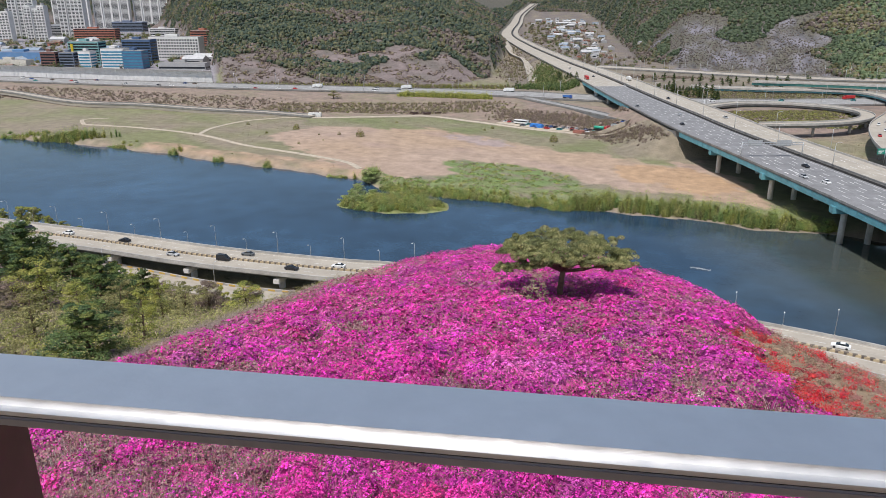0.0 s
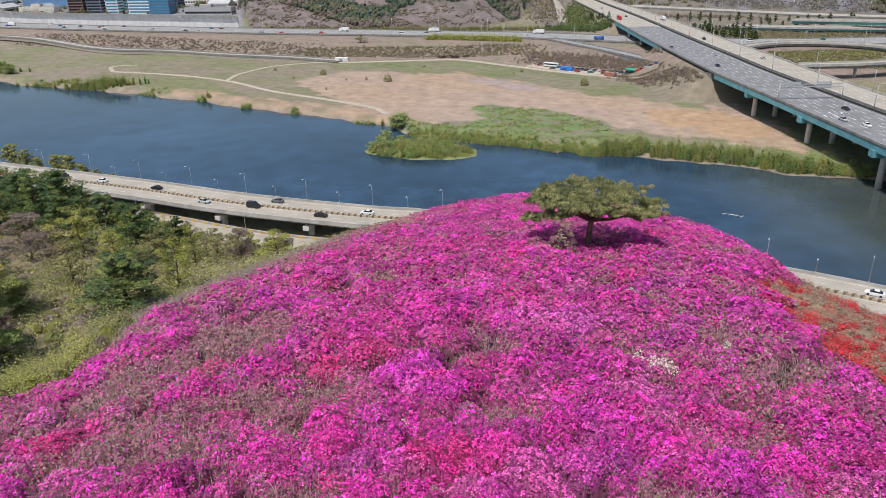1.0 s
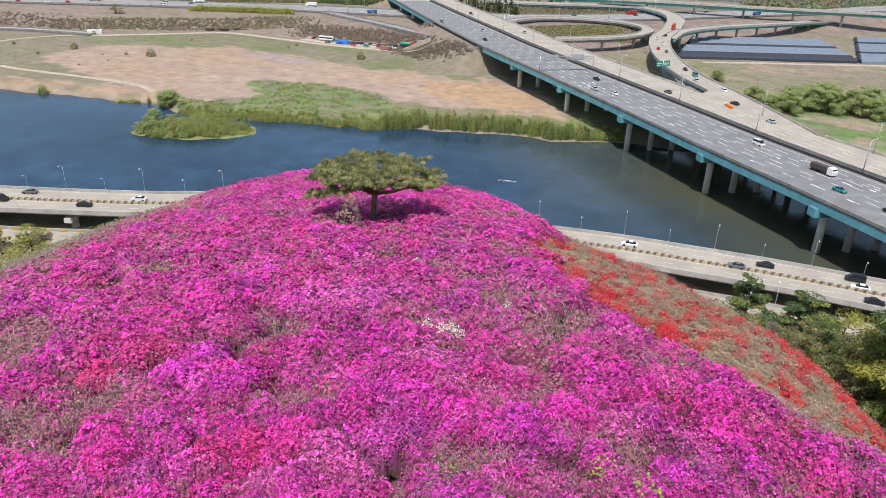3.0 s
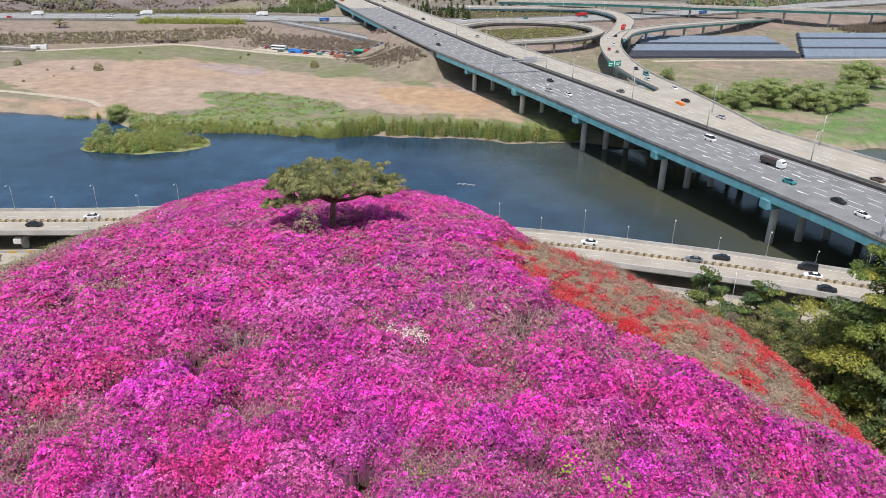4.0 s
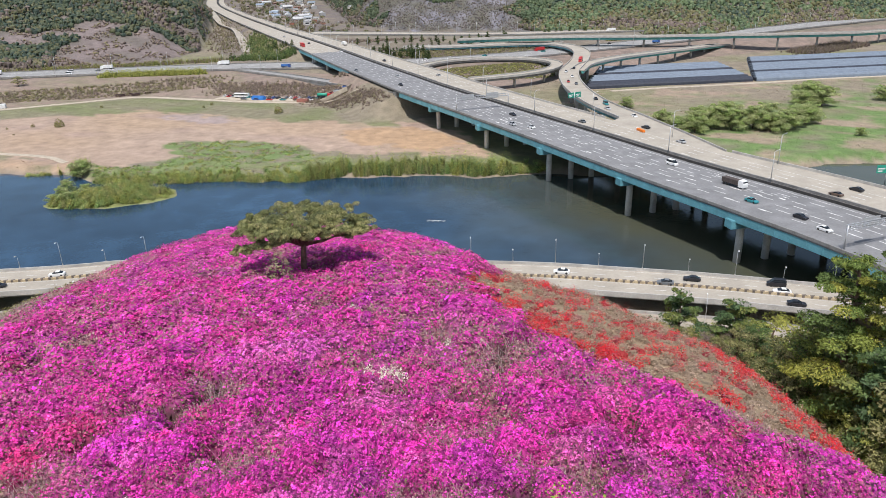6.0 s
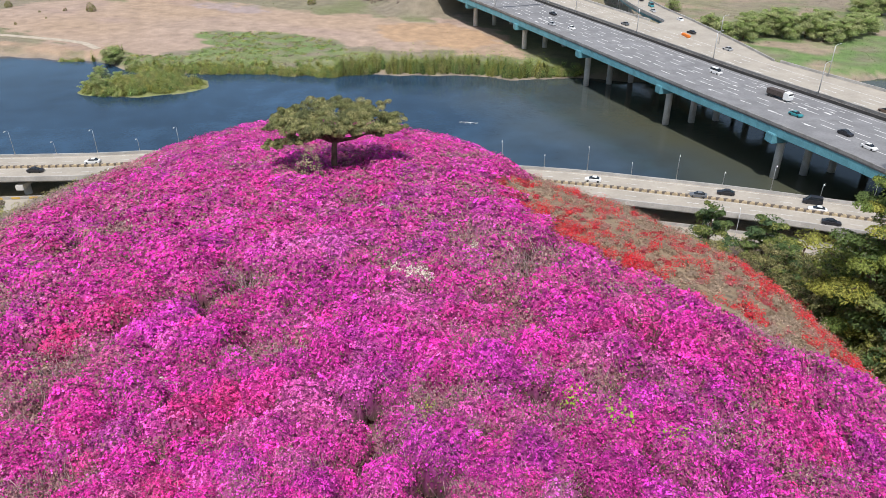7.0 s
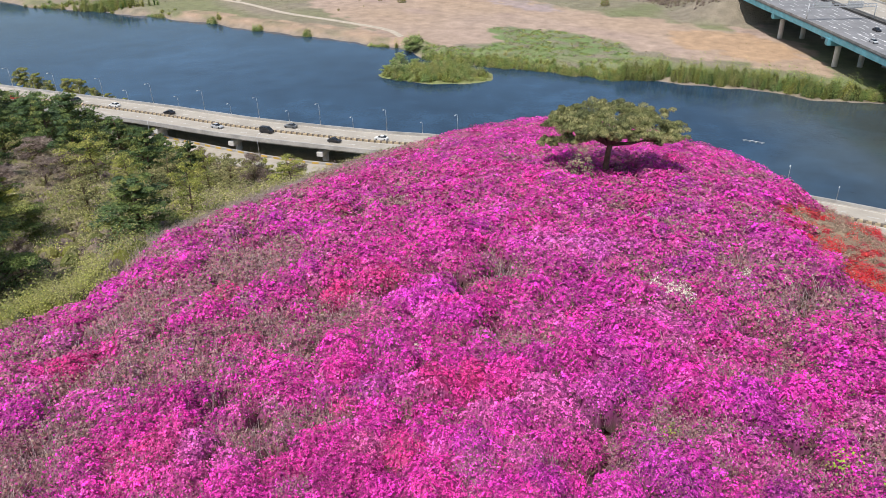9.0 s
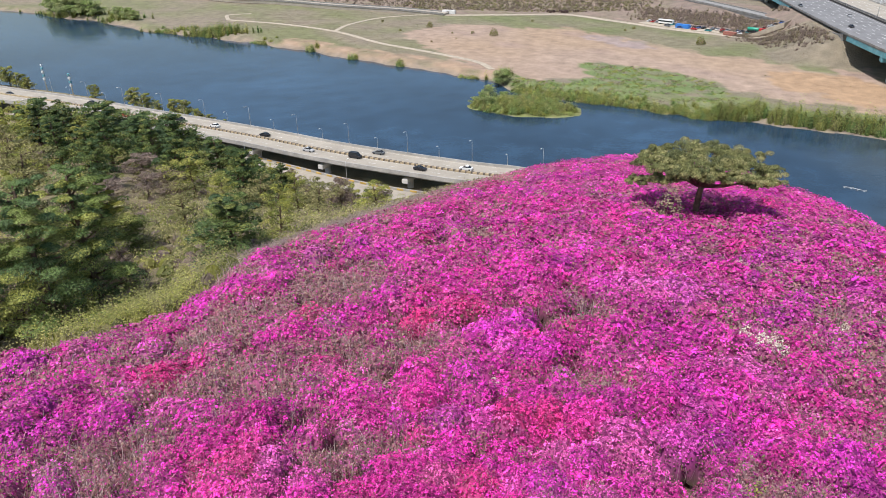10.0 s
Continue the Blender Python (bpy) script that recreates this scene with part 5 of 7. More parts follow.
# the lone umbrella pine on the brow
def lone_pine():
    g = np.random.default_rng(41)
    x, y = 7.9, 51.2
    ob = thing("pine_tree", Matrix.Translation((x + 0.25, y, gz(x, y) - 0.4)), "solitary spreading pine with a flat olive-green crown", "pine tree")
    bm = bmesh.new()
    add_tube(bm, [(0, 0, 0), (-0.05, 0, 1.2), (0.05, 0.05, 2.4), (0.15, 0, 3.3), (0.2, 0.1, 4.3)], [0.30, 0.23, 0.21, 0.17, 0.08], 10)
    Q, C = [], []
    heads = [(-3.7, 0.2, 4.7, 0.8), (-2.9, -1.3, 4.9, 0.9), (-2.6, 1.8, 5.0, 1.1), (-1.3, -2.0, 4.9, 0.9), (-1.0, 0.2, 5.2, 1.2), (-0.4, 2.9, 5.0, 1.2), (0.6, -2.0, 4.9, 0.9), (0.9, -0.6, 5.1, 1.3), (1.4, 2.0, 5.1, 1.3), (2.5, -1.8, 4.5, 0.9), (2.9, 0.6, 4.7, 1.2), (3.4, 2.4, 4.6, 1.0), (4.2, -0.9, 4.0, 0.9), (4.7, 0.9, 4.2, 0.9), (-2.1, 0.0, 5.1, 1.1), (-3.5, 0.9, 5.0, 0.9), (2.0, -0.2, 5.0, 1.1)]
    skirts = [(-4.4, -0.3, 3.5, 0.6), (-3.0, -1.3, 4.1, 0.7), (-1.9, -1.6, 4.3, 0.7), (3.1, -1.2, 4.0, 0.7), (1.5, -1.6, 4.4, 0.6), (0.1, -1.8, 4.4, 0.6), (4.2, -0.4, 3.9, 0.5), (2.5, 1.5, 4.2, 0.8), (-2.4, 1.6, 4.3, 0.8)]
    for k, (hx, hy, hz, r) in enumerate(heads + skirts):
        s = Vector((0.1 * math.cos(k), 0.1 * math.sin(k), 2.9 + 0.05 * (k % 20)))
        e = Vector((hx, hy, hz))
        mid = s.lerp(e, 0.5) + Vector((0, 0, 0.2 * math.sin(k * 2.1)))
        add_tube(bm, [s, mid, e], [0.11, 0.07, 0.025], 7)
        for j in range(30):
            c = np.array(e) + g.normal(0, r * 0.52, 3) * (1, 1, 0.26) - (0, 0, 0.15)
            n = 130
            q = clump(g, c, r * 0.34, r * 0.22, n, 0.085, -0.2, 0.3)
            q[:, 0] += (0, 0, 0.05)
            Q.append(q)
            base = np.array([(0.30, 0.30, 0.125), (0.24, 0.255, 0.105), (0.38, 0.365, 0.165), (0.17, 0.185, 0.08)])[g.integers(4)]
            C.append(np.tile(base, (n, 1)) * g.uniform(0.45, 1.5, (n, 1)))
    part("trunk", bm, M_wood, ob)
    v = np.vstack(Q).reshape(-1, 3)
    o = new("crown", arrays("crown", v, np.arange(len(v)).reshape(-1, 4), np.vstack(C), M_leaf))
    o.parent = ob
    sh = new("shrub", bush_mesh("shrub", 900, 0.06, 0.95, 2.3, [(0.34, 0.26, 0.16), (0.27, 0.24, 0.14), (0.22, 0.22, 0.12), (0.30, 0.25, 0.17)], 8, 0.2))
    sh.matrix_basis = pose(5.9, 48.6, gz(5.9, 48.6) - 0.05) @ Matrix.Diagonal((1.1, 1.1, 1.1, 1))
    tagged(sh, "pale dry twiggy shrub at the foot of the lone pine", "shrub")


lone_pine()

big_pines = [tree_meshes(s, 10, 3.3, 0.06, 40, PINE * (1.9, 1.7, 1.1), 380, 0.075, 0.02, 0.3, 0.2, 0.97, 1.0, 0.36, 0.38) for s in (1, 2, 3)]
olive_pines = [tree_meshes(s, 10, 3.3, 0.06, 40, PINE * (2.1, 2.0, 1.8), 380, 0.075, 0.02, 0.3, 0.2, 0.97, 1.0, 0.36, 0.38) for s in (1, 2, 3)]
mid_pines = [tree_meshes(s, 7.5, 2.9, 0.06, 26, PINE * (1.3, 1.3, 1.2), 130, 0.12, 0.04, 0.4, 0.17, 0.94, 0.95, 0.4, 0.5) for s in (4, 5, 6)]
spring_trees = [tree_meshes(s, 7, 2.7, 0.08, 14, SPRING, 115, 0.095, 0.02, 0.2, 0.13, 0.85, 0.7) for s in (7, 8, 9)]
olive_trees = [tree_meshes(s, 6.5, 2.8, 0.08, 14, OLIVE, 115, 0.095, 0.02, 0.2, 0.13, 0.85, 0.7) for s in (10, 11)]
bare_trees = [tree_meshes(s, 6.5, 2.6, 0.2, 16, BARE, 62, 0.28, 0.02, 0.1, 0.11, 0.9, 0.7, 0.11) for s in (12, 13)]
far_kinds = [[tree_meshes(s, 7.5, 2.9, 0.12, 20, PINE * (1.0, 0.95, 0.9), 50, 0.22, 0.05, 0.4, 0.17, 0.94, 0.95, 0.5, 0.5) for s in (4, 5, 6)], [tree_meshes(s, 7, 2.7, 0.2, 11, SPRING, 44, 0.20, 0.02, 0.2, 0.13, 0.85, 0.7) for s in (7, 8)],
             [tree_meshes(s, 6.5, 2.8, 0.2, 11, OLIVE, 44, 0.20, 0.02, 0.2, 0.13, 0.85, 0.7) for s in (10, 11)], [tree_meshes(s, 6.5, 2.6, 0.2, 14, BARE, 50, 0.36, 0.02, 0.1, 0.11, 0.9, 0.7, 0.13) for s in (12, 13)]]
tg = np.random.default_rng(21)
KINDS = [("pine_tree", mid_pines, "dark green pine on the wooded hillside"), ("spring_tree", spring_trees, "young broadleaf tree in fresh yellow-green leaf"),
         ("broadleaf_tree", olive_trees, "olive-green broadleaf tree on the wooded hillside"), ("bare_tree", bare_trees, "leafless grey-brown tree on the wooded hillside")]


# the trees of the wood that stand out: kind, place, width, height
WOOD_TREES = [(0, -29.9, 53.3, 6.8, 5.0), (1, -53.4, 87.1, 7.6, 7.1), (1, -45.8, 81.5, 4.7, 4.9), (2, -41.8, 56.5, 7.1, 4.2), (0, -91.4, 120, 12, 9.0), (0, -75, 109, 10.8, 9.4), (0, -75.5, 120.3, 9.3, 10), (0, -106.8, 125.7, 12, 8.3), (0, -69, 122.8, 8.1, 8.3), (2, -62.9, 68.1, 9.5, 9.2), (2, -53.6, 126.1, 8.5, 6),
              (1, -91.4, 97.2, 9.7, 10), (3, -55.6, 72.4, 7.5, 4.2), (3, -57, 86.6, 7.7, 4.2), (0, -82, 128, 9, 9), (0, -97, 132, 10, 9), (3, -66, 95, 7, 5), (2, -38, 72, 6, 5), (2, -33, 82, 7, 5.5), (1, -26, 84, 6, 5)]


def hillside_wood():
    """Trees down the spur at the left, kept clear of the roads."""
    placed = []
    tries = 0
    while len(placed) < 250 and tries < 9000:
        tries += 1
        a = tg.uniform(-64, -11)
        R = np.interp(a, BEARING, BROW_AT)
        r = math.sqrt(tg.uniform((R + 9) ** 2, 340**2))
        x, y = r * math.sin(math.radians(a)), r * math.cos(math.radians(a))
        if np.min(np.hypot(low_c[:, 0] - x, low_c[:, 1] - y)) < 9 or y > np.interp(x, *ROADSIDE) - 27 or (a > -18 and r < R + 30):
            continue
        if any((x - p) ** 2 + (y - q_) ** 2 < (2.2 + r / 60) ** 2 for p, q_ in placed):
            continue
        z = gz(x, y)
        if z < 2 or any((x - p[1]) ** 2 + (y - p[2]) ** 2 < (p[3] * 0.5 + 2) ** 2 for p in WOOD_TREES):
            continue
        if not (-41 < a < -24 and r > 100) and tg.uniform() < 0.35:
            continue
        placed.append((x, y))
        w = wave(np.array([x]), np.array([y]), 24, 2)[0] + tg.normal(0, 0.45)
        w += -1.1 if -41 < a < -24 and r > 100 else 0.65
        k = 0 if w < -0.60 else (1 if w < 0.25 else (2 if w < 0.7 else 3))
        name, ms, label = KINDS[k]
        if r > 130:
            ms = far_kinds[k]
        s = tg.uniform(0.7, 1.15) * (0.8 if r < 75 else (1.0 if r < 120 else 1.3)) * (1.15 if k == 0 else 0.9)
        top = 94 - r * math.tan(math.radians(np.interp(a, [-64, -48, -40, -32, -28, -24, -18, -11], [11.5, 11.8, 12.6, 15.4, 17.6, 19.4, 20.8, 22.0])))
        s = min(s, (top - z) / 7.3)
        if s < 0.35:
            continue
        plant_tree(name, ms[len(placed) % len(ms)], pose(x, y, z - 0.1, 0, 0, tg.uniform(0, 360)) @ Matrix.Diagonal((s, s, s * tg.uniform(0.9, 1.1), 1)), label, "hillside trees")


hillside_wood()
for k, (kind, x, y, w_, h_) in enumerate(WOOD_TREES):
    name, ms, label = KINDS[kind]
    plant_tree(name, ms[k % len(ms)], pose(x, y, gz(x, y) - 0.1, 0, 0, 83 * k) @ Matrix.Diagonal((w_ / 5.2, w_ / 5.2, h_ / 6.8, 1)), label, "hillside trees")
for k, (a, r, s) in enumerate([(-40.2, 54, 1.12), (-43.6, 50, 1.12), (-47.5, 52, 1.2), (-54, 55, 1.2)]):
    x, y = r * math.sin(math.radians(a)), r * math.cos(math.radians(a))
    plant_tree("pine_tree", olive_pines[k % 3], pose(x, y, gz(x, y) - 0.1, 0, 0, 70 * k) @ Matrix.Scale(s, 4), "tall olive-green pine just beyond the azaleas", "big pines")
right_spots = [(52.6, 46, 1.36, 0), (56.6, 46, 1.6, 1), (60.5, 50, 1.3, 2), (50.2, 56, 0.85, 1), (56.5, 58, 1.3, 2), (54.0, 42, 0.5, 3), (56.5, 40, 0.55, 3), (47.6, 60, 1.25, 3), (44.6, 62, 1.0, 4)]
for k, (a, r, s, kind) in enumerate(right_spots):
    x, y = r * math.sin(math.radians(a)), r * math.cos(math.radians(a))
    if kind == 4:
        plant_tree("pine_tree", mid_pines[0], pose(x, y, gz(x, y) - 0.1, 0, 0, 30) @ Matrix.Diagonal((1.2, 1.2, s, 1)), "slender olive-green conifer below the dry slope", "slope trees")
    elif kind < 3:
        plant_tree("pine_tree", big_pines[kind], pose(x, y, gz(x, y) - 0.1, 0, 0, 40 + 75 * k) @ Matrix.Scale(s, 4), "big dense dark green pine beside the dry slope", "big pines")
    else:
        plant_tree("spring_tree", spring_trees[k % 3], pose(x, y, gz(x, y) - 0.1, 0, 0, 75 * k) @ Matrix.Scale(s, 4), "yellow-green leafy tree below the big pine", "slope trees")
for k in range(80):
    a = tg.uniform(36, 60)
    r = np.interp(a, BEARING, BROW_AT) + (tg.uniform(5, 22) if k < 50 else tg.uniform(22, 60))
    x, y = r * math.sin(math.radians(a)), r * math.cos(math.radians(a))
    z = gz(x, y)
    top = 94 - r * math.tan(math.radians(np.interp(a, [36, 39, 42, 46, 49, 52, 60], [26.4, 26.6, 26.3, 25.6, 25.0, 24.0, 23])))
    s = min((top - z) / 7.2, 1.4) * tg.uniform(0.75, 1.0)
    if s > 0.35:
        name, ms, label = KINDS[(0, 2, 0 if a > 45 else 3, 2, 1)[k % 5]]
        plant_tree(name, ms[k % len(ms)], pose(x, y, z - 0.1, 0, 0, 61 * k) @ Matrix.Scale(s, 4), label, "slope trees")
for a, r, s in ((40.4, 84, 1.25), (44.6, 82, 0.95)):
    x, y = r * math.sin(math.radians(a)), r * math.cos(math.radians(a))
    plant_tree("pine_tree", mid_pines[1], pose(x, y, gz(x, y) - 0.1, 0, 0, 20) @ Matrix.Scale(s, 4), "slender pine standing in front of the viaduct", "slope trees")


def scrub(name, label, x, y, z, w, h, pal, per, size, seed, grow=None):
    """Low growth as one mass: leaf tufts for the green kinds, thin upright twigs for the brown ones."""
    g = np.random.default_rng(seed)
    protos = [tuft_parts(per, size, g) for _ in range(8)]
    twigs = []
    for p, o in [tuft_parts(per, size, g) for _ in range(8)]:
        d = p * (0.5, 0.5, 0.6) + (0, 0, 0.5) + g.normal(0, 0.3, p.shape)
        d *= size * 2.6 / np.linalg.norm(d, axis=1)[:, None]
        sd = np.c_[g.normal(0, size * 0.17, (per, 2)), np.zeros(per)]
        twigs.append((p * g.uniform(0.5, 1.0, (per, 1)), np.stack([-sd, sd, d + sd * 0.4, d - sd * 0.4], 1)))
    cores = [core(g) for _ in range(6)]
    V, T = [], []
    for i in range(len(x)):
        c = pal[g.integers(len(pal))]
        bare = c[0] > c[1] * 1.12
        p, o = (twigs if bare else protos)[g.integers(8)]
        f = 1.0 if grow is None else grow[i]
        sc, at = np.array((w[i], w[i], h[i])), np.array((x[i], y[i], z[i] - 0.05))
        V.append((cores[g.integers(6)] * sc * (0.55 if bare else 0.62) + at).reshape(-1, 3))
        V.append(((p * sc * g.uniform(0.75, 1.15, (per, 1)))[:, None] + o * f + at).reshape(-1, 3))
        # inner dome at 0.6 of the leaf tone, shade between tufts painted in
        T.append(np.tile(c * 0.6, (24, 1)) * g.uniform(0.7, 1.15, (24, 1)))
        T.append((c + (pal[g.integers(len(pal))] - c) * 0.3) * g.uniform(0.6, 1.35, (per, 1)))
    v = np.vstack(V)
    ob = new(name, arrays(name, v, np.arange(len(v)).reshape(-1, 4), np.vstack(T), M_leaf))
    tagged(ob, label, name.replace("_", " "), kind="stuff")


# undergrowth on the spur
n = 4000
a = np.radians(rng.uniform(-66, -8, n))
r = np.sqrt(rng.uniform(33**2, 250**2, n))
r[:2200] = np.sqrt(rng.uniform(33**2, 90**2, 2200))
x, y = r * np.sin(a), r * np.cos(a)
ok = (x < np.interp(y, *AZALEA_LEFT) - 0.3) & (y < np.interp(x, *ROADSIDE) - 46) & (r > 34) & (((x + 39) / 5) ** 2 + ((y - 43.5) / 7) ** 2 > 1)
x, y, r = x[ok], y[ok], r[ok]
s = 0.35 + r / 130 + rng.uniform(0, 0.4, len(x))
near = np.clip((np.hypot(x, y) - np.interp(np.degrees(np.arctan2(x, y)), BEARING, BROW_AT)) / 10, 0.25, 1)
cols = np.vstack([OLIVE * 1.6, SPRING * 1.35, BARE * 1.7, BARE * 1.6 + (0.02, 0.0, 0.03), BARE * 1.9, OLIVE * 1.5, SPRING * 1.2])
scrub("undergrowth", "olive, yellow-green and leafless brown shrubs on the hillside", x, y, ground_z(x, y), s * 1.3, s * 1.35 * near, cols, 50, 0.11, 31, r / 75)
# yellow-green thicket along the azaleas' left edge
n = 460
y = rng.uniform(26, 42, n)
x = np.interp(y, *AZALEA_LEFT) - np.abs(rng.normal(0.5, 3.6, n))
ok = (x > -33.5 + rng.normal(0, 0.4, n)) & (y > 31.5)
x, y = x[ok], y[ok]
s = rng.uniform(0.8, 1.5, len(x))
scrub("thicket", "light yellow-green thicket beside the azaleas", x, y, ground_z(x, y), s, s * rng.uniform(1.2, 2.4, len(x)), np.vstack([SPRING * 1.15, SPRING * 1.3, OLIVE * 1.45, BARE * 1.4]), 170, 0.055, 32)
n = 80
y = rng.uniform(32.5, 43, n)
x = np.minimum(np.interp(y, *AZALEA_LEFT), -25.2) - rng.uniform(0.6, 6.0, n)
w_ = rng.uniform(0.6, 1.1, n) * (1.0 + 0.5 * np.clip(wave(x, y, 2.2, 4), -0.7, 1))
scrub("thicket", "tall yellow-green bushes in a thicket beside the azaleas", x, y, ground_z(x, y), w_, w_ * rng.uniform(1.7, 2.6, n), np.vstack([SPRING * 1.05, SPRING * 1.2, OLIVE * 1.4, SPRING * 1.1, BARE * 1.3]), 380, 0.06, 38)
n = 150
a, r = rng.uniform(0, 6.28, n), np.sqrt(rng.uniform(0, 1, n))
x, y = -39 + 5 * r * np.cos(a), 43.5 + 7 * r * np.sin(a)
scrub("leafless_shrubs", "grey-brown leafless shrubs in the shaded hollow under the pines", x, y, ground_z(x, y), rng.uniform(0.4, 0.9, n), rng.uniform(0.8, 2.0, n), np.vstack([BARE * 1.1, BARE * 0.9]), 120, 0.07, 39)
for k, (x, y, h_) in enumerate([(-36.5, 41.5, 0.6), (-38.2, 44.5, 0.7), (-40.0, 40.6, 0.55), (-41.5, 46.0, 0.75), (-36.2, 46.4, 0.6), (-39.5, 48.5, 0.7)]):
    plant_tree("bare_tree", bare_trees[k % 2], pose(x, y, gz(x, y) - 0.1, 0, 0, 77 * k) @ Matrix.Diagonal((h_ * 0.7, h_ * 0.7, h_, 1)), "grey leafless tree in the shaded hollow", "hollow trees")
plant_tree("pine_tree", big_pines[1], pose(-42, 53, gz(-42, 53) - 0.1, 0, 0, 25) @ Matrix.Diagonal((1.0, 1.0, 0.8, 1)), "broad dark pine shading the hollow", "big pines")
# grey leafless azaleas fading out along the left edge
n = 1900
y = rng.triangular(28, 50, 72, n)
x = np.interp(y, *AZALEA_LEFT) + rng.normal(-0.2, 2.9, n)
scrub("leafless_azaleas", "pale grey-mauve leafless azalea twigs along the thicket", x, y, ground_z(x, y), rng.uniform(0.4, 0.9, n), rng.uniform(0.5, 1.25, n), np.array([(0.50, 0.39, 0.38), (0.45, 0.31, 0.34), (0.54, 0.44, 0.38), (0.47, 0.40, 0.30)]), 90, 0.05, 35)
# right foot scrub
n = 1800
a = np.radians(rng.uniform(26, 64, n))
r = np.sqrt(rng.uniform(36**2, 170**2, n))
x, y = r * np.sin(a), r * np.cos(a)
ok = (r > np.interp(np.degrees(a), BEARING, BROW_AT) + 5) & (y < np.interp(x, *ROADSIDE) - 34)
x, y, r = x[ok], y[ok], r[ok]
s = 0.4 + r / 160 + rng.uniform(0, 0.4, len(x))
scrub("undergrowth", "brown and olive shrubs below the dry slope", x, y, ground_z(x, y), s * 1.2, s, np.vstack([OLIVE, OLIVE, BARE, BARE, SPRING * 0.8]), 72, 0.10, 33, r / 75)

# river bank willows and reeds
bankg = np.random.default_rng(8)


def bank_bushes():
    X, Y, W, H = [], [], [], []
    for k in range(760):
        x = bankg.uniform(-36, 158)
        d = abs(bankg.normal(0, 3.0)) + 1.0
        thick = 1.5 if 54 < x < 143 else 0.6
        if bankg.uniform() > thick + 0.15:
            continue
        X.append(x), Y.append(float(bank_line(np.array([x]))[0]) + d + (2 if x > 70 else 0))
        W.append(bankg.uniform(1.0, 2.2)), H.append(bankg.uniform(2.2, 6.0) * thick)
    for k in range(420):
        t, q_ = bankg.uniform(0, 6.28), math.sqrt(bankg.uniform(0, 1))
        x, y = -27 + 24 * q_ * math.cos(t), 330 + 11 * q_ * math.sin(t) - 2.4 * q_ * math.cos(t)
        if x > -10 and y < 326:
            h = 0.5
        else:
            h = bankg.uniform(1.2, 4.2)
        X.append(x), Y.append(y), W.append(bankg.uniform(0.9, 2.0)), H.append(h)
    for cx, cy, n_, sp, hh in ((-258, 491, 170, 26, 8.5), (-172, 447, 14, 5, 5), (-139, 426, 10, 4, 4), (-105, 411, 10, 4, 3.5), (-62, 384, 10, 4, 2.2), (-41, 381, 26, 7, 5.5), (-22, 352, 14, 6, 3), (5, 346, 16, 10, 3), (40, 330, 14, 8, 3.5), (-300, 504, 40, 25, 4), (-215, 470, 20, 10, 3), (-370, 545, 50, 25, 6), (-430, 566, 80, 40, 7)):
        for k in range(n_):
            x = cx + bankg.normal(0, sp * 0.5)
            X.append(x), Y.append(max(cy + bankg.normal(0, 2.5), float(bank_line(np.array([x]))[0]) + 0.8)), W.append(bankg.uniform(0.9, 2.0)), H.append(hh * bankg.uniform(0.4, 1.0))
    x, y, w, h = (np.array(v) for v in (X, Y, W, H))
    scrub("riverside_bushes", "fresh green willows and reeds along the river bank", x, y, np.maximum(ground_z(x, y), -0.1), w, h, np.vstack([GREEN * 1.5, GREEN * 1.2, SPRING * 1.05, OLIVE * 1.35, SPRING * 0.9]), 110, 0.25, 34)


bank_bushes()
# low weeds in broken patches on the green stretch of the plain
n = 2600
x, y = bankg.uniform(-36, 100, n), bankg.uniform(338, 418, n)
w_ = wave(x, y, 5, 3) + 0.6 * wave(x, y, 14, 5)
ok = (w_ > -0.1) & (y > bank_line(x) + 6) & (inside(x, y, GREENS) | (y < bank_line(x) + 24 + 6 * wave(x, y, 20, 2))) & (bankg.uniform(size=n) < 0.9)
x, y = x[ok], y[ok]
scrub("weeds", "low fresh green weeds in broken patches on the plain", x, y, ground_z(x, y), bankg.uniform(0.6, 2.2, len(x)), bankg.uniform(0.25, 0.7, len(x)), np.vstack([GREEN * 1.75, SPRING * 1.15, GREEN * 1.4, BARE * 1.6]), 24, 0.24, 41)
round_bush = [bush_mesh("bush", 400, 0.24, 2.0, 3.4, [(0.17, 0.17, 0.04), (0.14, 0.15, 0.04), (0.20, 0.19, 0.05)], 50 + k, 0.1) for k in range(2)]
for k, (x, y, s) in enumerate([(-110, 520, 1.1), (-76, 497, 0.6), (-61, 491, 1.35), (-98, 467, 0.4), (67, 471, 1.35), (-90, 497, 0.35), (-128, 505, 0.5), (-84, 478, 0.3), (-150, 540, 0.6), (-40, 545, 0.5), (30, 520, 0.6), (24, 512, 0.5)]):
    ob = new("bush", round_bush[k % 2])
    ob.matrix_basis = pose(x, y, gz(x, y) - 0.1, 0, 0, 33 * k) @ Matrix.Diagonal((s, s, s, 1))
    tagged(ob, "small round bush standing alone in the dry field", "bush", "field bushes")
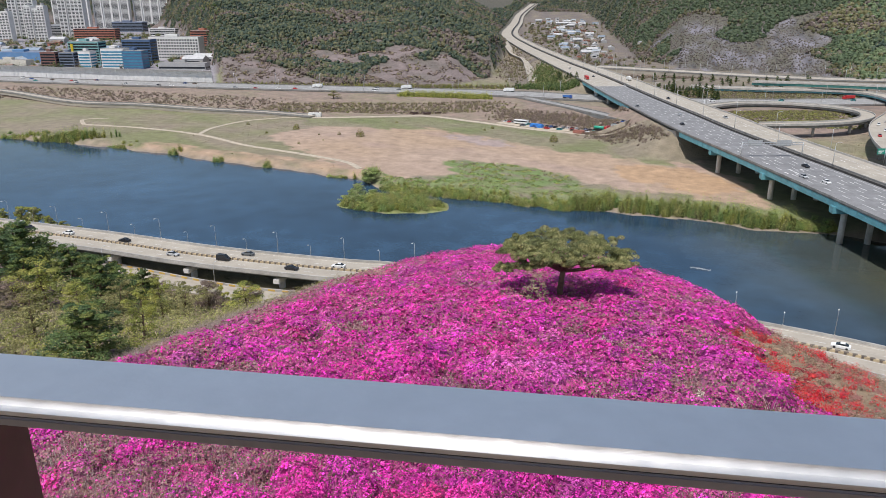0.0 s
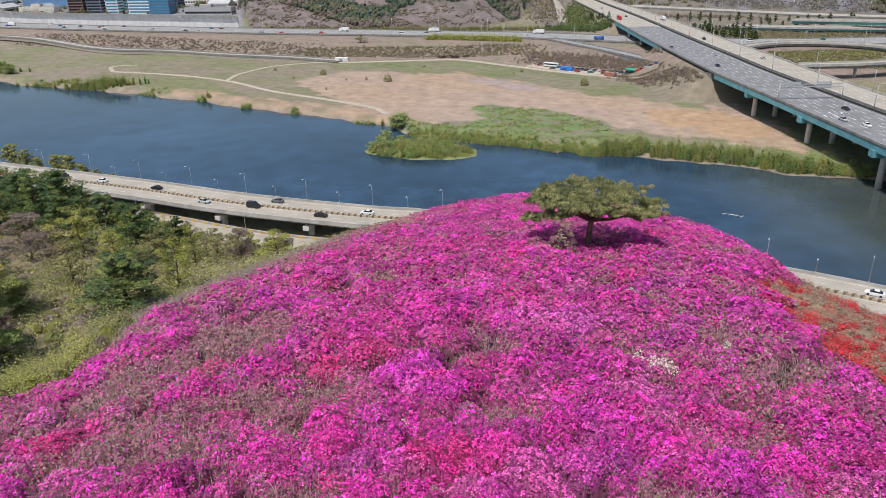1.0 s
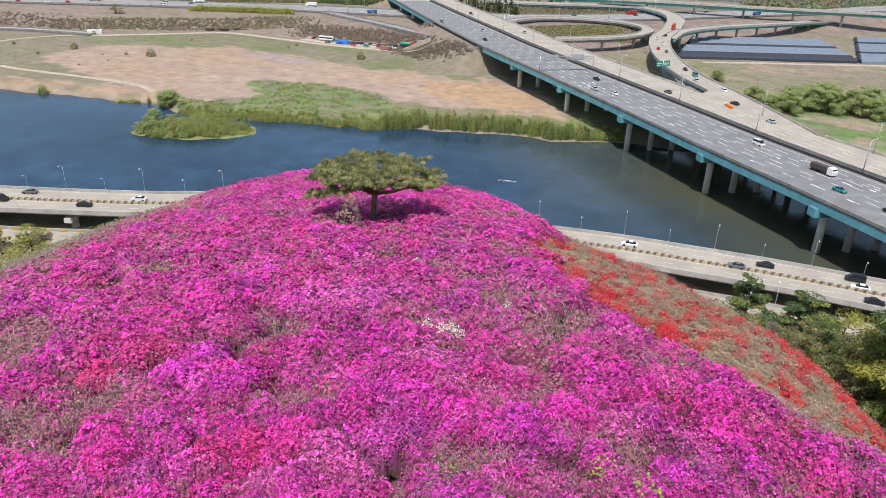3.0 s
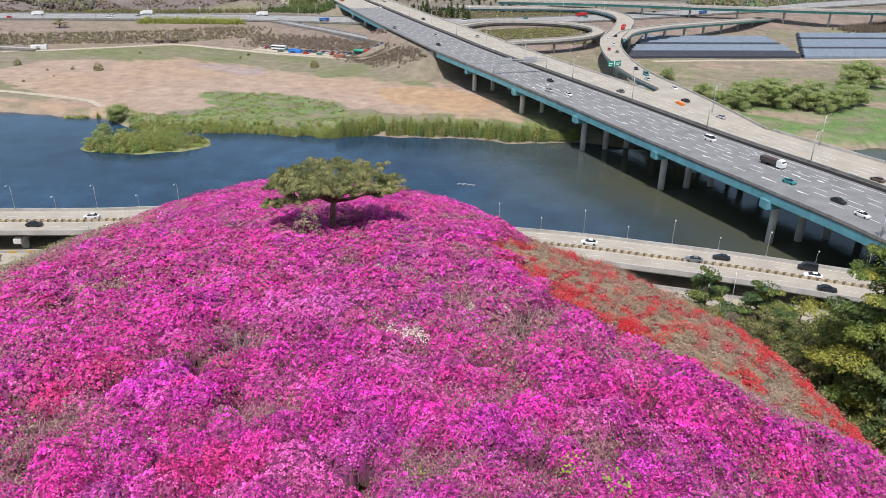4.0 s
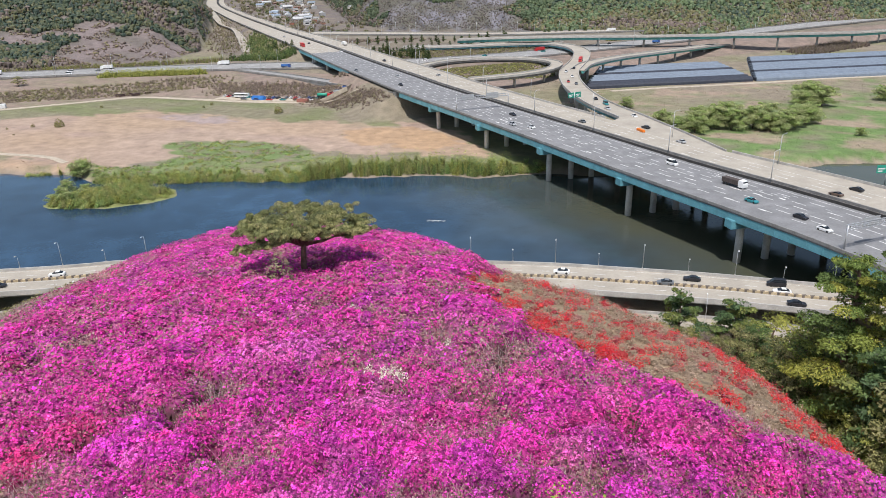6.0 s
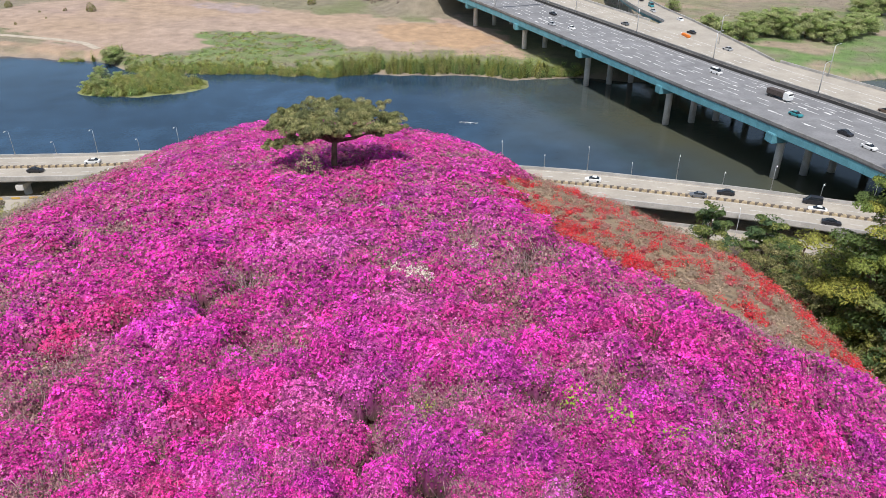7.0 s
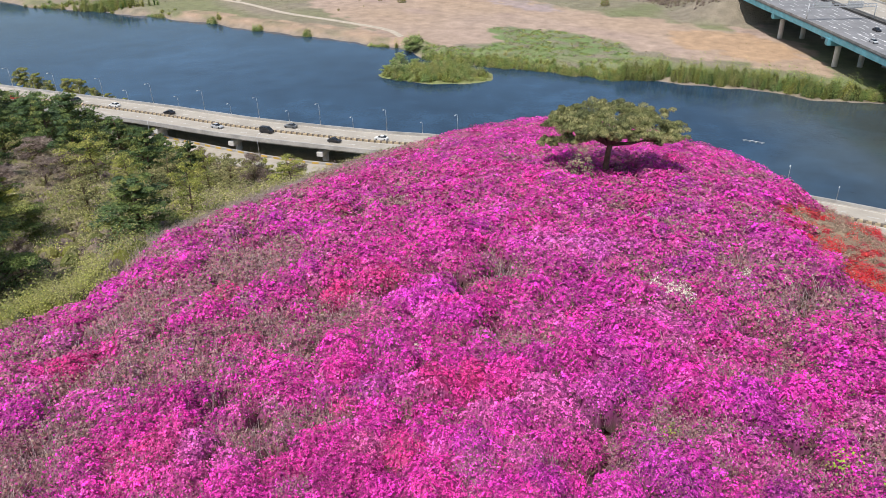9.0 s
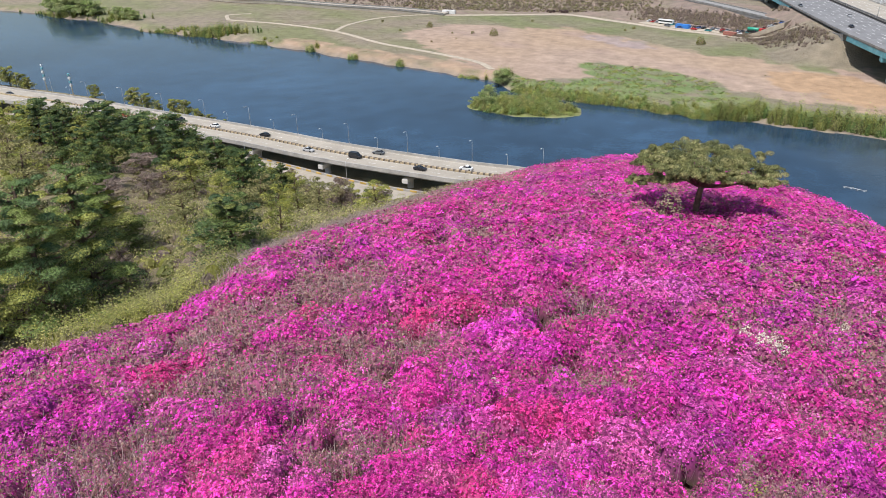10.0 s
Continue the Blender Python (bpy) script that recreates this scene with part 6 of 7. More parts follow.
# near river bank trees by the road's far end, beyond the viaduct
bank_trees = [tree_meshes(s, 10, 5.5, 0.05, 20, np.vstack([SPRING * 1.1, OLIVE * 1.2]), 150, 0.22, 0.0, 0.2, 0.25, 0.85, 0.6, 0.6, 0.6) for s in (63, 64)]
for k, (x, y, s) in enumerate([(-300, 336, 0.75), (-291, 333, 0.6), (-310, 339, 0.8), (-284, 330, 0.5), (-322, 342, 0.8), (-238, 319, 0.5), (-207, 304, 0.7), (-200, 302, 0.6), (-192, 298, 0.4), (-181, 294, 0.6), (-175, 292, 0.65), (-168, 290, 0.45), (-161, 287, 0.35), (-152, 283, 0.3), (-143, 280, 0.3), (-340, 347, 0.9)]):
    ms = bank_trees[k % 2]
    plant_tree("riverside_tree", ms, pose(x, y, max(gz(x, y), 0) - 0.2, 0, 0, 47 * k) @ Matrix.Diagonal((s * 1.1, s * 1.1, s * 1.35, 1)), "green tree on the near river bank beside the viaduct", "near bank trees")
for x, y, h in ((-270, 326, 14.5), (-251, 320, 11.5)):
    ob = thing("utility_pole", Matrix.Translation((x, y, gz(x, y) - 0.2)), "white lattice utility pole with pale blue boxes", "utility pole", "utility poles")
    part("pole", tube([(0, 0, 0), (0, 0, h)], [0.3, 0.18], 8), M_white, ob)
    for k in range(4):
        part("box", box(-0.55, -0.55, h * 0.45 + 1.8 * k, 0.55, 0.55, h * 0.45 + 1.8 * k + 1.0, 0.06), M_teal if k % 2 else M_white, ob)
    part("crossarm", box(-1.1, -0.1, h - 0.5, 1.1, 0.1, h - 0.25, 0.03), M_steel, ob)
# meadow willows at the right, dark conifers and roadside trees
willows = [tree_meshes(s, 10, 6.5, 0.10, 22, np.array([(0.37, 0.42, 0.18), (0.31, 0.38, 0.15), (0.42, 0.45, 0.21), (0.33, 0.42, 0.14)]), 300, 0.19, 0.0, 0.2, 0.3, 0.85, 0.6, 0.5) for s in (61, 62)]
for k, (x, y, s) in enumerate([(251, 326, 0.9), (250, 312, 0.85), (261, 311, 1.0), (270, 318, 1.05), (279, 316, 1.05), (283, 308, 1.05), (294, 304, 1.1), (297, 295, 0.9), (305, 293, 1.0), (316, 297, 1.05), (327, 301, 1.0), (290, 320, 1.1), (310, 312, 1.0), (368, 342, 1.15), (373, 333, 1.1), (360, 336, 0.9), (268, 384, 0.6), (392, 360, 0.9), (420, 330, 0.8), (330, 268, 0.4), (372, 282, 0.4), (470, 350, 0.9), (336, 306, 0.8)]):
    plant_tree("willow_tree", willows[k % 2], pose(x, y, gz(x, y) - 0.2, 0, 0, 53 * k) @ Matrix.Scale(s * 1.15, 4), "broad pale grey-green willow in the meadow", "meadow willows")
for k, (x, y, s) in enumerate([(-460, 588, 1.2), (-448, 578, 1.3), (-436, 572, 1.4), (-424, 568, 1.4), (-412, 565, 1.3), (-401, 562, 1.1), (-373, 552, 0.8), (-362, 548, 0.8), (-352, 541, 0.7), (-41.5, 372, 0.75), (-46, 352, 0.5), (-47, 341, 0.48), (-44, 330, 0.42), (-38, 345, 0.4), (-30.5, 359, 0.38), (-50, 334, 0.35)]):
    plant_tree("willow_tree", willows[k % 2], pose(x, y, max(gz(x, y), 0) - 0.2, 0, 0, 53 * k) @ Matrix.Scale(s * 1.1, 4), "fresh green willow on the far river bank", "bank willows")
conifer = [tree_meshes(s, 9, 2.6, 0.12, 16, PINE * 0.9, 34, 0.42, 0.0, 0.1, 0.16, 0.95, 1.0) for s in (71, 72)]
k = 0
for x0, y0, x1, y1, n_ in ((188, 676, 222, 612, 26), (205, 700, 232, 655, 8), (196, 760, 330, 722, 16), (352, 738, 360, 742, 4), (395, 735, 450, 722, 8), (104, 760, 122, 716, 6), (250, 706, 310, 690, 6)):
    for i in range(n_):
        f = (i + 0.5) / n_
        x, y = x0 + (x1 - x0) * f + tg.normal(0, 1.5), y0 + (y1 - y0) * f + tg.normal(0, 2)
        s = tg.uniform(0.55, 1.05)
        plant_tree("conifer", conifer[k % 2], pose(x, y, gz(x, y) - 0.1, 0, 0, 67 * k) @ Matrix.Scale(s, 4), "dark green conifer beside the interchange", "interchange conifers")
        k += 1
ob = plant_tree("roadside_tree", far_kinds[2][0], pose(-102, 645, gz(-102, 645) - 0.2) @ Matrix.Diagonal((2.2, 1.9, 1.2, 1)), "broad dark green tree beside the expressway")
# hedges, embankment brush
for name, label, xs, ys, width, n_, pal, hh in (("hedge", "bright green clipped hedge beside the expressway", (-44, 34), (655, 634), 11, 520, SPRING * 1.0, 5.0), ("hedge", "dark green trees on the traffic island", (70, 128), (712, 690), 26, 420, np.vstack([PINE, GREEN * 0.7]), 5.0),
                                               ("brush", "leafless brown brush on the embankment", (-150, 40), (616, 598), 34, 800, np.vstack([BARE * 1.15, BARE * 0.9, OLIVE * 0.8]), 1.7), ("brush", "leafless brown brush on the embankment", (40, 128), (572, 510), 30, 700, np.vstack([BARE * 1.15, BARE * 0.9]), 2.2), ("brush", "low brown brush on the embankment below the noise barrier", (-440, -150), (722, 628), 40, 700, np.vstack([BARE * 0.9, BARE * 0.7]), 1.2), ("brush", "brown brush along the foot of the woods", (-250, 60), (742, 708), 18, 700, np.vstack([BARE, SPRING * 0.7]), 4.0),
                                               ("brush", "brown and olive brush in the interchange", (205, 340), (650, 640), 60, 900, np.vstack([BARE, OLIVE]), 2.2), ("meadow", "yellow-green grass inside the loop ramp", (214, 282), (532, 532), 50, 900, np.vstack([SPRING * 0.85, OLIVE * 0.9, BARE * 0.8]), 1.3), ("brush", "brown brush and young trees in the valley mouth", (70, 100), (770, 1180), 70, 500, np.vstack([BARE, BARE, OLIVE * 0.7]), 3.2), ("grove", "dense green trees beside the expressway", (90, 106), (696, 880), 24, 260, np.vstack([PINE * 1.1, GREEN * 0.8, OLIVE * 0.9]), 5.5), ("grove", "dense green trees beside the expressway", (104, 112), (690, 860), 24, 200, np.vstack([PINE * 1.1, GREEN * 0.8, OLIVE * 0.9]), 5.0), ("brush", "brown brush on the slope below the grove", (54, 120), (664, 644), 12, 300, BARE * 0.9, 2.0), ("hedge", "green hedge between the far roads", (430, 640), (655, 668), 8, 420, np.vstack([GREEN * 0.7, OLIVE]), 2.6), ("brush", "brown brush along the far road", (190, 560), (800, 720), 20, 500, BARE, 3.0), ("brush", "brown scrub mound beside the flyover", (548, 640), (522, 545), 30, 700, BARE * 0.8, 5.5), ("brush", "grey-brown brush on the slope beside the abutment", (92, 130), (508, 438), 22, 330, np.vstack([BARE, BARE * 0.8]), 2.0)):
    n_ = int(n_ * 1.9)
    f = bankg.uniform(0, 1, n_)
    x, y = xs[0] + (xs[1] - xs[0]) * f, ys[0] + (ys[1] - ys[0]) * f + bankg.uniform(-0.5, 0.5, n_) * width
    x = x + bankg.normal(0, 0.22 * width, n_)
    keep = np.ones(n_, bool)
    for c_, hw_ in ((far_c, 19), (slip_c, 6), (side_c, 5), (far2_c, 15)):
        dd = np.min(np.hypot(x[:, None] - c_[None, :, 0], y[:, None] - c_[None, :, 1]), axis=1)
        keep &= dd > hw_
    keep &= np.abs(x - np.interp(y, EXPR_Y, EXPR_X)) > np.interp(y, EXPR_Y, EXPR_HALF) + 2
    x, y = x[keep], y[keep]
    if len(x):
        scrub(name, label, x, y, ground_z(x, y), bankg.uniform(0.7, 1.8, len(x)), hh * bankg.uniform(0.35, 1.05, len(x)), pal * 1.15, 20, 0.36, len(x))


def mountain_woods():
    """Far forest: a crown of jittered facets for each tree, as one mass."""
    g = np.random.default_rng(91)
    bm = bmesh.new()
    bmesh.ops.create_icosphere(bm, subdivisions=1, radius=1)
    bv = np.array([v.co[:] for v in bm.verts])
    bf = np.array([[v.index for v in f.verts] for f in bm.faces if f.calc_center_median().z > -0.5])
    bm.free()
    protos = [bv * (1 + g.normal(0, 0.34, (len(bv), 1))) * g.uniform(0.75, 1.3, 3) for _ in range(14)]
    V, F, T, base = [], [], [], 0
    n = 420000
    a = g.uniform(-36, 62, n)
    foot = np.interp(a, M_AZ, M_FOOT)
    r = foot + np.abs(g.uniform(0, 1, n)) ** 1.3 * np.where((foot > 1400) | ((a > -3) & (a < 7)), 1000, 640)
    x, y = r * np.sin(np.radians(a)), r * np.cos(np.radians(a))
    z = ground_z(x, y)
    w, w2 = wave(x, y, 70, 6), wave(x, y, 26, 7)
    aa = a + 2.2 * w + 1.2 * w2
    cut = (aa > 16.5) & (aa < 26.5) & (r < 1030 + 80 * w)
    foot_bare = (a < 4) & (r < foot + 110 + 60 * w2) & (wave(x, y, 60, 9) > -0.25)
    clear = np.abs(x - np.interp(y, EXPR_Y, EXPR_X)) < np.interp(y, EXPR_Y, EXPR_HALF) + 8
    vis = (94 - z) / r > 0.004
    ok = vis & ~clear & (~cut | (g.uniform(size=n) < 0.8 + 0.5 * w2)) & (~foot_bare | ((g.uniform(size=n) < 0.9) & (wave(x, y, 13, 2) + 0.5 * wave(x, y, 5, 4) > 0.0)))
    idx = np.nonzero(ok)[0][:62000]
    for i in idx:
        p = protos[g.integers(14)]
        s = g.uniform(0.9, 2.3) * (0.5 if cut[i] else 1.0) * (1.4 if r[i] > 1400 else 1.0)
        q = p * np.array((s, s, s * g.uniform(0.8, 1.35))) + np.array((x[i], y[i], z[i] + s * 0.8))
        k = w[i] + 0.6 * w2[i] + g.normal(0, 0.26)
        if foot_bare[i]:
            k, q = 2.0, (q - (x[i], y[i], z[i])) * (0.6, 0.6, 0.4) * g.uniform(0.5, 1.2) + (x[i], y[i], z[i])
        elif r[i] < foot[i] + 25:
            k += 0.7
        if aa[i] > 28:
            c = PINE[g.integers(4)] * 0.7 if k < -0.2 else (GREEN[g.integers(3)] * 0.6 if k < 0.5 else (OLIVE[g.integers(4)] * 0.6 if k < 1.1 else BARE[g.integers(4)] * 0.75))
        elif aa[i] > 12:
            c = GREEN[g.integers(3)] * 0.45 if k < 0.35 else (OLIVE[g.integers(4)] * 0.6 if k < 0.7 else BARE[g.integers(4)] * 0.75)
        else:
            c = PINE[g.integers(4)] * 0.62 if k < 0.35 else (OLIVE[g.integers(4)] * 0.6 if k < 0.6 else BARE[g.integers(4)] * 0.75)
        # crowns lightened and tinted bluer: distance haze painted into the forest colour
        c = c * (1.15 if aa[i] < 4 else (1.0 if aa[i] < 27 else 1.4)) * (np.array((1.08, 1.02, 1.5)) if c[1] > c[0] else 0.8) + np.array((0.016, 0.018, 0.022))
        if cut[i]:
            c, q = BARE[g.integers(4)] * 0.4 + 0.07, q * 1.0 + (0, 0, -s * 0.8)
        if foot_bare[i]:
            c = BARE[g.integers(4)] * g.uniform(0.75, 1.1)
        V.append(q)
        F.append(bf + base)
        base += len(q)
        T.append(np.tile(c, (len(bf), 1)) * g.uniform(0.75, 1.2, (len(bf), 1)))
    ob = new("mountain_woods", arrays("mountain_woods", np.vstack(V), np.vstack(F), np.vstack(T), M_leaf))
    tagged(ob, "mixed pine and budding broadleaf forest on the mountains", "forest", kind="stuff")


mountain_woods()


def plain_grass():
    """Rough tufts of dry and green grass over the plain beyond the river."""
    g = np.random.default_rng(55)
    n = 90000
    x, y = g.uniform(-260, 480, n), g.uniform(215, 600, n)
    ok = (y > bank_line(x) + 2) & (y < np.interp(x, *TOE) + 8) & (np.abs(x - np.interp(y, EXPR_Y, EXPR_X)) > np.interp(y, EXPR_Y, EXPR_HALF) - 4)
    for c_ in (slip_c, side_c):
        ok &= np.min(np.hypot(x[:, None] - c_[None, ::3, 0], y[:, None] - c_[None, ::3, 1]), axis=1) > 7
    x, y = x[ok], y[ok]
    ok = ~inside(x, y, TAN_FIELD) | (g.uniform(size=len(x)) < 0.07)
    x, y = x[ok], y[ok]
    n = len(x)
    z = ground_z(x, y)
    c = ground_tint(x, y, z) * g.uniform(0.75, 1.2, (n, 1)) * np.where(g.uniform(size=(n, 1)) < 0.3, np.array((0.85, 1.0, 0.8)), np.array((1.05, 0.98, 0.95)))
    s = g.uniform(0.12, 0.34, n) * np.where(g.uniform(size=n) < 0.04, 1.7, 1.0)
    th = g.uniform(0, 3.14, n)
    t = np.c_[np.cos(th) * s, np.sin(th) * s, np.zeros(n)]
    up = np.c_[g.normal(0, 0.3, (n, 2)) * s[:, None], s * g.uniform(0.5, 0.9, n)]
    p = np.c_[x, y, z - 0.05]
    v = np.stack([p - t, p + t, p + t * 0.7 + up, p - t * 0.7 + up * 0.8], 1).reshape(-1, 3)
    ob = new("plain_grass", arrays("plain_grass", v, np.arange(len(v)).reshape(-1, 4), c, M_leaf))
    tagged(ob, "rough tufts of dry and green grass on the river plain", "grass", kind="stuff")


plain_grass()

# ---- the lookout: rail and deck ----
M_chrome = mat("brushed_stainless", (0.80, 0.79, 0.78), 0.42, 1.0, var=0.05, scale=6, bump=0.05, bump_scale=60)
M_brown = mat("brown_painted_steel", (0.12, 0.06, 0.045), 0.5, var=0.15, scale=8)
RAIL = Matrix.Translation((-0.254, -0.091, 0)) @ Matrix.Rotation(math.atan2(-0.068, 0.462), 4, "Z")
rail = thing("railing", RAIL, "stainless steel handrail on brown steel posts", "railing")
part("handrail", box(-2.6, -0.026, 93.679, 2.6, 0.026, 93.69, 0.005), M_chrome, rail, "polished stainless steel handrail")
# strip in darker steel: the lower face's shade and ground reflection, by colour
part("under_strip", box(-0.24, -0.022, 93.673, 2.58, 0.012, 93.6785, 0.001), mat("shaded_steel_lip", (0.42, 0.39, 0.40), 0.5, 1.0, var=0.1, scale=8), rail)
for x in (-1.45, -0.283, 0.95, 2.15):
    part("post", box(x - 0.03, -0.034, 92.54, x + 0.03, 0.03, 93.6785, 0.004), M_brown, rail)
deck = thing("lookout_deck", RAIL, "timber lookout deck on steel columns above the hillside", "lookout deck", kind="structure")
for k in range(20):
    part("plank", box(-2.7, -0.20 - 0.15 * k, 92.50, 2.7, -0.06 - 0.15 * k, 92.54, 0.004), M_wood, deck)
part("beam", box(-2.7, -0.3, 92.25, 2.7, -0.1, 92.498), M_brown, deck)
part("beam", box(-2.7, -3.0, 92.25, 2.7, -2.8, 92.498), M_brown, deck)
for x in (-2.4, 2.4):
    for y in (-0.2, -2.9):
        part("column", box(x - 0.12, y - 0.12, 80.5, x + 0.12, y + 0.12, 92.249, 0.01), M_brown, deck)
part("back_rail", box(-2.6, -2.95, 92.541, 2.6, -2.9, 93.6, 0.004), M_brown, deck)

# ---- vehicles ----
PAINT = {n: mat(n + "_car_paint", c, 0.3, 0.0, var=0.05, scale=1.0) for n, c in dict(white=(0.75, 0.75, 0.74), black=(0.02, 0.02, 0.024), silver=(0.42, 0.43, 0.44), grey=(0.13, 0.14, 0.15), blue=(0.04, 0.09, 0.28), red=(0.45, 0.03, 0.03), teal=(0.03, 0.22, 0.24), brown=(0.12, 0.08, 0.06)).items()}
wheel_me = mesh_of(tube([(0, -0.11, 0), (0, 0.11, 0)], [0.32, 0.32], 12), "wheel", M_tyre)
big_wheel = mesh_of(tube([(0, -0.15, 0), (0, 0.15, 0)], [0.5, 0.5], 12), "wheel", M_tyre)


def loft(rows, w0):
    """A body from side-profile sections: x, half width, low z, high z."""
    bm = bmesh.new()
    rings = [[bm.verts.new((x, s * w * w0, z)) for s, z in ((-1, lo), (1, lo), (1, hi - 0.06), (0.86, hi), (-0.86, hi), (-1, hi - 0.06))] for x, w, lo, hi in rows]
    for a, b in zip(rings, rings[1:]):
        for k in range(6):
            bm.faces.new((a[k], a[(k + 1) % 6], b[(k + 1) % 6], b[k]))
    bm.faces.new(rings[0][::-1])
    bm.faces.new(rings[-1])
    bmesh.ops.recalc_face_normals(bm, faces=bm.faces)
    return bm


def make_car(color, van=False):
    label = ("%s van on the road" if van else "%s saloon car on the road") % color
    ob = thing("van" if van else "car", pose(0, 0, -60), label, "van" if van else "car", "traffic")
    if van:
        body = [(-2.4, 0.92, 0.3, 1.15), (-2.3, 1, 0.22, 1.25), (1.3, 1, 0.22, 1.25), (2.2, 0.95, 0.25, 0.95), (2.4, 0.85, 0.3, 0.85)]
        cabin = [(-2.32, 0.90, 1.24, 1.9), (-2.1, 0.93, 1.24, 2.05), (0.8, 0.93, 1.24, 2.05), (1.75, 0.88, 1.1, 1.2)]
        roof = box(-2.15, -0.8, 2.04, 0.75, 0.8, 2.09, 0.02)
    else:
        body = [(-2.25, 0.85, 0.35, 0.85), (-2.1, 0.98, 0.22, 0.95), (-1.2, 1, 0.2, 0.98), (0.9, 1, 0.2, 0.95), (2.0, 0.96, 0.22, 0.78), (2.25, 0.82, 0.32, 0.68)]
        cabin = [(-1.75, 0.80, 0.94, 1.0), (-1.0, 0.82, 0.94, 1.38), (0.2, 0.82, 0.94, 1.42), (1.15, 0.82, 0.9, 0.98)]
        roof = box(-0.95, -0.62, 1.40, 0.2, 0.62, 1.45, 0.02)
    b = part("body", loft(body, 0.9), PAINT[color], ob)
    part("glazing", loft(cabin, 0.88), M_glass, ob, "dark tinted windows")
    part("roof", roof, PAINT[color], ob)
    for x in (-1.4, 1.4):
        for y in (-0.82, 0.82):
            piece("wheel", wheel_me, ob, Matrix.Translation((x, y, 0.32)))
    return ob


def make_truck(cab, load, label, length=9.0, height=3.4, tank=False):
    ob = thing("truck", pose(0, 0, -60), label, "truck", "traffic")
    c = part("cab", loft([(length / 2 - 2.2, 1, 0.6, 2.7), (length / 2 - 1.9, 1, 0.5, 2.95), (length / 2 - 0.5, 1, 0.5, 2.8), (length / 2, 0.97, 0.5, 1.7)], 1.2), PAINT[cab], ob)
    part("windscreen", box(length / 2 - 0.42, -1.02, 1.75, length / 2 - 0.15, 1.02, 2.5, 0.03), M_glass, c)
    part("chassis", box(-length / 2, -0.5, 0.6, length / 2 - 2, 0.5, 0.95), M_tyre, ob)
    if tank:
        part("tank", tube([(-length / 2, 0, 2.0), (-length / 2 + 0.3, 0, 2.0), (length / 2 - 2.7, 0, 2.0), (length / 2 - 2.4, 0, 2.0)], [0.8, 1.1, 1.1, 0.8], 16), load, ob)
    else:
        part("cargo_box", box(-length / 2, -1.2, 0.96, length / 2 - 2.4, 1.2, height, 0.05), load, ob)
    for x in (-length / 2 + 1.0, -length / 2 + 2.2, length / 2 - 1.2):
        for y in (-1.0, 1.0):
            piece("wheel", big_wheel, ob, Matrix.Translation((x, y, 0.5)))
    return ob


cars = {c: make_car(c) for c in PAINT}
vans = {c: make_car(c, True) for c in ("white", "black", "teal")}
trucks = {"dump": make_truck("white", mat("rusty_load", (0.07, 0.055, 0.05), 0.9, var=0.3, scale=2), "tipper truck with a white cab and dark load", 9.0, 2.6), "box": make_truck("white", M_white, "white box truck on the expressway", 10.0), "blue": make_truck("blue", mat("blue_tarpaulin", (0.05, 0.15, 0.40), 0.6), "blue truck with a covered load", 8.0, 2.6), "red": make_truck("red", PAINT["red"], "red lorry on the expressway", 10.0), "tank": make_truck("red", mat("green_tank", (0.03, 0.30, 0.20), 0.4), "tanker truck with a red cab and green tank", 9.5, tank=True)}
used = set()


def drive(kind, c, s, off, back=False):
    """Put a vehicle on a road: metres along its curve, metres to the right of it."""
    (p, h, (nx, ny)), = along(c, 1e6, s)
    src = kind
    m = Matrix.Translation((p[0] + nx * off, p[1] + ny * off, p[2] + 0.02)) @ Matrix.Rotation(h + (math.pi if back else 0), 4, "Z")
    if src.name not in used:
        used.add(src.name)
        src.matrix_basis = m
        return src
    return copy_thing(src, m)


def near_s(c, x, y):
    d = np.hypot(c[:, 0] - x, c[:, 1] - y)
    i = int(np.argmin(d))
    seg = np.r_[0, np.cumsum(np.linalg.norm(np.diff(c[:, :2], axis=0), axis=1))]
    s = sideways(c)[i]
    return float(seg[i] + (x - c[i, 0]) * -s[1] + (y - c[i, 1]) * s[0]), float((x - c[i, 0]) * s[0] + (y - c[i, 1]) * s[1])


# riverside road
for x, y, k in ((-268, 298, "grey"), (-217, 287, "black"), (-163, 267, "black"), (-144, 260, "white"), (-119, 251, "black"), (-70, 236, "grey"), (-37, 224, "white"), (-214, 280, "white"), (-96, 236, "silver"), (-52, 222, "black"), (98, 166, "white"), (120, 148, "grey"), (128, 147, "black"), (144, 131, "white"), (142, 124, "black"), (78, 170, "silver"), (-190, 270, "red")):
    s, o = near_s(river_c, x, y)
    drive(cars[k], river_c, s, min(max(o, 2.2), 14.5), o < 8)
drive(vans["black"], river_c, *near_s(river_c, -77, 231), False)
s, o = near_s(river_c, 146, 135)
drive(vans["black"], river_c, s, 2.6, True)
# expressway; the tall deck lies a little nearer than the plain plane
for x, y, k, back in ((163, 330, "black", False), (153, 310, "silver", False), (158, 300, "white", False), (173, 155, "black", False), (171, 144, "white", False), (200, 167, "brown", True), (210, 168, "black", True), (204, 276, "black", True), (141, 445, "black", False), (150, 480, "silver", False), (132, 520, "grey", False), (165, 560, "black", False), (150, 640, "white", False), (138, 720, "black", False), (185, 300, "grey", True), (201, 247, "silver", True), (176, 470, "silver", True), (150, 760, "white", True), (128, 800, "silver", False)):
    drive(cars[k], expr_c, *near_s(expr_c, x, y), not back)
drive(vans["white"], expr_c, *near_s(expr_c, 176, 220), True)
drive(trucks["dump"], expr_c, *near_s(expr_c, 178, 189), True)
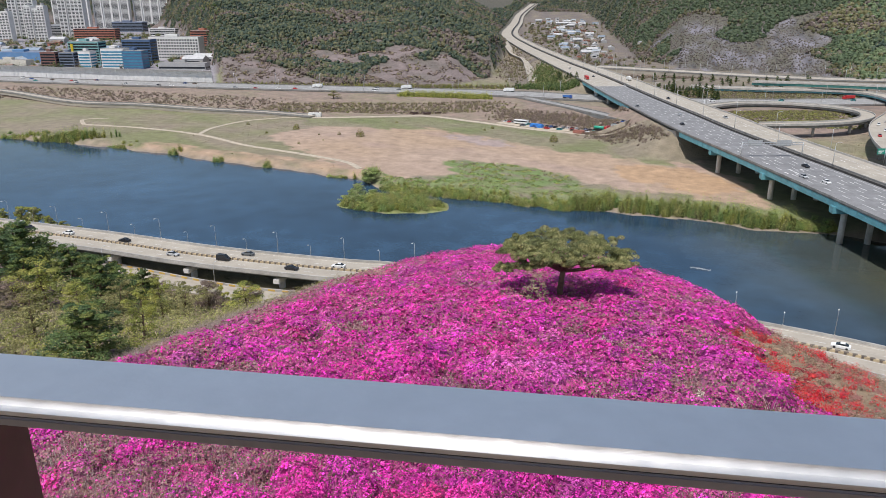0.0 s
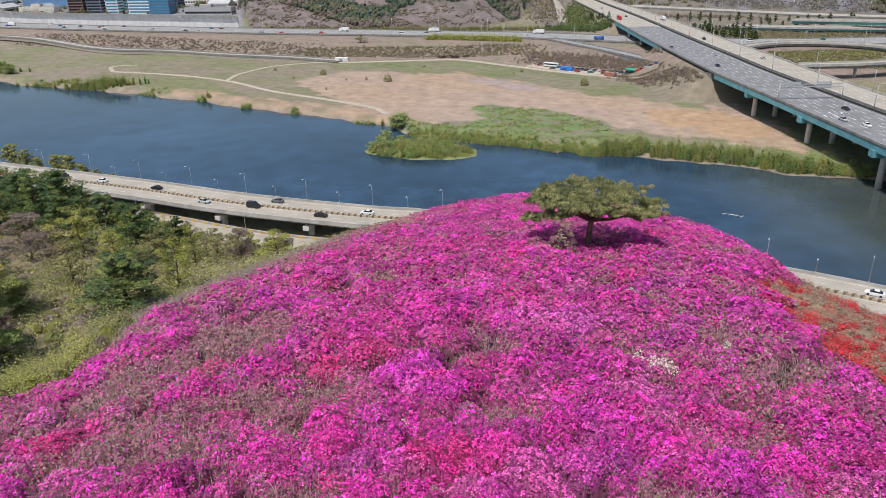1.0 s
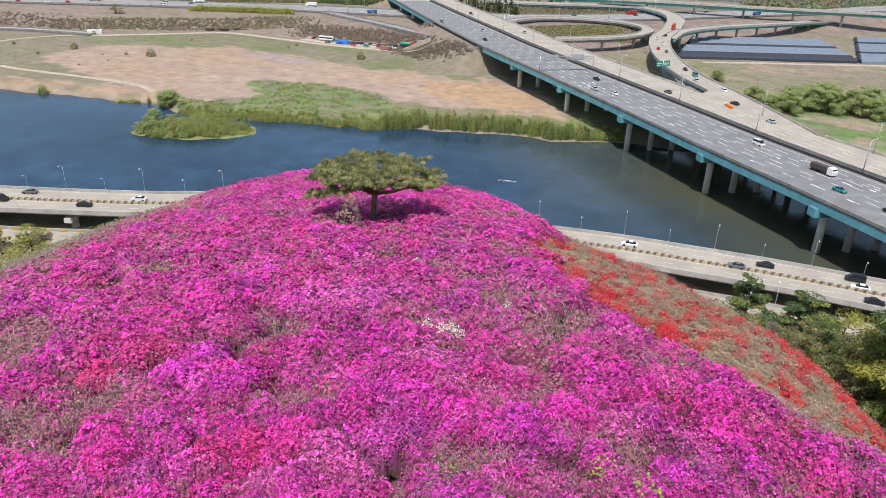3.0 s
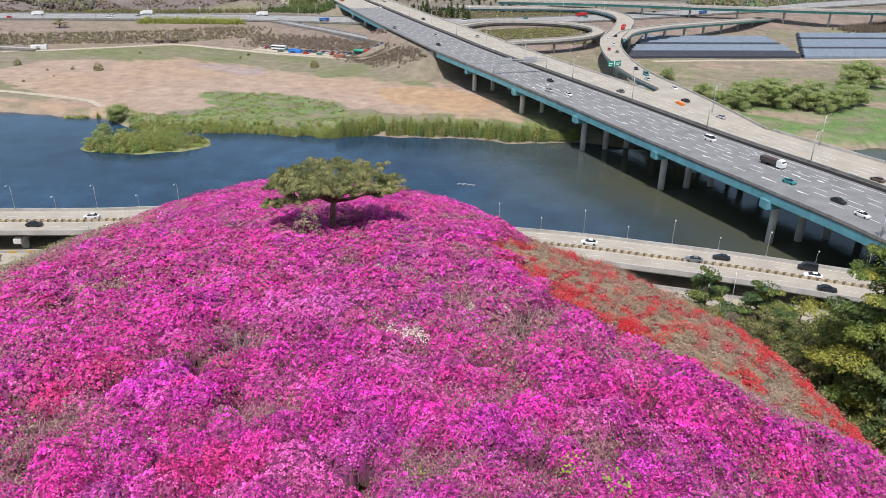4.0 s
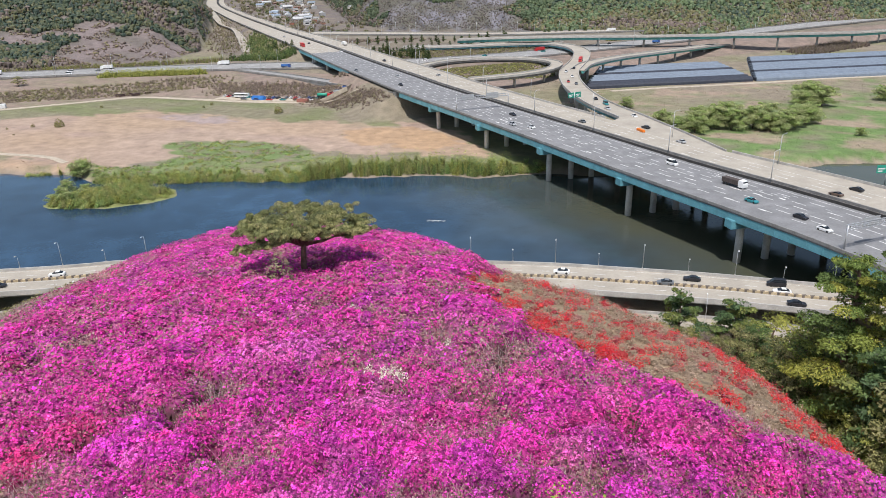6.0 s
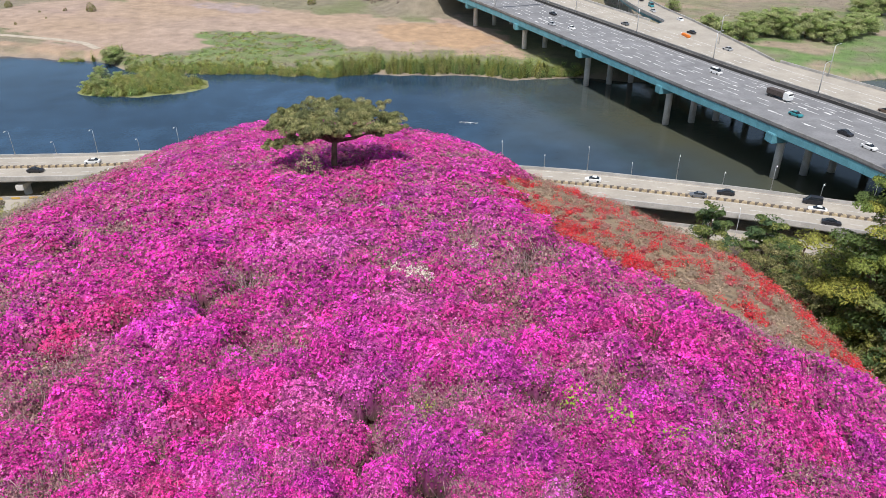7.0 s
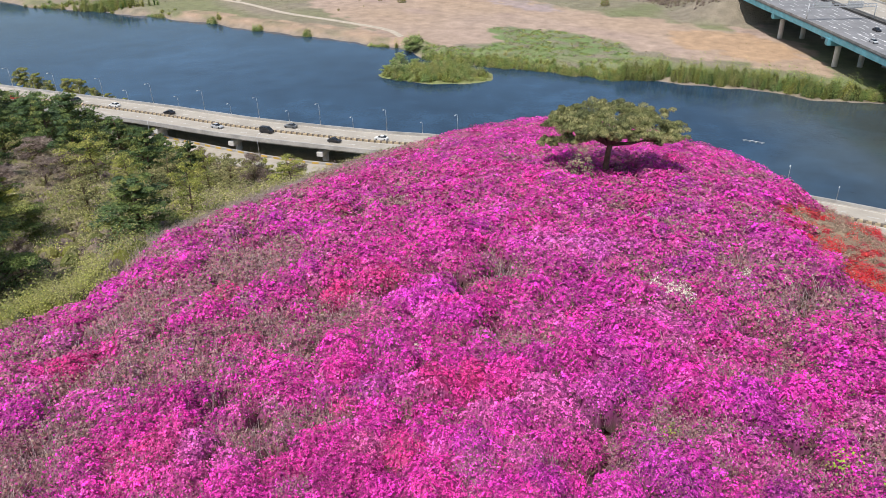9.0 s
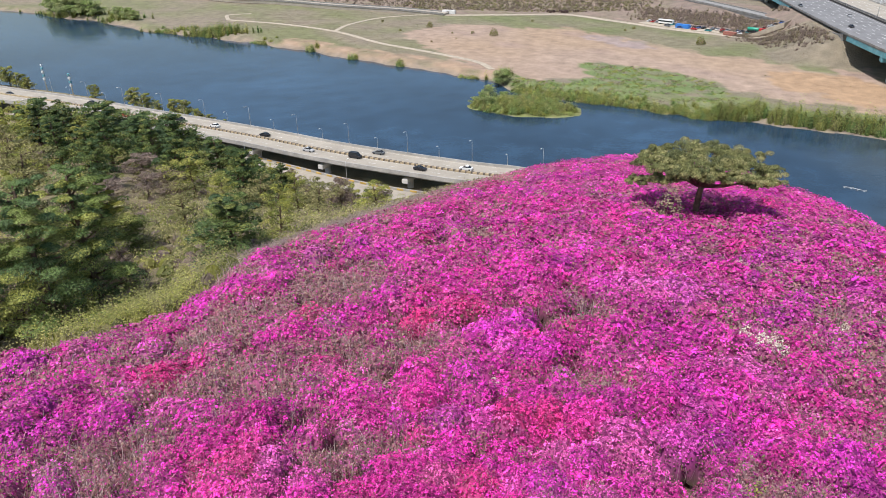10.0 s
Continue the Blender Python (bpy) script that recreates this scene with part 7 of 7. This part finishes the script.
drive(cars["teal"], expr_c, *near_s(expr_c, 171, 173), True)
drive(trucks["red"], expr_c, *near_s(expr_c, 128, 700), True)
drive(trucks["box"], expr_c, *near_s(expr_c, 165, 690), False)
vg = np.random.default_rng(77)
names = list(PAINT)
for k in range(46):
    o = vg.choice([-13.5, -9.8, -6, -2.5, 2.5, 6, 9.8, 13.5])
    s = vg.uniform(380, 1500)
    if k % 7 == 0:
        drive(trucks[["box", "blue", "box", "red"][k // 7 % 4]], far_c, s, float(o), o < 0)
    elif k % 7 == 3:
        drive(vans["white"], far_c, s, float(o), o < 0)
    else:
        drive(cars[names[k % 8]], far_c, s, float(o), o < 0)
for k in range(12):
    drive(cars[names[(k * 3) % 8]] if k % 3 else trucks["box"], far2_c, 330 + 45 * k + vg.uniform(0, 20), float(vg.choice([-8, -4, 4, 8])), k % 2 == 0)
ramp_c = resample([(207, 262, 17.7), (213, 300, 17.5), (221, 345, 17.0), (240, 400, 16), (268, 455, 15.4), (306, 505, 15), (338, 555, 14.6)], 5)
for s, o, k in ((40, 2, "white"), (62, -2, "silver"), (92, 2, "black"), (150, 2, "grey"), (160, -2, "red"), (182, 2, "white"), (205, -2, "white"), (222, 2, "black")):
    drive(cars[k], ramp_c, s, o, True)
drive(trucks["red"], ramp_c, 262, 1.5, True)
drive(vans["teal"], ramp_c, 75, 2.2, True)


# car park under the embankment
def stand(src, x, y, turn):
    m = pose(x, y, gz(x, y) + 0.05, 0, 0, turn)
    if src.name not in used:
        used.add(src.name)
        src.matrix_basis = m
    else:
        copy_thing(src, m)


lot = resample([(36, 545, 0), (60, 525, 0), (85, 508, 0), (118, 488, 0)], 4)
side_ = sideways(lot)
lot[:, 2] = np.max([ground_z(lot[:, 0] + side_[:, 0] * o_, lot[:, 1] + side_[:, 1] * o_) for o_ in (-8, -4, 0, 3)], axis=0) + 0.1
tagged(part("car_park", ribbon(lot, -9, 4, 0.0, -3), M_dirt), "dusty roadside car park below the embankment", "car park", kind="structure")
for k, (p, h, (nx, ny)) in enumerate(along(lot, 3.3, 3)):
    if k % 5 != 4:
        m = Matrix.Translation((p[0] - nx * 5.5, p[1] - ny * 5.5, p[2] + 0.02)) @ Matrix.Rotation(h + 1.45, 4, "Z")
        copy_thing(cars[names[(k * 5) % 8]], m)
    if k % 3 == 0 and k > 5:
        copy_thing(cars[names[(k * 3 + 1) % 8]], Matrix.Translation((p[0] + nx * 1.5, p[1] + ny * 1.5, p[2] + 0.02)) @ Matrix.Rotation(h, 4, "Z"))
(p, h, (nx, ny)), = along(lot, 1e6, 82)
trk = trucks["tank"]
trk.matrix_basis = Matrix.Translation((p[0], p[1], p[2] + 0.02)) @ Matrix.Rotation(h, 4, "Z")
bus = thing("bus", Matrix.Translation((52, 537, lot[3, 2] + 0.05)) @ Matrix.Rotation(-0.55, 4, "Z"), "white coach parked below the embankment", "bus")
part("body", box(-5.5, -1.25, 0.5, 5.5, 1.25, 3.2, 0.2), PAINT["white"], bus)
part("glazing", box(-5.2, -1.28, 1.7, 5.2, 1.28, 2.6, 0.02), M_glass, bus)
for x in (-3.2, 3.4):
    for y in (-1.05, 1.05):
        piece("wheel", big_wheel, bus, Matrix.Translation((x, y, 0.5)))
tarp = thing("covered_stack", Matrix.Translation((62, 524, lot[7, 2] - 0.2)) @ Matrix.Rotation(-0.6, 4, "Z"), "stack of goods under a bright blue tarpaulin", "tarpaulin")
part("cover", box(-5, -2, -0.4, 5, 2, 2.6, 0.6), mat("bright_blue_tarpaulin", (0.04, 0.20, 0.55), 0.6, var=0.2, scale=1), tarp)
box2 = thing("container", Matrix.Translation((88, 499, gz(88, 499))) @ Matrix.Rotation(-0.6, 4, "Z"), "faded red shipping container", "container")
part("shell", box(-4, -1.2, -0.3, 4, 1.2, 2.4, 0.05), mat("faded_red_steel", (0.33, 0.13, 0.10), 0.7, var=0.2, scale=1), box2)
hut = thing("site_hut", Matrix.Translation((-107, 578, gz(-107, 578))) @ Matrix.Rotation(-0.05, 4, "Z"), "small white site hut beside the track", "hut")
part("wall", box(-5, -1.5, -0.3, 5, 1.5, 2.8, 0.04), M_white, hut)
part("door", box(-1, -1.56, 0, 0, -1.503, 2.0), M_glass, hut)
heap = thing("scrap_heap", Matrix.Translation((-18, 588, gz(-18, 588))), "low heap of rusty dark scrap", "scrap heap")
M_rust = mat("rusty_scrap", (0.07, 0.045, 0.04), 0.9, var=0.5, scale=0.8)
for k in range(24):
    x, y, w = vg.normal(0, 6), vg.normal(0, 1.3), vg.uniform(0.5, 2)
    part("scrap", box(x - w, y - 0.6, -0.3, x + w, y + 0.6, vg.uniform(0.4, 1.9), 0.1), M_rust, heap)

orange = thing("traffic_barrier", Matrix.Translation((198.5, 272, 18.02)) @ Matrix.Rotation(1.45, 4, "Z"), "orange crash cushion where the ramp leaves the expressway", "traffic barrier")
part("cushion", box(-3.0, -0.7, 0, 3.0, 0.7, 1.1, 0.2), mat("orange_plastic", (0.75, 0.20, 0.02), 0.5), orange)
part("nose", tube([(3.0, 0, 0), (3.0, 0, 1.1)], [0.68, 0.68], 12), M_white, orange)

# raft in the river
raft = thing("raft", Matrix.Translation((89.5, 246, 0.0)) @ Matrix.Rotation(-0.5, 4, "Z"), "small pale floating pontoon frame in the river", "raft")
for k in range(4):
    part("float", tube([(-3 + 2 * k, -0.8, 0.05), (-2.4 + 2 * k, 0.9, 0.12)], [0.16, 0.16], 6), M_steel, raft)
part("beam", tube([(-3.4, 0, 0.12), (0, 0.3, 0.15), (3.8, -0.1, 0.12)], [0.13, 0.13, 0.1], 6), M_steel, raft)

# ---- greenhouses ----
M_film = mat("greenhouse_film", (0.16, 0.195, 0.24), 0.62, var=0.12, scale=0.4)
M_net = mat("black_shade_net", (0.03, 0.035, 0.05), 0.7, var=0.2, scale=0.5)


def arch(length, width, height):
    bm = bmesh.new()
    prof = [(width / 2 * math.cos(math.pi * k / 8), height * math.sin(math.pi * k / 8) ** 0.7) for k in range(9)]
    n_ = max(2, int(length / 8))
    rings = [[bm.verts.new((length * i / n_, a_, b_)) for a_, b_ in prof] for i in range(n_ + 1)]
    for a_, b_ in zip(rings, rings[1:]):
        for k in range(8):
            bm.faces.new((a_[k], b_[k], b_[k + 1], a_[k + 1]))
    bm.faces.new(rings[0])
    bm.faces.new(rings[-1][::-1])
    return bm


hoop_me = mesh_of(tube([(0, -3.55, 0), (0, -2.6, 2.3), (0, 0, 3.42), (0, 2.6, 2.3), (0, 3.55, 0)], [0.12] * 5, 5), "hoop", M_net)


def greenhouse(x, y, length, dark, turn):
    ob = thing("greenhouse", pose(x, y, gz(x + length / 2, y) - 0.1, 0, 0, turn), "long tunnel greenhouse under %s" % ("black shade netting" if dark else "blue-grey plastic film"), "greenhouse", "greenhouses")
    part("cover", arch(length, 7.2, 3.4), M_net if dark else M_film, ob)
    for k in range(1, int(length / 40)):
        if (k * 7 + int(x + y)) % 3:
            piece("hoop", hoop_me, ob, Matrix.Translation((k * 40.0, 0, 0)) @ Matrix.Scale(1.02, 4))
    part("end_frame", box(-0.1, -2.2, 0, -0.004, 2.2, 2.2), M_net, ob)


for k in range(10):
    greenhouse(283 + 6.0 * k, 455 + 7.6 * k, 124 - 2.5 * k, k in (0, 1, 5), -13.4)
for k in range(12):
    greenhouse(406 + 6.4 * k, 425 + 7.6 * k, 218 - 3 * k, k in (3, 8), -13.4)
for k in range(6):
    greenhouse(655 + 6.4 * k, 400 + 7.6 * k, 150, k in (2,), -13.4)

# ---- noise barrier ----
M_noise = mat("pale_noise_panel", (0.66, 0.65, 0.64), 0.6, var=0.12, scale=0.2)
barrier = thing("noise_barrier", Matrix(), "tall pale curved noise barrier along the expressway", "noise barrier", kind="structure")
bm = bmesh.new()
prof = [(0.0, 0.0), (0.0, 9.0), (0.5, 11.2), (1.6, 12.8), (3.2, 13.8)]
for i in range(len(prof) - 1):
    (a, b), (c_, d) = prof[i], prof[i + 1]
    for x0, x1 in ((-3.9, 3.9),):
        f = [bm.verts.new(v) for v in ((x0, -a, b), (x1, -a, b), (x1, -c_, d), (x0, -c_, d))]
        g = [bm.verts.new(v) for v in ((x0, -a + 0.2, b), (x1, -a + 0.2, b), (x1, -c_ + 0.2, d), (x0, -c_ + 0.2, d))]
        bm.faces.new(f)
        bm.faces.new(g[::-1])
        for k in range(4):
            bm.faces.new((f[k], g[k], g[(k + 1) % 4], f[(k + 1) % 4]))
panel_me = mesh_of(bm, "barrier_panel", M_noise)
post_me = mesh_of(tube([(0, 0.2, -1), (0, 0.2, 9), (0, -1.4, 12.9), (0, -3.4, 14.1)], [0.22] * 4, 6), "barrier_post", M_steel)
for p, h, (nx, ny) in along(far_c, 8.0, 10):
    if p[0] < -245:
        m = Matrix.Translation((p[0] - nx * 21, p[1] - ny * 21, gz(p[0] - nx * 21, p[1] - ny * 21) - 0.3)) @ Matrix.Rotation(h, 4, "Z")
        piece("barrier_panel", panel_me, barrier, m)
        piece("barrier_post", post_me, barrier, m @ Matrix.Translation((4, 0, 0)))

# ---- the town ----
def building(name, x, y, w, d, h, wall, label, turn=-7, bands=True, glass=M_glass, storey=3.4, cols=0, roof=M_concdark):
    """A block with recessed window rows or single windows on its front, a parapet and roof huts."""
    z = gz(x, y)
    ob = thing(name, pose(x, y, z - 0.5, 0, 0, turn), label, name.replace("_", " "), "town buildings")
    body = part("wall", box(-w / 2, -d / 2, 0, w / 2, d / 2, h, 0.1), wall, ob)
    part("roof", box(-w / 2 + 0.4, -d / 2 + 0.4, h + 0.004, w / 2 - 0.4, d / 2 - 0.4, h + 0.25), roof, ob)
    part("roof_hut", box(-w * 0.2, -d * 0.2, h + 0.2, w * 0.05, d * 0.2, h + 3.2, 0.05), wall, ob)
    n_ = int((h - 1.5) / storey)
    if cols:
        bw = (w - 2) / cols
        me = mesh_of(box(-bw * 0.30, -0.12, -storey * 0.26, bw * 0.30, 0.02, storey * 0.26), "window", glass)
        for i in range(n_):
            for j in range(cols):
                piece("window", me, body, Matrix.Translation((-w / 2 + 1 + bw * (j + 0.5), -d / 2 - 0.01, 1.5 + storey * (i + 0.5))))
    elif bands:
        me = mesh_of(box(-w / 2 + 0.8, -0.1, -storey * 0.27, w / 2 - 0.8, 0.02, storey * 0.27), "window_band", glass)
        sd = mesh_of(box(-0.02, -d / 2 + 0.8, -storey * 0.27, 0.1, d / 2 - 0.8, storey * 0.27), "window_band", glass)
        for i in range(n_):
            piece("window_band", me, body, Matrix.Translation((0, -d / 2 - 0.01, 1.5 + storey * (i + 0.5))))
            piece("window_band", sd, body, Matrix.Translation((w / 2 + 0.01, 0, 1.5 + storey * (i + 0.5))))
    return ob


W = {n: mat(n + "_wall", c, 0.75, var=0.1, scale=0.15) for n, c in dict(white=(0.68, 0.67, 0.65), brown=(0.20, 0.10, 0.085), bluegrey=(0.16, 0.19, 0.25), teal=(0.20, 0.38, 0.38), navy=(0.07, 0.12, 0.22), red=(0.40, 0.15, 0.10), grey=(0.36, 0.36, 0.36), blue=(0.12, 0.24, 0.42), cream=(0.60, 0.56, 0.48)).items()}
M_blueglass = mat("blue_glass", (0.06, 0.22, 0.33), 0.15, var=0.15, scale=0.3)
building("office_block", -499, 938, 20, 16, 20, W["brown"], "dark brown office block behind the noise barrier")
building("office_block", -477, 940, 20, 16, 19, W["bluegrey"], "blue-grey office block with window bands")
building("office_block", -470, 975, 42, 18, 30, W["teal"], "pale teal office block with a yellow sign")
building("office_block", -414, 930, 30, 18, 24, W["white"], "white and blue glass office block", glass=M_blueglass)
building("office_block", -388, 925, 26, 16, 22, W["navy"], "dark blue glazed office block", glass=M_blueglass)
building("office_block", -450, 930, 16, 14, 21, W["white"], "narrow white office block", glass=M_blueglass)
building("office_block", -412, 1000, 40, 18, 31, W["navy"], "dark navy glass office block")
building("hotel", -385, 1062, 74, 18, 31, W["white"], "long white seven-storey building with square windows", cols=18, storey=3.9)
building("warehouse", -590, 1040, 70, 30, 13, W["blue"], "long low blue-roofed warehouse", bands=False, roof=W["bluegrey"])
building("warehouse", -660, 1010, 60, 30, 12, W["grey"], "low grey warehouse with a flat roof", bands=False, roof=W["bluegrey"])
building("showroom", -322, 905, 60, 14, 9, W["grey"], "low grey car showroom with dark front", storey=4)
building("showroom", -560, 955, 50, 16, 9, W["cream"], "low pink-grey market hall", bands=False)
building("shop_block", -372, 1150, 38, 20, 22, W["red"], "red brick shop block")
building("school", -727, 1560, 90, 20, 22, W["red"], "long red-brown school building")
building("factory_hall", -880, 1720, 110, 30, 22, W["grey"], "long grey factory hall", roof=W["bluegrey"])
building("factory_hall", -800, 1900, 80, 26, 24, W["bluegrey"], "dark blue-grey factory hall", roof=W["navy"])
building("factory_hall", -640, 1700, 60, 20, 16, W["white"], "white hall at the foot of the mountain", roof=W["grey"])
tagged(part("advertising_sign", box(-486, 963, 10, -483, 964.4, 36, 0.1), mat("yellow_sign", (0.65, 0.48, 0.03), 0.5)), "tall plain yellow advertising sign before an office block", "sign")


def apartment(x, y, w, h, turn, steps=3):
    """A slab tower in stepped bays, with a window for each flat on its front."""
    z = gz(x, y)
    ob = thing("apartment_tower", pose(x, y, z - 0.5, 0, 0, turn), "tall white apartment tower with rows of windows", "apartment tower", "apartment towers")
    bw = w / steps
    for b in range(steps):
        hh, dy = h - 5.6 * (b % 2), 3.0 * (b % 2)
        bay = part("bay", box(-w / 2 + bw * b + 0.01, -7 + dy, 0, -w / 2 + bw * (b + 1) - 0.01, 7 + dy, hh, 0.1), W["white"], ob)
        part("stair_tower", box(-w / 2 + bw * b + bw * 0.4, -2 + dy, hh - 0.1, -w / 2 + bw * b + bw * 0.6, 5 + dy, hh + 5), W["grey"], bay)
        ww = bw * (0.16 if steps == 3 else 0.36)
        me = mesh_of(box(-ww, -0.15, -0.75, ww, 0.02, 0.75), "window", M_glass)
        for i in range(int((hh - 2) / 2.9)):
            for j in ((0.27, 0.73) if steps == 3 else (0.5,)):
                piece("window", me, bay, Matrix.Translation((-w / 2 + bw * (b + j), -7 + dy - 0.01, 2.5 + 2.9 * i)))


for x, y, w, h, tn in ((-880, 1490, 46, 58, -8), (-824, 1520, 44, 68, -8), (-905, 1620, 60, 90, -8), (-960, 1540, 50, 85, -8), (-830, 1680, 60, 88, -8), (-1010, 1560, 60, 90, -8)):
    apartment(x, y, w, h, tn)
for x, y, w, h in ((-1030, 2080, 100, 110), (-925, 2095, 100, 112), (-822, 2110, 98, 110), (-722, 2130, 90, 108)):
    apartment(x, y, w, h, -4, 4)

tg2 = np.random.default_rng(55)


def house_meshes(w, d, h, wall, roof):
    bm = bmesh.new()
    v = [bm.verts.new(p) for p in ((-w / 2 - 0.4, -d / 2 - 0.4, h), (w / 2 + 0.4, -d / 2 - 0.4, h), (w / 2 + 0.4, d / 2 + 0.4, h), (-w / 2 - 0.4, d / 2 + 0.4, h), (-w / 2, 0, h + d * 0.28), (w / 2, 0, h + d * 0.28))]
    for f in ((0, 1, 5, 4), (2, 3, 4, 5), (1, 2, 5), (3, 0, 4), (3, 2, 1, 0)):
        bm.faces.new([v[i] for i in f])
    return mesh_of(box(-w / 2, -d / 2, 0, w / 2, d / 2, h), "wall", wall), mesh_of(bm, "roof", roof), mesh_of(box(-w * 0.35, -d / 2 - 0.06, h * 0.35, w * 0.35, -d / 2 + 0.01, h * 0.7), "window", M_glass)


R_ = {n: mat(n + "_roof", c, 0.7, var=0.15, scale=0.3) for n, c in dict(blue=(0.21, 0.26, 0.32), red=(0.28, 0.16, 0.13), grey=(0.28, 0.28, 0.28), white=(0.45, 0.45, 0.45), brown=(0.20, 0.14, 0.11), sky=(0.34, 0.38, 0.41)).items()}
protos = []
for k, (w, d, h, wl, rf) in enumerate(((12, 9, 5, "white", "red"), (16, 10, 6, "cream", "grey"), (24, 14, 7, "white", "blue"), (10, 8, 7, "cream", "brown"), (30, 16, 8, "grey", "white"), (14, 10, 9, "white", "grey"), (18, 10, 5, "red", "brown"), (20, 12, 6, "white", "sky"))):
    protos.append((house_meshes(w, d, h, W[wl], R_[rf]), "%s-walled house with a pitched %s roof" % (wl, rf)))


def house(k, x, y, turn, group, size=1.0):
    ms, label = protos[k]
    ob = thing("house", pose(x, y, gz(x, y) - 0.4, 0, 0, turn) @ Matrix.Scale(size, 4), label, "house", group)
    for nm, me in zip(("wall", "roof", "window"), ms):
        o = new(nm, me)
        o.parent = ob


spots = []
for _ in range(4000):
    if len(spots) >= 110:
        break
    r_ = 1060 + 850 * tg2.uniform() ** 1.1
    a_ = np.interp(r_, [950, 1200, 1500, 1850], [13.2, 10.0, 9.2, 8.8]) + tg2.normal(0, 1.25) * np.interp(r_, [950, 1850], [1.0, 0.7])
    x, y = r_ * math.sin(math.radians(a_)), r_ * math.cos(math.radians(a_))
    if abs(x - np.interp(y, EXPR_Y, EXPR_X)) < np.interp(y, EXPR_Y, EXPR_HALF) + 22 or any(abs(x - p) < 10 and abs(y - q_) < 14 for p, q_ in spots):
        continue
    spots.append((x, y))
    house(int(tg2.integers(8)), x, y, float(tg2.choice([0, 12, 85, -20])), "valley village", 0.55)
for _ in range(4000):
    if len(spots) >= 170:
        break
    r_, a_ = tg2.uniform(1010, 1650), tg2.uniform(-33, -17.8)
    x, y = r_ * math.sin(math.radians(a_)), r_ * math.cos(math.radians(a_))
    if gz(x, y) > 16:
        continue
    if any(abs(x - p) < 19 and abs(y - q_) < 24 for p, q_ in spots) or any(abs(x - o.location.x) < 48 and abs(y - o.location.y) < 28 for o in bpy.data.objects if o.get("group") in ("town buildings", "apartment towers")):
        continue
    spots.append((x, y))
    house(int(tg2.integers(8)), x, y, float(tg2.choice([-7, 83, -12])), "town houses")
# a few town trees, as one mass
n_ = 1000
a_, r_ = np.radians(bankg.uniform(-34, -16.5, n_)), bankg.uniform(1000, 1900, n_)
x, y = r_ * np.sin(a_), r_ * np.cos(a_)
scrub("town_trees", "green and brown trees between the town's buildings", x, y, ground_z(x, y), bankg.uniform(3, 6, n_), bankg.uniform(4, 9, n_), np.vstack([GREEN * 0.7, OLIVE, PINE, BARE]), 50, 0.9, 88)
n_ = 620
r_ = bankg.uniform(900, 1800, n_)
a_ = np.radians(np.interp(r_, [900, 1200, 1700], [11.5, 8.6, 7.5]) + bankg.normal(0, 2.0, n_))
x, y = r_ * np.sin(a_), r_ * np.cos(a_)
ok = np.abs(x - np.interp(y, EXPR_Y, EXPR_X)) > np.interp(y, EXPR_Y, EXPR_HALF) + 6
x, y = x[ok], y[ok]
scrub("valley_trees", "brown and green trees along the valley road", x, y, ground_z(x, y), bankg.uniform(2, 4, len(x)), bankg.uniform(2.5, 6, len(x)), np.vstack([GREEN * 0.6, OLIVE * 0.8, BARE, BARE]), 50, 0.8, 89)
